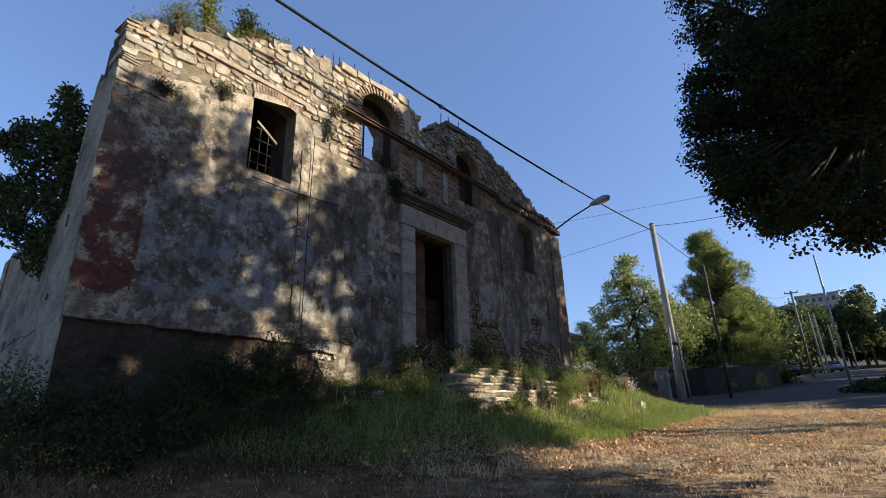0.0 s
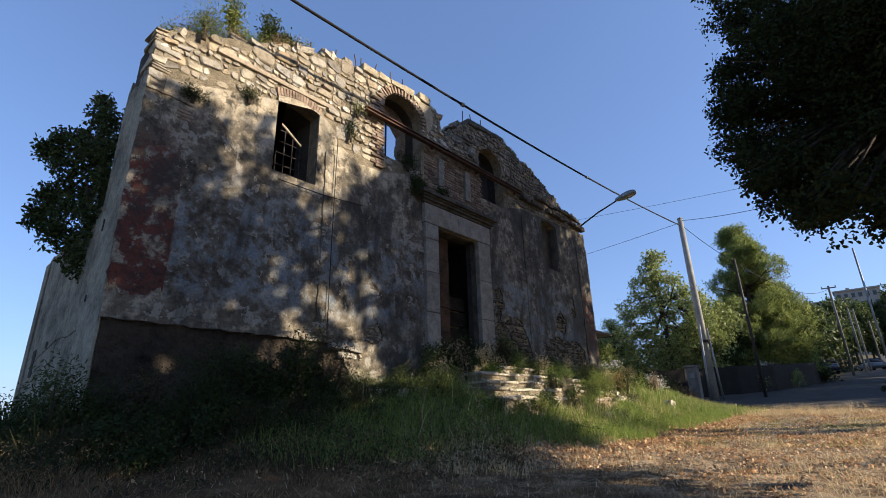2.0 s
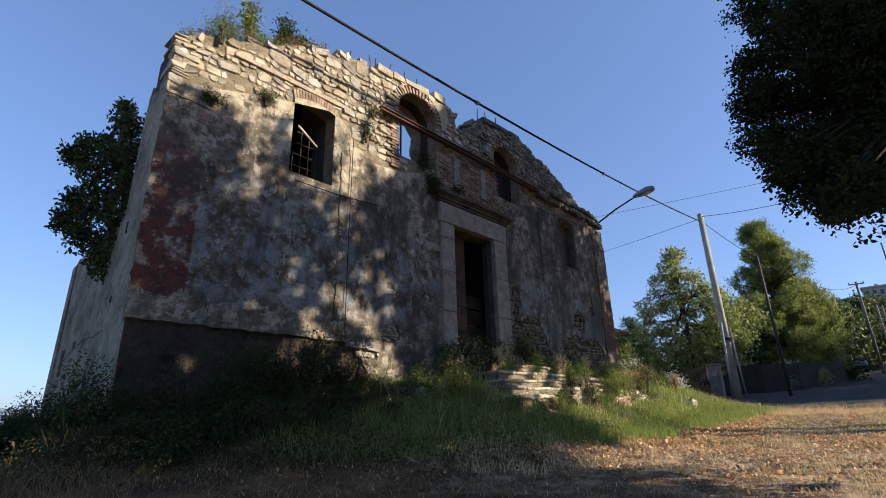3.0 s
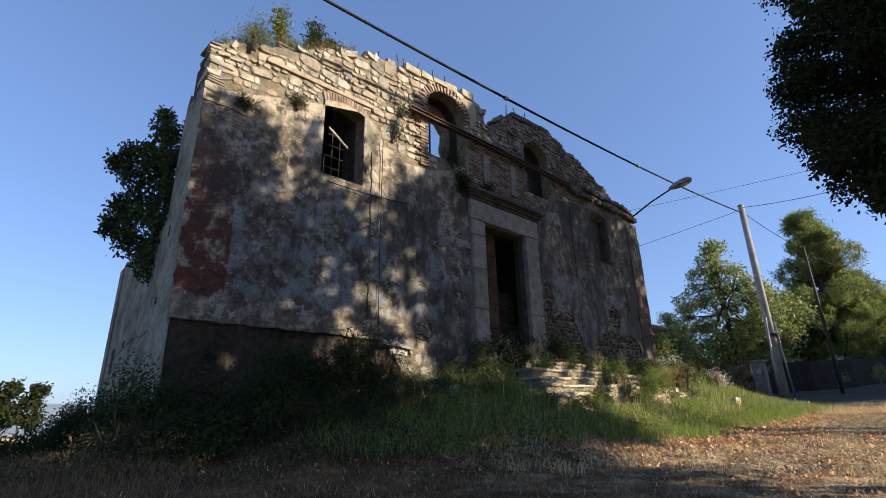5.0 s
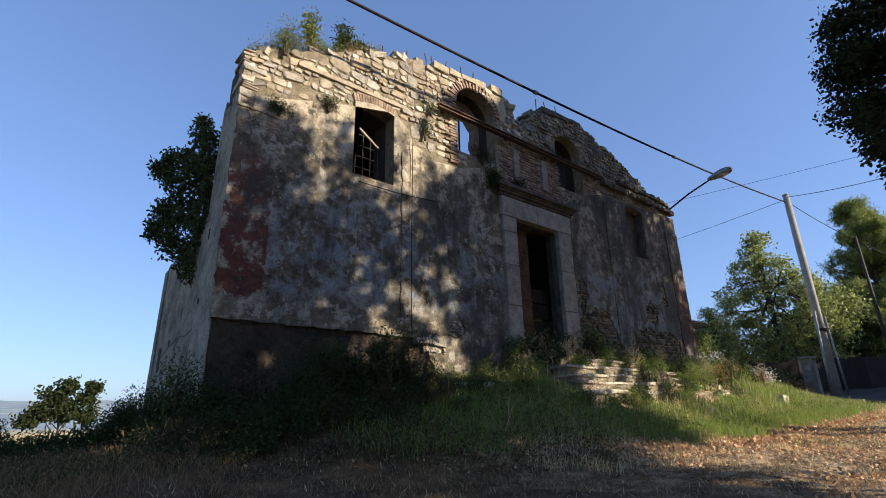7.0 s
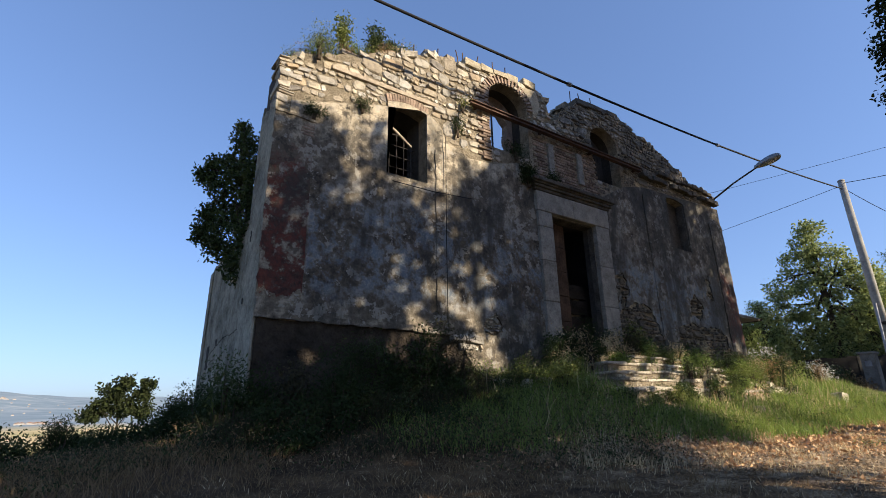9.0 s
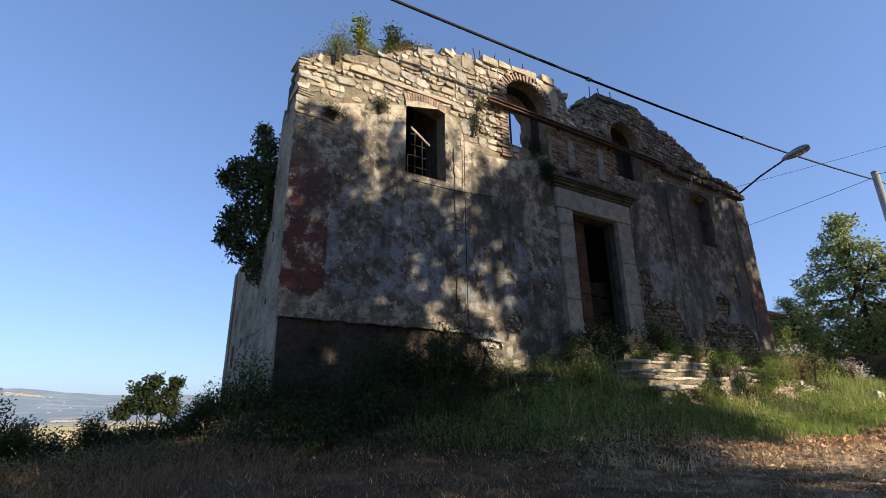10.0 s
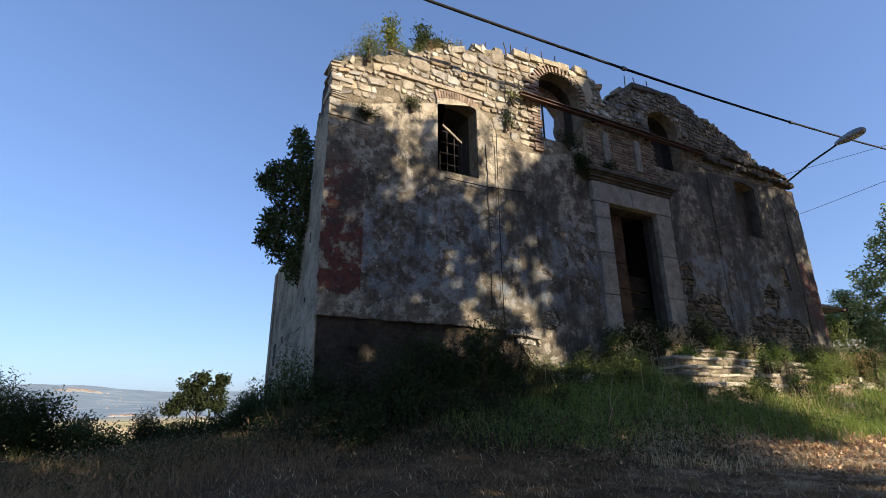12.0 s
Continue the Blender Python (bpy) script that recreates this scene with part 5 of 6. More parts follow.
    blobs, limbs = [], bmesh.new()
    for k in range(170):
        f = 0.1 + 0.88 * rr.random() ** 0.95
        out = r * min(1.0, 1.9 * (1 - f) ** 0.6) * rr.uniform(0.45, 1.05) + 0.1
        a = k * 2.4 + rr.uniform(-0.6, 0.6)
        e = (out * math.cos(a), out * math.sin(a), h * f + out * rr.uniform(0.1, 0.5))
        tube([(0, 0, h * f - 0.2), (e[0] * 0.5, e[1] * 0.5, h * f), e], [0.05, 0.035, 0.012], 5, limbs)
        s = (0.27 + 0.3 * (1 - f)) * rr.uniform(0.7, 1.35)
        blobs += [(e, (s, s, s)), ((e[0] * 0.55, e[1] * 0.55, e[2] - 0.05), (s, s, s * 0.9))]
    part("branchwork", limbs, BARK, t)
    v, fc = leaf_cloud(crown_points(blobs, n, seed, 0.15, 0.3), 0.19, seed, droop=-0.6, narrow=0.13)
    part("crown", quick_mesh("crown", v, fc, LEAF_PINE), LEAF_PINE, t)


pine(81.4, 38.0, 10.6, 2.1, 90000, 5, "tall dense green pine behind the fence")
pine(83.8, 40.0, 6.6, 1.6, 32000, 6, "dense green pine behind the fence")
for k, (az, d, h) in enumerate(((66.3, 34, 3.8), (67.6, 36, 5.0), (69.0, 38, 3.5))):
    pine(az, d, h, 0.9, 6000, 70 + k, "small dark conifer behind the neighbouring house")
wood = ((84.9, 46, 5.4, 1.9), (85.6, 56, 6.4, 2.0), (86.6, 66, 7.0, 1.8), (84.2, 52, 6.0, 2.6), (87.2, 92, 11.0, 3.8), (88.5, 100, 11.8, 4.0), (90.0, 108, 12.6, 4.2), (92.0, 112, 14.6, 4.0), (92.6, 106, 11.8, 3.6), (95.6, 92, 10.4, 3.6), (99.0, 66, 8.0, 3.4), (89.6, 118, 9.0, 4.0), (79.6, 44, 5.0, 2.6), (74.8, 42, 4.6, 2.2), (86.2, 84, 9.0, 3.4), (78.2, 38, 4.4, 1.8), (90.9, 118, 5.6, 3.0), (92.1, 118, 5.8, 3.0), (93.3, 117, 5.6, 3.0), (94.6, 116, 5.8, 3.0), (96.0, 112, 5.6, 3.0))
for k, (az, d, h, r) in enumerate(wood):
    c = polar(az, d)
    tree("roadside_tree", c, (c[0], c[1], c[2] + h * 0.7), blobs_of((c[0], c[1], c[2] + h * 0.53), (r * 1.15, r * 1.15, h * 0.54), 16, 80 + k, 0.8, 0.34), 8000, 0.20 + d * 0.002, LEAF_WOOD, "dark green roadside tree", 90 + k, 0.2, 0.4, 0.4, 0.6, "roadside trees")

# neighbouring house seen past the church corner
hx, hy, hz = 24.6, 14.0, float(ground_at(24.6, 14.0))
house = thing("neighbour_house", (hx, hy, hz), "ochre rendered house with a tiled overhanging roof", "house")
part("wall", box(-4.0, 1.25, -2.0, 6.0, -0.5, 3.75), RENDER, house)
roof = bmesh.new()
vs = [roof.verts.new(p) for p in ((-4.5, -2.9, 3.7), (2.45, -2.9, 3.7), (2.45, 6.8, 3.7), (-4.5, 6.8, 3.7), (-1.2, 0.6, 5.3), (-1.2, 3.4, 5.3))]
for q in ((0, 1, 4), (1, 2, 5, 4), (2, 3, 5), (3, 0, 4, 5), (3, 2, 1, 0)):
    roof.faces.new([vs[i] for i in q])
part("roof", roof, TILE, house, "clay tile roof")
part("soffit", box(-4.4, 2.42, -2.86, 6.76, 3.62, 3.694), GREYWOOD, house, "grey boards under the eaves")
part("gutter", tube([(2.5, -2.9, 3.66), (2.5, 6.8, 3.66)], 0.06, 8), RUST, house)
part("window", box(1.25, 1.28, 1.0, 2.0, 1.1, 2.3), WINDOW, house)

# block of flats on the rise, far up the road
bx, by, bz = polar(89.6, 220)
flats = thing("apartment_block", (bx, by, bz), "long low pale apartment block above the trees", "building")
top = 36.2 - bz
part("wall", box(-6, 6, -6.6, 5.4, -1, top), FARWALL, flats)
part("wall", box(-5, 5, 5.404, 12.6, -1, top - 2.6), FARWALL, flats)
part("roof", box(-6.5, 6.5, -7.0, 5.8, top, top + 0.5), FARWALL, flats)
part("roof", box(-5.4, 5.4, 5.804, 13.0, top - 2.6, top - 2.2), FARWALL, flats)
part("chimney", box(-3.0, -2.0, 1.0, 2.0, top + 0.5, top + 1.6), FARWALL, flats)
for k in range(6):
    for j in range(3):
        part("window", box(-6.08, -6.0, -5.8 + k * 1.9, -4.8 + k * 1.9, top - 2.4 - j * 3.1, top - 0.9 - j * 3.1), WINDOW, flats)
for k in range(3):
    part("window", box(-5.08, -5.0, 6.6 + k * 2.1, 7.6 + k * 2.1, top - 5.0, top - 3.6), WINDOW, flats)


def car(az, d, turn, mat, label, tall=1.45, length=4.1):
    c = polar(az, d, 0.04)
    t = thing("parked_car", c, label, "car", "parked cars")
    t.rotation_euler = (0, 0, radians(turn))
    L, w = length / 2, 0.86
    sec = [(-L, 0.35, 0.75, 0.80), (-L * 0.92, 0.28, 0.95, 0.97), (-L * 0.62, 0.26, 0.98, 1.0), (-L * 0.2, 0.26, 0.95, 1.0), (L * 0.3, 0.26, 0.92, 1.0), (L * 0.62, 0.26, 0.86, 0.98), (L * 0.93, 0.28, 0.74, 0.93), (L, 0.38, 0.6, 0.78)]
    bm = bmesh.new()
    rings = [[bm.verts.new((x, s * w * k, z)) for s, z, k in ((-1, z0, 0.92), (-1, (z0 + z1) / 2, 1.0), (-1, z1, 0.94), (1, z1, 0.94), (1, (z0 + z1) / 2, 1.0), (1, z0, 0.92))] for x, z0, z1, _ in sec]
    for a, b in zip(rings, rings[1:]):
        for k in range(6):
            bm.faces.new((a[k], a[(k + 1) % 6], b[(k + 1) % 6], b[k]))
    bm.faces.new(rings[0][::-1]), bm.faces.new(rings[-1])
    bmesh.ops.bevel(bm, geom=[e for e in bm.edges if e.calc_length() > 1.0], offset=0.03, segments=2, affect="EDGES")
    part("body", bm, mat, t, smooth=True)
    cab = bmesh.new()
    low, high = [(-L * 0.9, 0.95), (L * 0.42, 0.90)], [(-L * 0.72, tall), (L * 0.05, tall)]
    vs = [cab.verts.new(p) for p in [(low[0][0], -w * 0.9, low[0][1]), (low[1][0], -w * 0.9, low[1][1]), (low[1][0], w * 0.9, low[1][1]), (low[0][0], w * 0.9, low[0][1]), (high[0][0], -w * 0.7, tall), (high[1][0], -w * 0.7, tall), (high[1][0], w * 0.7, tall), (high[0][0], w * 0.7, tall)]]
    for q in ((0, 1, 5, 4), (1, 2, 6, 5), (2, 3, 7, 6), (3, 0, 4, 7), (4, 5, 6, 7), (3, 2, 1, 0)):
        cab.faces.new([vs[i] for i in q])
    bmesh.ops.bevel(cab, geom=cab.edges[:], offset=0.05, segments=2, affect="EDGES")
    part("windows", cab, WINDOW, t, "dark tinted glass", smooth=True)
    part("roof_panel", box(-L * 0.72, L * 0.04, -w * 0.68, w * 0.68, tall - 0.01, tall + 0.03, 0.012), mat, t)
    for sx in (-0.62, 0.62):
        for sy in (-1, 1):
            wh = part("wheel", tube([(0, -0.1, 0), (0, 0.1, 0)], 0.31, 18), RUBBER, t)
            wh.location = (L * sx, sy * (w - 0.1), 0.31)
            part("rim", tube([(0, sy * 0.1, 0), (0, sy * 0.115, 0)], [0.2, 0.18], 14), GALV, wh)
    for sy in (-1, 1):
        part("tail_light", box(-L * 0.985, -L * 0.94, sy * 0.62 - 0.12, sy * 0.62 + 0.12, 0.72, 0.86, 0.01), RUST, t)
        part("headlight", box(L * 0.93, L * 0.975, sy * 0.58 - 0.14, sy * 0.58 + 0.14, 0.6, 0.72, 0.01), LENS, t)
    return t


car(89.25, 88.0, 24, SILVER, "silver hatchback parked at the roadside")
car(85.9, 60.0, 14, NAVY, "dark blue off-road car parked by the trees", 1.75, 4.0)

# bushes past 45 m are added, dark leaves standing for shade under the trees
for k, (az, d, r, h) in enumerate(((86.6, 66, 1.6, 1.1), (87.4, 78, 1.8, 1.2), (88.1, 90, 2.0, 1.4), (84.8, 52, 1.5, 1.0), (97.6, 60, 2.4, 0.9), (98.2, 84, 3.0, 1.2), (91.9, 27, 1.3, 0.16), (93.5, 26, 1.3, 0.2), (95.0, 30, 1.6, 0.4), (92.6, 31, 1.3, 0.16), (85.7, 41.0, 1.0, 0.9))):
    bush("verge_bush", polar(az, d), (r, r, h), 1500, 0.11, LEAF_DARK, "low dark undergrowth, partly added for shade on the verge", 170 + k, 6, clump=0.16, group="verge undergrowth")

# ---- behind and beside the church ----
fig = []
for az, el, d, r in ((9.4, 28.3, 8.5, 0.33), (8.4, 28.3, 8.9, 0.22), (9.2, 25.5, 8.6, 0.48), (7.4, 25.6, 9.2, 0.24), (5.5, 24.4, 9.4, 0.2), (4.9, 24.0, 9.4, 0.1), (5.9, 25.6, 9.4, 0.1), (8.6, 29.9, 8.9, 0.12), (5.9, 20.2, 9.4, 0.1), (5.6, 17.8, 9.4, 0.1), (6.7, 23.2, 9.3, 0.3), (8.2, 22.5, 8.9, 0.55), (7.4, 20.4, 9.2, 0.36), (8.8, 18.6, 8.8, 0.55), (6.6, 17.8, 9.3, 0.28), (7.6, 16.5, 9.1, 0.3), (9.2, 15.4, 8.7, 0.32), (10.0, 14.3, 8.2, 0.28), (5.8, 18.6, 9.4, 0.17), (10.1, 16.8, 8.1, 0.3), (10.2, 19.5, 8.0, 0.3), (10.2, 22.5, 8.0, 0.3), (10.1, 25.5, 8.0, 0.26)):
    fig.append(((d * math.sin(radians(az)), d * math.cos(radians(az)), 0.7 + d * math.tan(radians(el))), (r * 0.7, r * 0.85, r * 0.75)))
tree("fig_tree", (1.72, 8.9, 3.4), (1.45, 8.9, 5.2), fig, 9000, 0.075, LEAF_SIDE, "dense dark fig growing on the broken side wall", 12, 0.07, 0.085, 0.45, 0.42, "", 11)
c = polar(1.0, 26.0, 0.0)
tree("young_tree", c, (c[0], c[1], c[2] + 2.6), [((c[0] + dx, c[1], c[2] + 0.72 + dz), (r, r, r * 0.8)) for dx, dz, r in ((-0.4, 2.35, 0.5), (0.0, 2.75, 0.4), (0.95, 2.75, 0.28), (0.75, 2.2, 0.42), (-0.75, 1.75, 0.42), (0.1, 1.8, 0.6), (-1.1, 1.45, 0.28), (0.9, 1.6, 0.33))], 5200, 0.12, LEAF_BIG, "small dark round tree at the edge of the field", 13, 0.06, 0.14, 0.35, 0.6)
for k, (az, d, r, h, m, n) in enumerate(((-14.3, 9.3, 0.6, 0.62, LEAF_DARK, 4200), (-11.8, 9.6, 0.45, 0.46, LEAF_DARK, 2600), (-9.8, 10.0, 0.45, 0.36, LEAF_BUSH, 1800), (-7.6, 10.4, 0.5, 0.36, LEAF_BUSH, 1500), (-3.2, 10.5, 0.28, 0.72, LEAF_DARK, 1000), (-2.0, 11.0, 0.4, 0.5, LEAF_DARK, 1100), (-17.5, 8.4, 0.8, 0.7, LEAF_DARK, 3200), (-2.6, 14.5, 0.4, 0.2, LEAF_BUSH, 900), (4.2, 15.0, 0.5, 0.3, LEAF_DARK, 1200), (5.9, 14.0, 0.42, 0.85, LEAF_DARK, 1500), (7.6, 8.0, 0.45, 0.35, LEAF_DARK, 1300), (6.6, 11.2, 0.3, 0.5, LEAF_DARK, 1000), (2.0, 8.6, 0.5, 0.2, LEAF_DARK, 900), (4.5, 8.2, 0.5, 0.26, LEAF_DARK, 900), (6.0, 9.3, 0.45, 0.34, LEAF_DARK, 900), (0.0, 9.6, 0.5, 0.2, LEAF_BUSH, 800), (-4.0, 10.2, 0.5, 0.16, LEAF_DARK, 700), (9.6, 6.6, 0.32, 0.32, LEAF_DARK, 900), (8.4, 7.4, 0.36, 0.42, LEAF_DARK, 900))):
    bush("wild_bush", polar(az, d), (r, r, h * (0.6 if -5 < az < 5 else 1.1)), int(n * 1.8), 0.05, m, "tangled wild bush at the edge of the slope", 100 + k, 7, clump=0.11, group="bushes on the slope", narrow=0.22 + 0.2 * (k % 2))

# villages far below and on the hills
vr = random.Random(3)
vv, vf, rv, rf = [], [], [], []
for k in range(140):
    if k < 26:
        az, d, s = vr.gauss(-4.7, 0.7), vr.uniform(760, 900), vr.uniform(1.6, 3.2)
    elif k < 110:
        az, d, s = vr.gauss(-8.8, 0.9), vr.uniform(2760, 2960), vr.uniform(3, 5.5)
    else:
        az, d, s = vr.uniform(-13, 2), vr.uniform(1500, 2900), vr.uniform(2, 3.6)
    x, y, z = polar(az, d)
    z += float(hill_at(np.array(x), np.array(y)))
    for i, (dx, dy, dz) in enumerate(((-1, -1, -0.4), (1, -1, -0.4), (1, 1, -0.4), (-1, 1, -0.4), (-1, -1, 1), (1, -1, 1), (1, 1, 1), (-1, 1, 1))):
        vv.append((x + dx * s, y + dy * s, z + dz * s * 0.7))
    at = 8 * k
    vf += [(at, at + 1, at + 5, at + 4), (at + 1, at + 2, at + 6, at + 5), (at + 2, at + 3, at + 7, at + 6), (at + 3, at, at + 4, at + 7)]
    rv += [(x - s * 1.1, y - s * 1.1, z + s * 0.7), (x + s * 1.1, y - s * 1.1, z + s * 0.7), (x + s * 1.1, y + s * 1.1, z + s * 0.7), (x - s * 1.1, y + s * 1.1, z + s * 0.7), (x, y, z + s * 1.15)]
    at = 5 * k
    rf += [(at, at + 1, at + 4), (at + 1, at + 2, at + 4), (at + 2, at + 3, at + 4), (at + 3, at, at + 4)]
tagged(new("far_village", as_mesh("far_village", vv, vf, FARWALL)), "pale scattered houses of far villages in the valley", "village", kind="stuff")
tagged(new("far_village_roofs", as_mesh("far_village_roofs", rv, rf, TILE)), "red tiled roofs of the far villages", "village", kind="stuff")

# plants rooted in the wall
for k, (u, z, r, h, m, n, s) in enumerate(((1.95, 6.15, 0.32, 0.42, LEAF_YELLOW, 1000, 0.045), (2.5, 6.4, 0.13, 0.72, LEAF_YELLOW, 200, 0.1), (3.1, 6.65, 0.2, 0.5, LEAF_BUSH, 240, 0.1), (3.42, 6.75, 0.2, 0.36, LEAF_BUSH, 200, 0.1), (2.75, 6.5, 0.4, 0.2, LEAF_YELLOW, 800, 0.04), (3.5, 6.8, 0.24, 0.30, STRAW, 300, 0.06), (1.95, 5.02, 0.17, 0.08, LEAF_DARK, 700, 0.045), (2.75, 5.42, 0.09, 0.1, LEAF_DARK, 420, 0.045), (4.72, 5.6, 0.1, 0.2, LEAF_BUSH, 320, 0.05), (6.5, 5.0, 0.26, 0.3, LEAF_DARK, 900, 0.06), (6.2, 5.55, 0.32, 0.18, LEAF_DARK, 420, 0.06), (7.3, 5.2, 0.35, 0.12, LEAF_DARK, 420, 0.05), (4.85, 6.2, 0.12, 0.15, LEAF_YELLOW, 150, 0.05))):
    y = YF + 0.3 if z > 6.2 else YF - 0.08
    bush("wall_plant", (u, y, z), (r, min(r, 0.3) if z > 6.2 else 0.12, h), int(n * (4.5 if z > 6.2 else 1.8)), s * 0.68, m, "green plant rooted in the top of the ruined wall" if z > 6.2 else "small plant rooted in the wall face", 200 + k, 5, "plant", 0.085, "wall plants", 0.3)
for k in range(13):
    u = 1.62 + 0.17 * k
    z = float(np.interp(u, [p[0] for p in TOP[::-1]], [p[1] for p in TOP[::-1]]))
    bush("wall_plant", (u, YF + 0.2 + 0.1 * math.sin(k * 2.0), z - 0.05), (0.2, 0.18, 0.16 + 0.12 * math.sin(k * 1.7) ** 2), 520, 0.032, (LEAF_YELLOW, DRYGRASS, GRASS, LEAF_BUSH)[k % 4], "low green and withered plants along the top of the ruined wall", 230 + k, 6, "plant", 0.07, "wall plants", 0.3)
# reinforcing rods left standing in the gable
for k, u in enumerate((3.9, 4.45, 4.95, 5.1, 5.5, 5.95, 6.3, 8.45, 8.8, 9.25, 12.2, 13.3)):
    z = float(np.interp(u, [p[0] for p in TOP[::-1]], [p[1] for p in TOP[::-1]])) + 0.12 * (4.9 < u < 10.1)
    t = thing("reinforcing_rod", (u, YF + 0.2, z - 0.12), "short rusty steel rod standing in the gable", "rod", "rods in the gable")
    part("rod", tube([(0, 0, 0), (0.02 * math.sin(k), 0, 0.3), (0.03 * math.sin(k * 2.1), 0, 0.48)], 0.012, 5), RUST, t)

# loose stone block and rubble by the steps
for k, (u, y, s) in enumerate(((13.75, 4.4, 0.3), (9.6, 4.3, 0.16), (5.5, 5.9, 0.24), (5.2, 6.1, 0.3), (5.9, 5.8, 0.2))):
    z = float(ground_at(u, y))
    t = thing("loose_stone", (u, y, z), "pale squared stone fallen from the ruin", "stone", "fallen stones")
    bm = box(-s / 2, s / 2, -s * 0.4, s * 0.4, -0.08, s * 0.62, 0.03)
    for v in bm.verts:
        v.co += Vector((noise.noise(v.co * 6 + Vector((k, 0, 0))), noise.noise(v.co * 6 + Vector((0, k, 3))), noise.noise(v.co * 5))) * 0.06
    part("block", bm, STEP, t)
    t.rotation_euler = (0, 0, k * 1.1)

# ---- grass, straw, weeds and fallen leaves ----
def stuff(name, verts, faces, mat, label, category):
    return tagged(new(name, quick_mesh(name, verts, faces, mat)), label, category, kind="stuff")


def scatter(n, x0, x1, y0, y1, keep, seed):
    r = np.random.default_rng(seed)
    p = np.column_stack([r.uniform(x0, x1, n), r.uniform(y0, y1, n)])
    return p[keep(p[:, 0], p[:, 1], r.random(n))]


def clumpy(x, y, f=1.3, s=0.0):
    return 0.5 + 0.25 * (np.sin(x * f + s + 1.7 * np.sin(y * f * 0.8 + s)) + np.sin(y * f * 1.3 - s + 1.4 * np.sin(x * f * 0.7)))


def worn(x, y):
    return ((x - 13.0) / 3.4) ** 2 + ((y - 1.4) / 1.0) ** 2 < 0.7 + 0.5 * np.sin(x * 3 + y * 5)


def off_steps(x, y):
    return ~((x > 6.75) & (x < 11.0) & (y > 4.75))


def grass_line(x):
    """Where the grass of the bank gives way to bare ground."""
    return np.interp(x, [-2, 1.4, 2.4, 4, 5.7, 7.4, 9, 12, 16, 19], [5.2, 4.9, 4.5, 4.15, 3.9, 3.6, 3.3, 3.28, 3.2, 3.0]) + 0.12 * np.sin(x * 1.3) + 0.06 * np.sin(x * 4.1)


bankside = lambda x, y, r: (y > grass_line(x)) & (y < 6.45) & (r < (0.35 + 0.65 * clumpy(x, y)) * np.clip(0.35 + (y - grass_line(x)) * 1.6, 0, 1)) & off_steps(x, y)
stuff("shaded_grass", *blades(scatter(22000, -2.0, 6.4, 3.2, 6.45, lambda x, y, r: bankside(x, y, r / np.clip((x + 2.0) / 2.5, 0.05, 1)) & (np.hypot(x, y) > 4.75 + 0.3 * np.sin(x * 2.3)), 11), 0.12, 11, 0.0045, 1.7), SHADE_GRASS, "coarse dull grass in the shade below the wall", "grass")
stuff("bank_grass", *blades(scatter(84000, 2.6, 18.5, 2.9, 6.45, lambda x, y, r: bankside(x, y, r) & (r < (x - 2.4) / 3) & (np.hypot(x, y) > 5.0 + np.clip(x - 2.5, 0, 2) * 0.5) & ~((x > 6.7) & (x < 13.2) & (y > 4.62 + np.clip(x - 11, 0, 3) * 0.06 + 0.1 * np.sin(x * 4))), 1), 0.19, 1, 0.0045, 1.0), GRASS, "thick green grass on the bank before the church", "grass")
stuff("side_grass", *blades(scatter(14000, 12.5, 20.0, 4.5, 9.0, lambda x, y, r: (y > 2.2 + (x - 12.5) * 0.2 + 2) & (r < clumpy(x, y) + 0.2), 2), 0.28, 2, 0.008), GRASS, "green grass beside the church corner", "grass")
stuff("tall_dry_grass", *blades(scatter(6500, 4.5, 17, 3.9, 6.4, lambda x, y, r: (r < clumpy(x, y, 1.9, 2) ** 2 * 0.9) & off_steps(x, y) & (y > 3.0 + 0.05 * x), 3), 0.26, 3, 0.003, 0.5), STRAW, "tall dry grass stems on the bank", "grass")
stuff("short_straw", *blades(scatter(70000, -4, 19, -1.5, 5.4, lambda x, y, r: (np.hypot(x, y) > 2.4) & (r < 0.8 * (clumpy(x, y, 1.1, 4) * 0.6 + clumpy(x, y, 3.1, 1) * 0.5) ** 2.2 * np.clip(x / 6, 0.3, 1)) & ~worn(x, y), 4), 0.05, 4, 0.0035, 1.6), STRAW, "short dry grass over the trodden ground", "grass")
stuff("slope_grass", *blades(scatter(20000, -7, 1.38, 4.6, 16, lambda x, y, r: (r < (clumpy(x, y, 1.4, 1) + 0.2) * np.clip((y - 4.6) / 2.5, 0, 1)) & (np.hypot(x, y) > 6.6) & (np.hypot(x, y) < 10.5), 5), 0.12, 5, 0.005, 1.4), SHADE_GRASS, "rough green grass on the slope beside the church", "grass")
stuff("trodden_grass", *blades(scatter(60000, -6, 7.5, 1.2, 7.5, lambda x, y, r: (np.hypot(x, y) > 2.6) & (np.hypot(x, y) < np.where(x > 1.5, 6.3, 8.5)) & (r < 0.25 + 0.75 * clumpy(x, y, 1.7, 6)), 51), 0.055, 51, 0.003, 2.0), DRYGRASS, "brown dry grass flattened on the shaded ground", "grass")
lw = scatter(95000, -3.5, 5.6, 3.4, 8.0, lambda x, y, r: (np.hypot(x, y) > 4.9 + 0.3 * np.sin(x * 3)) & ~((x > 1.4) & (y > 6.4)) & (r < clumpy(x, y, 2.0, 2) * 1.1), 52)
lz = ground_at(lw[:, 0], lw[:, 1]) + np.random.default_rng(53).random(len(lw)) ** 1.6 * np.where(lw[:, 0] < 0.6, 0.14, 0.3)
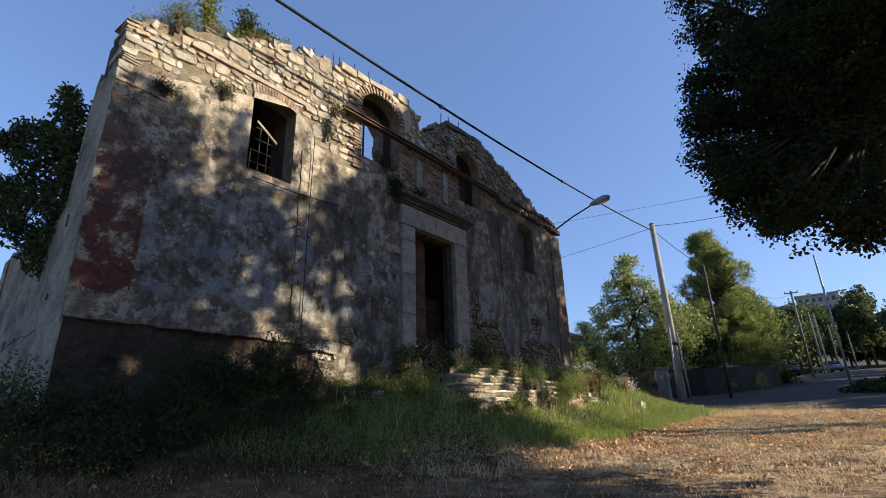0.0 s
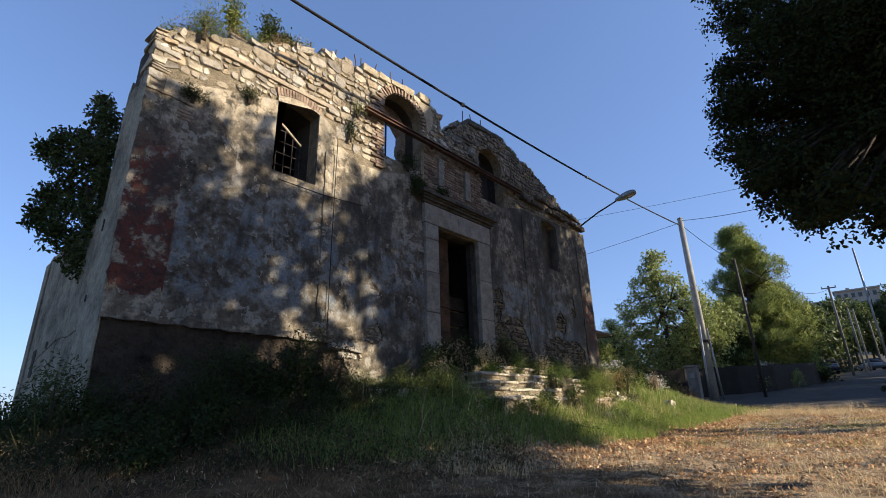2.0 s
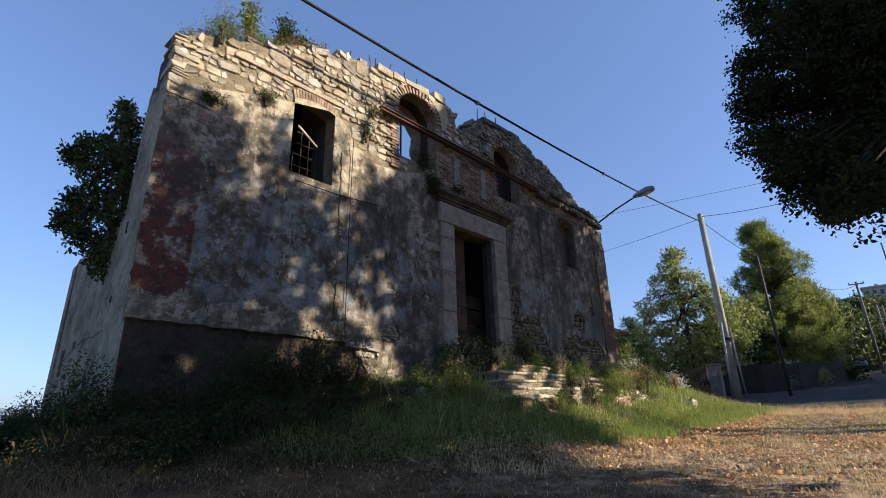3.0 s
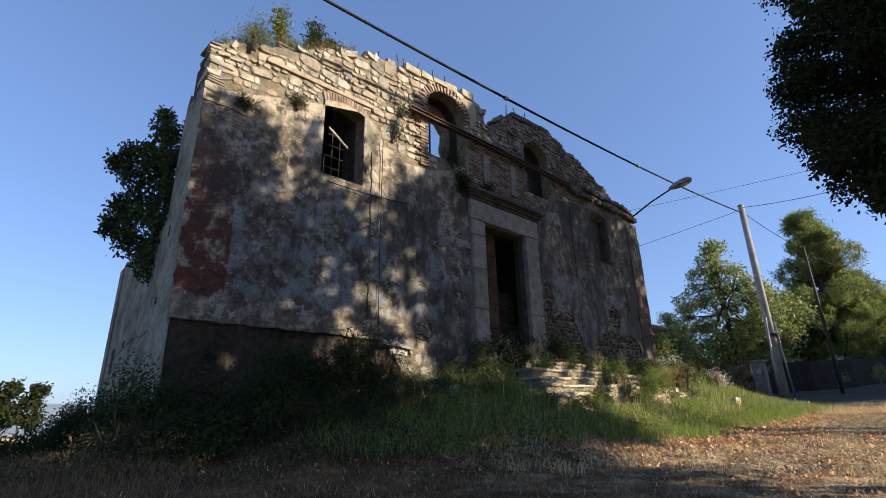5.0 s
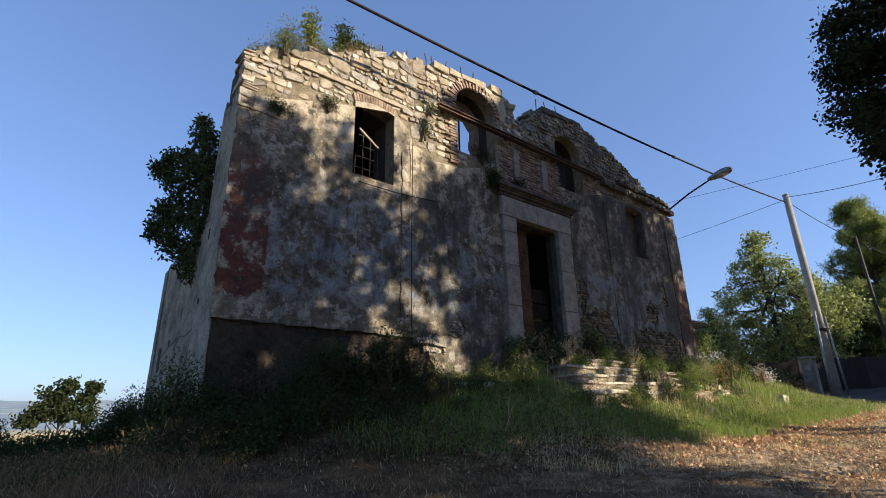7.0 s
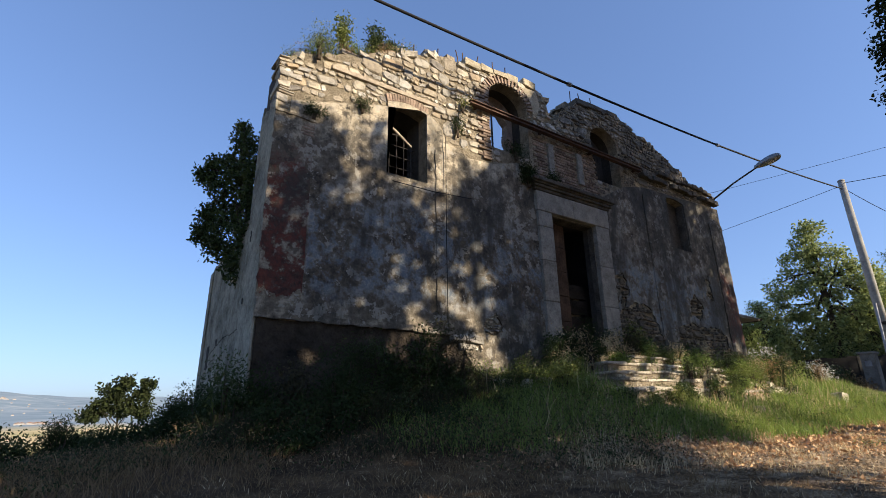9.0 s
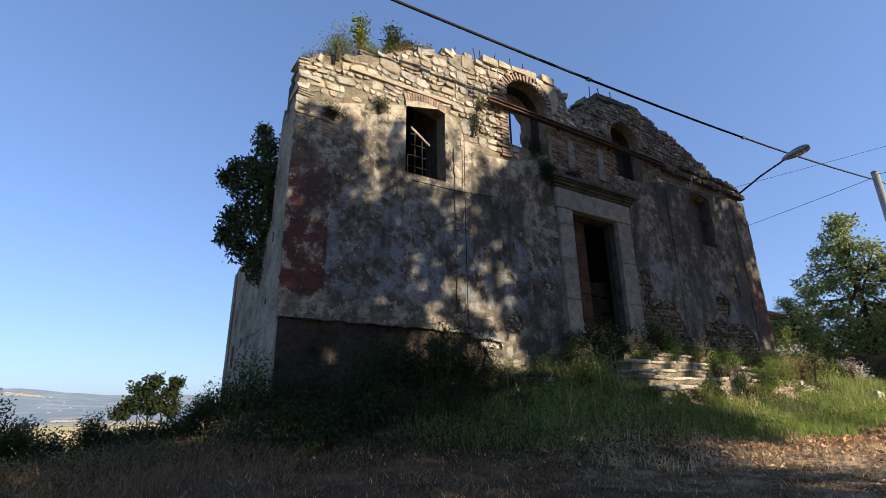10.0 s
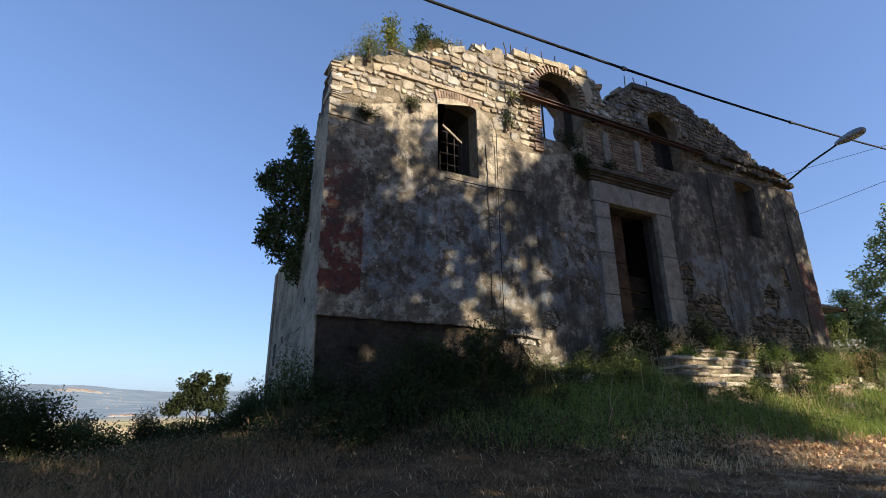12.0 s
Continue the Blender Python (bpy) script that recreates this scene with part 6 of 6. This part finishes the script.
for k, (m, words) in enumerate(((LEAF_BUSH, "low leafy weeds in the shade of the wall"), (DRYGRASS, "withered brown weeds in the shade of the wall"), (LEAF_DARK, "low dark weeds in the shade of the wall"))):
    v, f = leaf_cloud(np.column_stack([lw, lz])[k::3], 0.028, 54 + k, 0.5, 0.0, 0.35)
    stuff("shade_weeds", v, f, m, words, "weeds")
tr = np.random.default_rng(19)
tc = np.column_stack([tr.uniform(8.5, 15, 80), tr.uniform(0.2, 4.0, 80)])
tp = np.repeat(tc, 90, 0) + tr.normal(size=(80 * 90, 2)) * 0.2
stuff("grass_tufts", *blades(tp[::3], 0.06, 19, 0.004, 1.0), GRASS, "small green tufts in the dry ground", "grass")
sc = np.column_stack([tr.uniform(5.5, 17, 130), tr.uniform(-1, 4.6, 130)])
sc[worn(sc[:, 0], sc[:, 1])] += (-4.0, 2.2)
sp = np.repeat(sc, 60, 0) + tr.normal(size=(130 * 60, 2)) * 0.1
stuff("straw_tufts", *blades(sp, 0.085, 20, 0.0035, 1.0), STRAW, "bleached tufts of dry grass", "grass")
p = scatter(95000, 1.5, 19, -2.0, 5.2, lambda x, y, r: (np.hypot(x, y) > 5.0) & (r < np.clip((np.hypot(x, y) - 5) / 5, 0.1, 1) * (0.12 + 0.9 * clumpy(x, y, 1.9, 7) ** 2) * np.where(worn(x, y), 0.3, 1)), 6)
v, f = leaf_cloud(np.column_stack([p, ground_at(p[:, 0], p[:, 1]) + 0.03]), 0.032, 6, 0.6, narrow=0.7)
v[:, 2] = ground_at(v[:, 0], v[:, 1]) + 0.012 + np.abs(v[:, 2] - np.repeat(ground_at(p[:, 0], p[:, 1]) + 0.03, 6)) * 0.75
stuff("fallen_leaves", v, f, LITTER, "orange and brown leaves strewn over the ground", "leaves")
q = scatter(26000, 5.5, 16, 2.6, 4.7, lambda x, y, r: r < np.exp(-((y - grass_line(x) + 0.1) / 0.36) ** 2) * clumpy(x, y, 1.4, 3) * 1.2, 61)
v, f = leaf_cloud(np.column_stack([q, ground_at(q[:, 0], q[:, 1]) + 0.03]), 0.04, 62, 0.6, narrow=0.75)
v[:, 2] = np.maximum(v[:, 2], ground_at(v[:, 0], v[:, 1]) + 0.01)
ch = scatter(90000, 5.5, 19, -2.0, 4.6, lambda x, y, r: (np.hypot(x, y) > 6.6) & (y < grass_line(x) + 0.1) & (r < 0.18 + 0.8 * clumpy(x, y, 2.3, 15) ** 2), 66)
cv, cf = leaf_cloud(np.column_stack([ch, ground_at(ch[:, 0], ch[:, 1]) + 0.012]), 0.022, 67, 0.7, narrow=0.9)
cv[:, 2] = np.maximum(cv[:, 2], ground_at(cv[:, 0], cv[:, 1]) + 0.006)
stuff("ground_chips", cv, cf, CHIPS, "pale and dark chips of stone, bark and straw on the ground", "gravel")
lr = np.random.default_rng(63)
lc = np.column_stack([lr.uniform(5.0, 16, 50), lr.uniform(-1.5, 3.6, 50)])
lp = np.repeat(lc, 90, 0) + lr.normal(size=(50 * 90, 2)) * np.array((0.42, 0.16))
lv, lf = leaf_cloud(np.column_stack([lp, ground_at(lp[:, 0], lp[:, 1]) + 0.02]), 0.034, 64, 0.7, narrow=0.75)
lv[:, 2] = np.maximum(lv[:, 2], ground_at(lv[:, 0], lv[:, 1]) + 0.008)
stuff("leaf_patches", lv, lf, RUSSET, "patches of curled russet leaves on the dry ground", "leaves")
stuff("drifted_leaves", v, f, LITTER, "orange leaves drifted along the foot of the bank", "leaves")
wr = random.Random(17)
for k in range(64):
    u = wr.uniform(1.0, 14.4)
    y = wr.uniform(5.2, 6.3) if u < 6.6 or u > 11 else wr.uniform(4.5, 6.25)
    lift = max(0.0, 1.46 - 0.17 * max(0, (6.0 - y) / 0.26) - float(ground_at(u, y))) if 6.85 < u < 10.2 and y > 5.2 else 0.0
    if 6.6 < u < 10.4 and (y < 5.9 or u < 7.4):
        y, lift = wr.uniform(4.7, 5.05), 0.0
    r, h = wr.uniform(0.16, 0.42), wr.uniform(0.10, 0.34)
    if 6.4 < u < 11:
        r, h = r * 0.6, h * 0.5
    m = wr.choice((LEAF_BUSH, LEAF_DARK, LEAF_YELLOW, LEAF_BUSH, GRASS)) if u > 4 else wr.choice((LEAF_DARK, LEAF_BUSH))
    bush("weeds", (u, y, float(ground_at(u, y)) + lift - 0.02), (r, r * 0.8, h), int(1700 * r + 450), 0.03, m, "leafy weeds growing over the steps" if lift else "leafy weeds at the foot of the wall", 300 + k, 6, "weeds", 0.08, "weeds by the wall", wr.choice((0.35, 0.6, 0.7)))
for k in range(46):
    u = wr.uniform(1.2, 6.9)
    y = wr.uniform(5.7, 6.35)
    r, h = wr.uniform(0.2, 0.42), wr.uniform(0.12, 0.30)
    bush("weeds", (u, y, float(ground_at(u, y)) - 0.02), (r, r * 0.6, h), int(1500 * r + 400), 0.028, wr.choice((LEAF_DARK, LEAF_DARK, LEAF_BUSH, SHADE_GRASS)) if u < 5 else wr.choice((LEAF_BUSH, LEAF_YELLOW, GRASS)), "dark leafy weeds at the foot of the wall" if u < 5 else "sunny leafy weeds at the foot of the wall", 400 + k, 6, "weeds", 0.09, "weeds by the wall", wr.choice((0.3, 0.5, 0.7)))
for k, (u, y, r, h) in enumerate(((7.3, 6.3, 0.3, 0.34), (7.9, 6.28, 0.32, 0.28), (8.5, 6.3, 0.3, 0.4), (6.7, 6.2, 0.35, 0.35), (9.1, 6.2, 0.3, 0.3))):
    bush("weeds", (u, y, 1.42), (r, 0.14, h), 520, 0.045, LEAF_DARK if k % 2 else LEAF_BUSH, "dark leafy weeds choking the doorway", 460 + k, 6, "weeds", 0.09, "weeds by the wall", 0.45)
for k in range(30):
    u = wr.uniform(5.9, 9.6) if k < 20 else wr.uniform(9.6, 13.8)
    y = wr.uniform(5.95, 6.32)
    r, h = wr.uniform(0.14, 0.3), wr.uniform(0.3, 0.62) * (1 if k < 20 else 0.75)
    z = max(float(ground_at(u, y)), 1.36 if 7.0 < u < 10.4 else 0)
    bush("tall_weeds", (u, y, z - 0.02), (r, r * 0.7, h), int(560 + 900 * r), 0.05, wr.choice((LEAF_DARK, LEAF_BUSH, SHADE_GRASS, LEAF_DARK, STRAW) if u < 8.8 else (LEAF_BUSH, GRASS, LEAF_YELLOW, STRAW)), "tall tangled weeds before the church wall", 520 + k, 7, "weeds", 0.1, "weeds by the wall", wr.choice((0.16, 0.25, 0.4)))
for k in range(14):
    u, y = wr.uniform(11.0, 15.2), wr.uniform(4.9, 5.9)
    bush("tall_weeds", (u, y, float(ground_at(u, y)) - 0.02), (wr.uniform(0.1, 0.22), 0.14, wr.uniform(0.25, 0.5)), 520, 0.045, (LEAF_YELLOW, DRYGRASS, STRAW, GRASS, LEAF_YELLOW, RUSSET, LEAF_BUSH)[k % 7], "tall sunlit weeds going yellow on the bank", 560 + k, 7, "weeds", 0.1, "weeds by the wall", (0.16, 0.3, 0.22)[k % 3])
sg = scatter(3800, 6.75, 13.2, 4.75, 6.35, lambda x, y, r: r < clumpy(x, y, 2.6, 5) ** 1.4 * 1.1, 23)
tread = 1.50 - 0.165 * np.ceil(np.clip((6.02 - sg[:, 1]) / 0.29, 0, 4.99)) - 0.02 * np.clip(sg[:, 0] - 9.0, 0, 9)
lift = np.repeat(np.maximum(tread - ground_at(sg[:, 0], sg[:, 1]), 0), 6)
for nm, sl, hgt, mt, words in (("step_grass", slice(0, None, 3), 0.12, GRASS, "green grass growing between the step stones"),):
    v, f = blades(sg[sl], hgt, 24, 0.005, 0.7)
    v[:, 2] += lift.reshape(-1, 6)[sl].ravel()
    stuff(nm, v, f, mt, words, "grass")
for k in range(22):
    u, s = wr.uniform(8.6, 13.2), wr.randrange(5)
    y = 5.9 - 0.29 * s + wr.uniform(-0.05, 0.08)
    z = max(1.5 - 0.165 * s - 0.02 * max(0, u - 9), float(ground_at(u, y)))
    r = wr.uniform(0.12, 0.26)
    bush("weeds", (u, y, z - 0.03), (r, r * 0.6, wr.uniform(0.1, 0.3)), int(1500 * r + 200), 0.03, wr.choice((GRASS, LEAF_YELLOW, LEAF_BUSH, STRAW, GRASS)), "sunny weeds growing over the steps", 600 + k, 6, "weeds", 0.07, "weeds by the wall", wr.choice((0.2, 0.4)))
bw = scatter(7000, 0.9, 4.6, 5.5, 6.42, lambda x, y, r: (r < 0.25 + 0.75 * clumpy(x, y, 1.9, 12)) & ~((x > 1.3) & (y > 6.38)), 91)
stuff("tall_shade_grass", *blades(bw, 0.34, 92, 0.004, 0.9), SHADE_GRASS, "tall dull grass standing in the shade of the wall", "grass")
for k in range(26):
    u = wr.uniform(1.05, 4.3)
    y = wr.uniform(5.7, 6.3)
    r, h = wr.uniform(0.16, 0.34), wr.uniform(0.3, 0.74)
    bush("tall_weeds", (u, y, float(ground_at(u, y)) - 0.02), (r, r * 0.8, h), int(700 + 1300 * r), 0.045, wr.choice((LEAF_DARK, LEAF_BUSH, SHADE_GRASS, LEAF_DARK)), "tall dark weeds standing in the shade of the wall", 700 + k, 7, "weeds", 0.1, "weeds by the wall", wr.choice((0.2, 0.3, 0.45)))
sw = scatter(14000, -3.6, 1.2, 3.6, 6.6, lambda x, y, r: (np.hypot(x, y) > 4.3 + 0.25 * np.sin(x * 2.7)) & (r < 0.15 + 0.85 * clumpy(x, y, 2.1, 9)), 97)
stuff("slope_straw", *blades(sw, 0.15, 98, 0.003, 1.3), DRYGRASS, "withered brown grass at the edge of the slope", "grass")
pw = np.repeat(np.array(((4.59, 3.54), (4.81, 3.55), (4.85, 3.46), (4.67, 3.2), (4.3, 3.58), (5.66, 3.07), (4.23, 3.67), (5.2, 3.3))), 26, 0) + np.random.default_rng(99).normal(size=(208, 2)) * 0.07
stuff("pale_weeds", *blades(pw, 0.15, 100, 0.004, 0.6), STRAW, "pale dry weeds standing on the shaded ground", "weeds")
dt = np.random.default_rng(95)
da, dd = np.radians(dt.uniform(-14, 40, 46)), dt.uniform(3.9, 5.6, 46)
dc = np.repeat(np.column_stack([dd * np.sin(da), dd * np.cos(da)]), 40, 0) + dt.normal(size=(46 * 40, 2)) * 0.1
stuff("bleached_tufts", *blades(dc, 0.06, 96, 0.0025, 1.2), DRYGRASS, "withered grass tufts on the shaded ground", "grass")
nt = np.random.default_rng(81)
na, nd = np.radians(nt.uniform(28, 62, 16)), nt.uniform(4.4, 6.6, 16)
nc = np.repeat(np.column_stack([nd * np.sin(na), nd * np.cos(na)]), 45, 0) + nt.normal(size=(720, 2)) * 0.07
stuff("withered_tufts", *blades(nc, 0.09, 82, 0.003, 0.9), DRYGRASS, "small withered tufts standing on the shaded ground", "grass")
wp = scatter(44000, 4.2, 17.5, 3.7, 6.4, lambda x, y, r: bankside(x, y, r * 1.6) & (r < clumpy(x, y, 2.2, 9) * 1.1), 41)
wz = ground_at(wp[:, 0], wp[:, 1]) + np.random.default_rng(42).uniform(0.02, 0.2, len(wp))
for k, (m, words) in enumerate(((LEAF_BUSH, "small dark weeds among the bank grass"), (LEAF_YELLOW, "small sunny weeds among the bank grass"))):
    v, f = leaf_cloud(np.column_stack([wp, wz])[k::2], 0.033, 43 + k, 0.5, 0.0, 0.4)
    stuff("bank_weeds", v, f, m, words, "weeds")
top_u = np.random.default_rng(71).uniform(1.5, 6.6, 900)
tv, tf = blades(np.column_stack([top_u, np.random.default_rng(72).uniform(YF + 0.05, YF + 0.5, 900)]), 0.17, 73, 0.003, 0.8)
tv[:, 2] += np.repeat(np.interp(top_u, [q[0] for q in TOP[::-1]], [q[1] for q in TOP[::-1]]) - ground_at(top_u, np.full(900, YF + 0.3)), 6)
stuff("crest_grass", tv, tf, DRYGRASS, "dry grass growing along the broken gable", "grass")
spikes = np.random.default_rng(74).normal(size=(60, 2)) * 0.09 + np.array((1.12, 6.25))
stuff("spiky_plant", *blades(spikes, 0.5, 75, 0.01, 0.9), LEAF_DARK, "dark spiky-leaved plant against the corner of the side wall", "plant")
stuff("verge_grass", *blades(scatter(5000, 15.5, 18.0, 0.2, 6.5, lambda x, y, r: (r < clumpy(x, y, 1.6, 8) * 0.8) & (y > (x - 15.5) * 0.2), 76), 0.24, 77, 0.004, 0.9), STRAW, "tall dry grass along the edge of the road", "grass")
stems = scatter(1100, 4.5, 15.4, 4.4, 6.3, lambda x, y, r: (r < clumpy(x, y, 1.2, 3) + 0.1) & ~((x > 6.9) & (x < 11.6)), 7)
stuff("dry_stalks", *blades(stems, 0.5, 7, 0.003, 0.6), STRAW, "thin dry weed stalks before the wall", "weeds")

# ---- stones and bricks of the walls ----
def inside(u, z, ring):
    hit = False
    for (ax, az), (bx, bz) in zip(ring, ring[1:] + ring[:1]):
        if (az > z) != (bz > z) and u < (bx - ax) * (z - az) / (bz - az) + ax:
            hit = not hit
    return hit


def bare_here(u, z):
    top = float(np.interp(u, [p[0] for p in TOP[::-1]], [p[1] for p in TOP[::-1]]))
    if z > top + 0.03 or u < 1.37 or u > 14.4 or (u > 14.2 and z > 5.6):
        return False
    if any(inside(u, z, h) for h in (WIN_L, WIN_R, NICHE_L, NICHE_R, DOOR)):
        return False
    if 6.72 < u < 8.75 and z < 6.25:
        return False
    return z > edge_z(u) + 0.04 or any(inside(u, z, b) for b in bare) or (8.95 < u < 14.1 and z < 3.2 and z > 0.9 and not inside(u, z, coat_low + upper))


def stone_block(poly, out, r):
    """A stone with a chipped, slightly leaning face."""
    n = len(poly)
    cx, cz = sum(p[0] for p in poly) / n, sum(p[1] for p in poly) / n
    tx, tz = r.uniform(-0.12, 0.12), r.uniform(-0.15, 0.15)
    v = [(x, 0.06, z) for x, z in poly] + [(x, -out * 0.55, z) for x, z in poly]
    v += [(cx + (x - cx) * 0.88, -out + (x - cx) * tx + (z - cz) * tz + r.uniform(-0.006, 0.006), cz + (z - cz) * 0.86) for x, z in poly]
    f = [(n + k, n + (k + 1) % n, (k + 1) % n, k) for k in range(n)] + [(2 * n + k, 2 * n + (k + 1) % n, n + (k + 1) % n, n + k) for k in range(n)] + [tuple(range(2 * n, 3 * n))]
    return v, f


def courses(u0, u1, z0, z1, keep, seed, low=0.07, high=0.17):
    """Coursed rubble: squarish stones in uneven rows, some two rows high, with knocked-off corners."""
    r = random.Random(seed)
    out, taken, z = [], [], z0
    bend = lambda u, w: w + 0.1 * noise.noise(Vector((u * 0.6, w * 0.5, seed))) + 0.05 * noise.noise(Vector((u * 2.1, w * 1.8, seed + 5)))
    while z < z1:
        h = low + (high - low) * r.random() ** 1.3
        u = u0 - r.uniform(0, 0.3)
        while u < u1:
            tall = h * (r.uniform(1.4, 2.1) if r.random() < 0.13 else r.uniform(0.88, 1.0))
            w = min(0.46, max(0.08, tall * r.uniform(0.75, 2.2)))
            over = [t for t in taken if t[0] < u + w and t[1] > u + 0.01 and t[2] > z + 0.02]
            if over:
                start = min(t[0] for t in over)
                if start - u < 0.07:
                    u = max(t[1] for t in over)
                    continue
                w, tall = start - u, min(tall, h)
            if tall > h:
                taken.append((u, u + w, z + tall))
            g = r.uniform(0.005, 0.014)
            a, b, c, d = u + g, u + w - g, z + g, z + tall - g
            q = [r.uniform(0.1, 0.42) * min(w, tall) for _ in range(4)]
            pts = [(a + q[0], c), (b - q[1], c), (b, c + q[1] * 0.8), (b, d - q[2] * 0.8), (b - q[2], d), (a + q[3], d), (a, d - q[3] * 0.8), (a, c + q[0] * 0.8)]
            cu, cz = u + w / 2, bend(u + w / 2, z + tall / 2)
            poly = [(p + r.uniform(-0.013, 0.013) - cu, bend(p, s) + r.uniform(-0.013, 0.013) - cz) for p, s in pts]
            for _ in range(3):
                if keep(cu, cz) and not all(keep(cu + p, cz + s) for p, s in poly):
                    poly = [(p * 0.75, s * 0.8) for p, s in poly]
            if keep(cu, cz) and all(keep(cu + p * 0.9, cz + s * 0.9) for p, s in poly):
                out.append((cu, cz, poly))
            u += w
        taken = [t for t in taken if t[2] > z + h]
        z += h
    return out


sr = random.Random(11)
joined_v, joined_f, singles = [], [], 0
# low stones right of x 6 go into the darker, shade-coloured copy
shaded_v, shaded_f = [], []
fields = courses(1.4, 7.6, 4.9, 8.0, bare_here, 3, 0.07, 0.2) + courses(7.6, 14.4, 0.9, 8.1, bare_here, 4, 0.06, 0.15) + courses(5.1, 5.8, 1.7, 2.4, bare_here, 5, 0.04, 0.09) + courses(4.2, 5.3, 1.25, 1.84, lambda u, z: 4.72 + 0.1 * math.sin(z * 9) < u < 5.2 and 1.52 < z < 1.82, 6, 0.04, 0.085)
for u, z, poly in fields:
    proud = sr.uniform(0.008, 0.022) if z < edge_z(u) + 0.4 else sr.uniform(0.012, 0.036) + 0.03 * (sr.random() < 0.12)
    v, f = stone_block(poly, proud if z > 4 else sr.uniform(0.02, 0.08), sr)
    if singles < 300 and u < 7.6 and z > 4.9:
        ob = new("stone", as_mesh("stone", v, f, STONE))
        ob.parent, ob.location = facade, (u, YF, z)
        singles += 1
    else:
        vs, fs = (shaded_v, shaded_f) if z < 4 and u > 6 else (joined_v, joined_f)
        at = len(vs)
        vs += [(a + u, b + YF, c + z) for a, b, c in v]
        fs += [tuple(i + at for i in q) for q in f]
# loose stones along the broken top
for k in range(330):
    u = sr.uniform(1.5, 14.0)
    if 4.9 < u < 7.0 or 8.35 < u < 10.05:
        continue
    zt = float(np.interp(u, [p[0] for p in TOP[::-1]], [p[1] for p in TOP[::-1]]))
    w, h, dp = sr.uniform(0.12, 0.34), sr.uniform(0.06, 0.15), sr.uniform(0.15, 0.3)
    y = YF + sr.uniform(0.02, 0.5)
    bm = box(-w / 2, w / 2, -dp / 2, dp / 2, -h / 2, h / 2)
    m = Matrix.Translation((u, y + dp / 4, zt + sr.uniform(-0.06, 0.05))) @ pose(0, 0, 0, sr.uniform(-9, 9), sr.uniform(-14, 14), sr.uniform(-30, 30))
    at = len(joined_v)
    bm.verts.ensure_lookup_table()
    bm.verts.index_update()
    joined_v += [tuple(m @ (v.co + Vector((sr.uniform(-0.02, 0.02), sr.uniform(-0.02, 0.02), sr.uniform(-0.02, 0.02))))) for v in bm.verts]
    joined_f += [tuple(v.index + at for v in f.verts) for f in bm.faces]
    bm.free()
rest = part("stonework", as_mesh("stonework", joined_v, joined_f, STONE), STONE, facade)
rest["kind"] = "stuff"
part("stonework", as_mesh("stonework", shaded_v, shaded_f, SHADED_STONE), SHADED_STONE, facade, "stones bared below the plaster, shade put into their colour")["kind"] = "stuff"

# brickwork: the panel over the door, the jamb of the left niche, the window heads
bv, bf = [], []


def lay(u0, z0, w, h, out=0.02, tilt=0.0):
    c, s = math.cos(tilt), math.sin(tilt)
    at = len(bv)
    for y, q in ((YF + 0.05, 1.0), (YF - out, 1.0), (YF - out - 0.006, 0.86)):
        for a, b in ((-1, -1), (1, -1), (1, 1), (-1, 1)):
            x, zz = a * w / 2 * q, b * h / 2 * (q if q == 1 else 0.8)
            bv.append((u0 + x * c - zz * s, y, z0 + x * s + zz * c))
    for k in range(4):
        j = (k + 1) % 4
        bf.extend([(at + k, at + 4 + k, at + 4 + j, at + j), (at + 4 + k, at + 8 + k, at + 8 + j, at + 4 + j)])
    bf.append((at + 11, at + 10, at + 9, at + 8))


for j in range(16):
    for k in range(9):
        u, zz = 6.78 + (k + 0.5 * (j % 2)) * 0.235, 5.24 + j * 0.068
        if u < 8.72 and not (7.05 < u < 7.3) and not (8.0 < u < 8.26) and sr.random() > 0.05:
            lay(u + 0.11, zz, 0.225, 0.056, sr.uniform(0.0, 0.02))
for j in range(24):
    for k in range(1 + j % 2):
        lay(5.47 - 0.12 * k + sr.uniform(-0.01, 0.01), 5.3 + j * 0.066, 0.2, 0.056, sr.uniform(0.02, 0.06))
part("brickwork", as_mesh("brickwork", bv, bf, BRICK), BRICK, church, "weathered brick infill")["kind"] = "stuff"
for c0, w0, zs, rise, count, size in ((3.65, 0.86, 5.77, 0.09, 16, 0.15), (6.13, 1.1, 6.82, 0.46, 20, 0.2)):
    for k in range(count):
        a = math.pi * (k + 0.5) / count
        x, zz = c0 + (w0 / 2 + size * 0.5) * math.cos(a), zs + (rise + size * 0.52) * math.sin(a)
        if rise < 0.2:
            x, zz = c0 - w0 / 2 + w0 * (k + 0.5) / count, zs + rise * math.sin(math.pi * (k + 0.5) / count) + size * 0.52
            tilt = math.pi / 2 - (k + 0.5 - count / 2) / count * 0.5
        else:
            tilt = math.atan2(math.sin(a) / rise, math.cos(a) / (w0 / 2))
        bv, bf = [], []
        lay(0, 0, size, 0.052, 0.03)
        ob = new("brick", as_mesh("brick", bv, bf, BRICK))
        ob.parent, ob.matrix_local = facade, Matrix.Translation((x, 0, zz)) @ pose(0, 0, 0, 0, -math.degrees(tilt), 0)
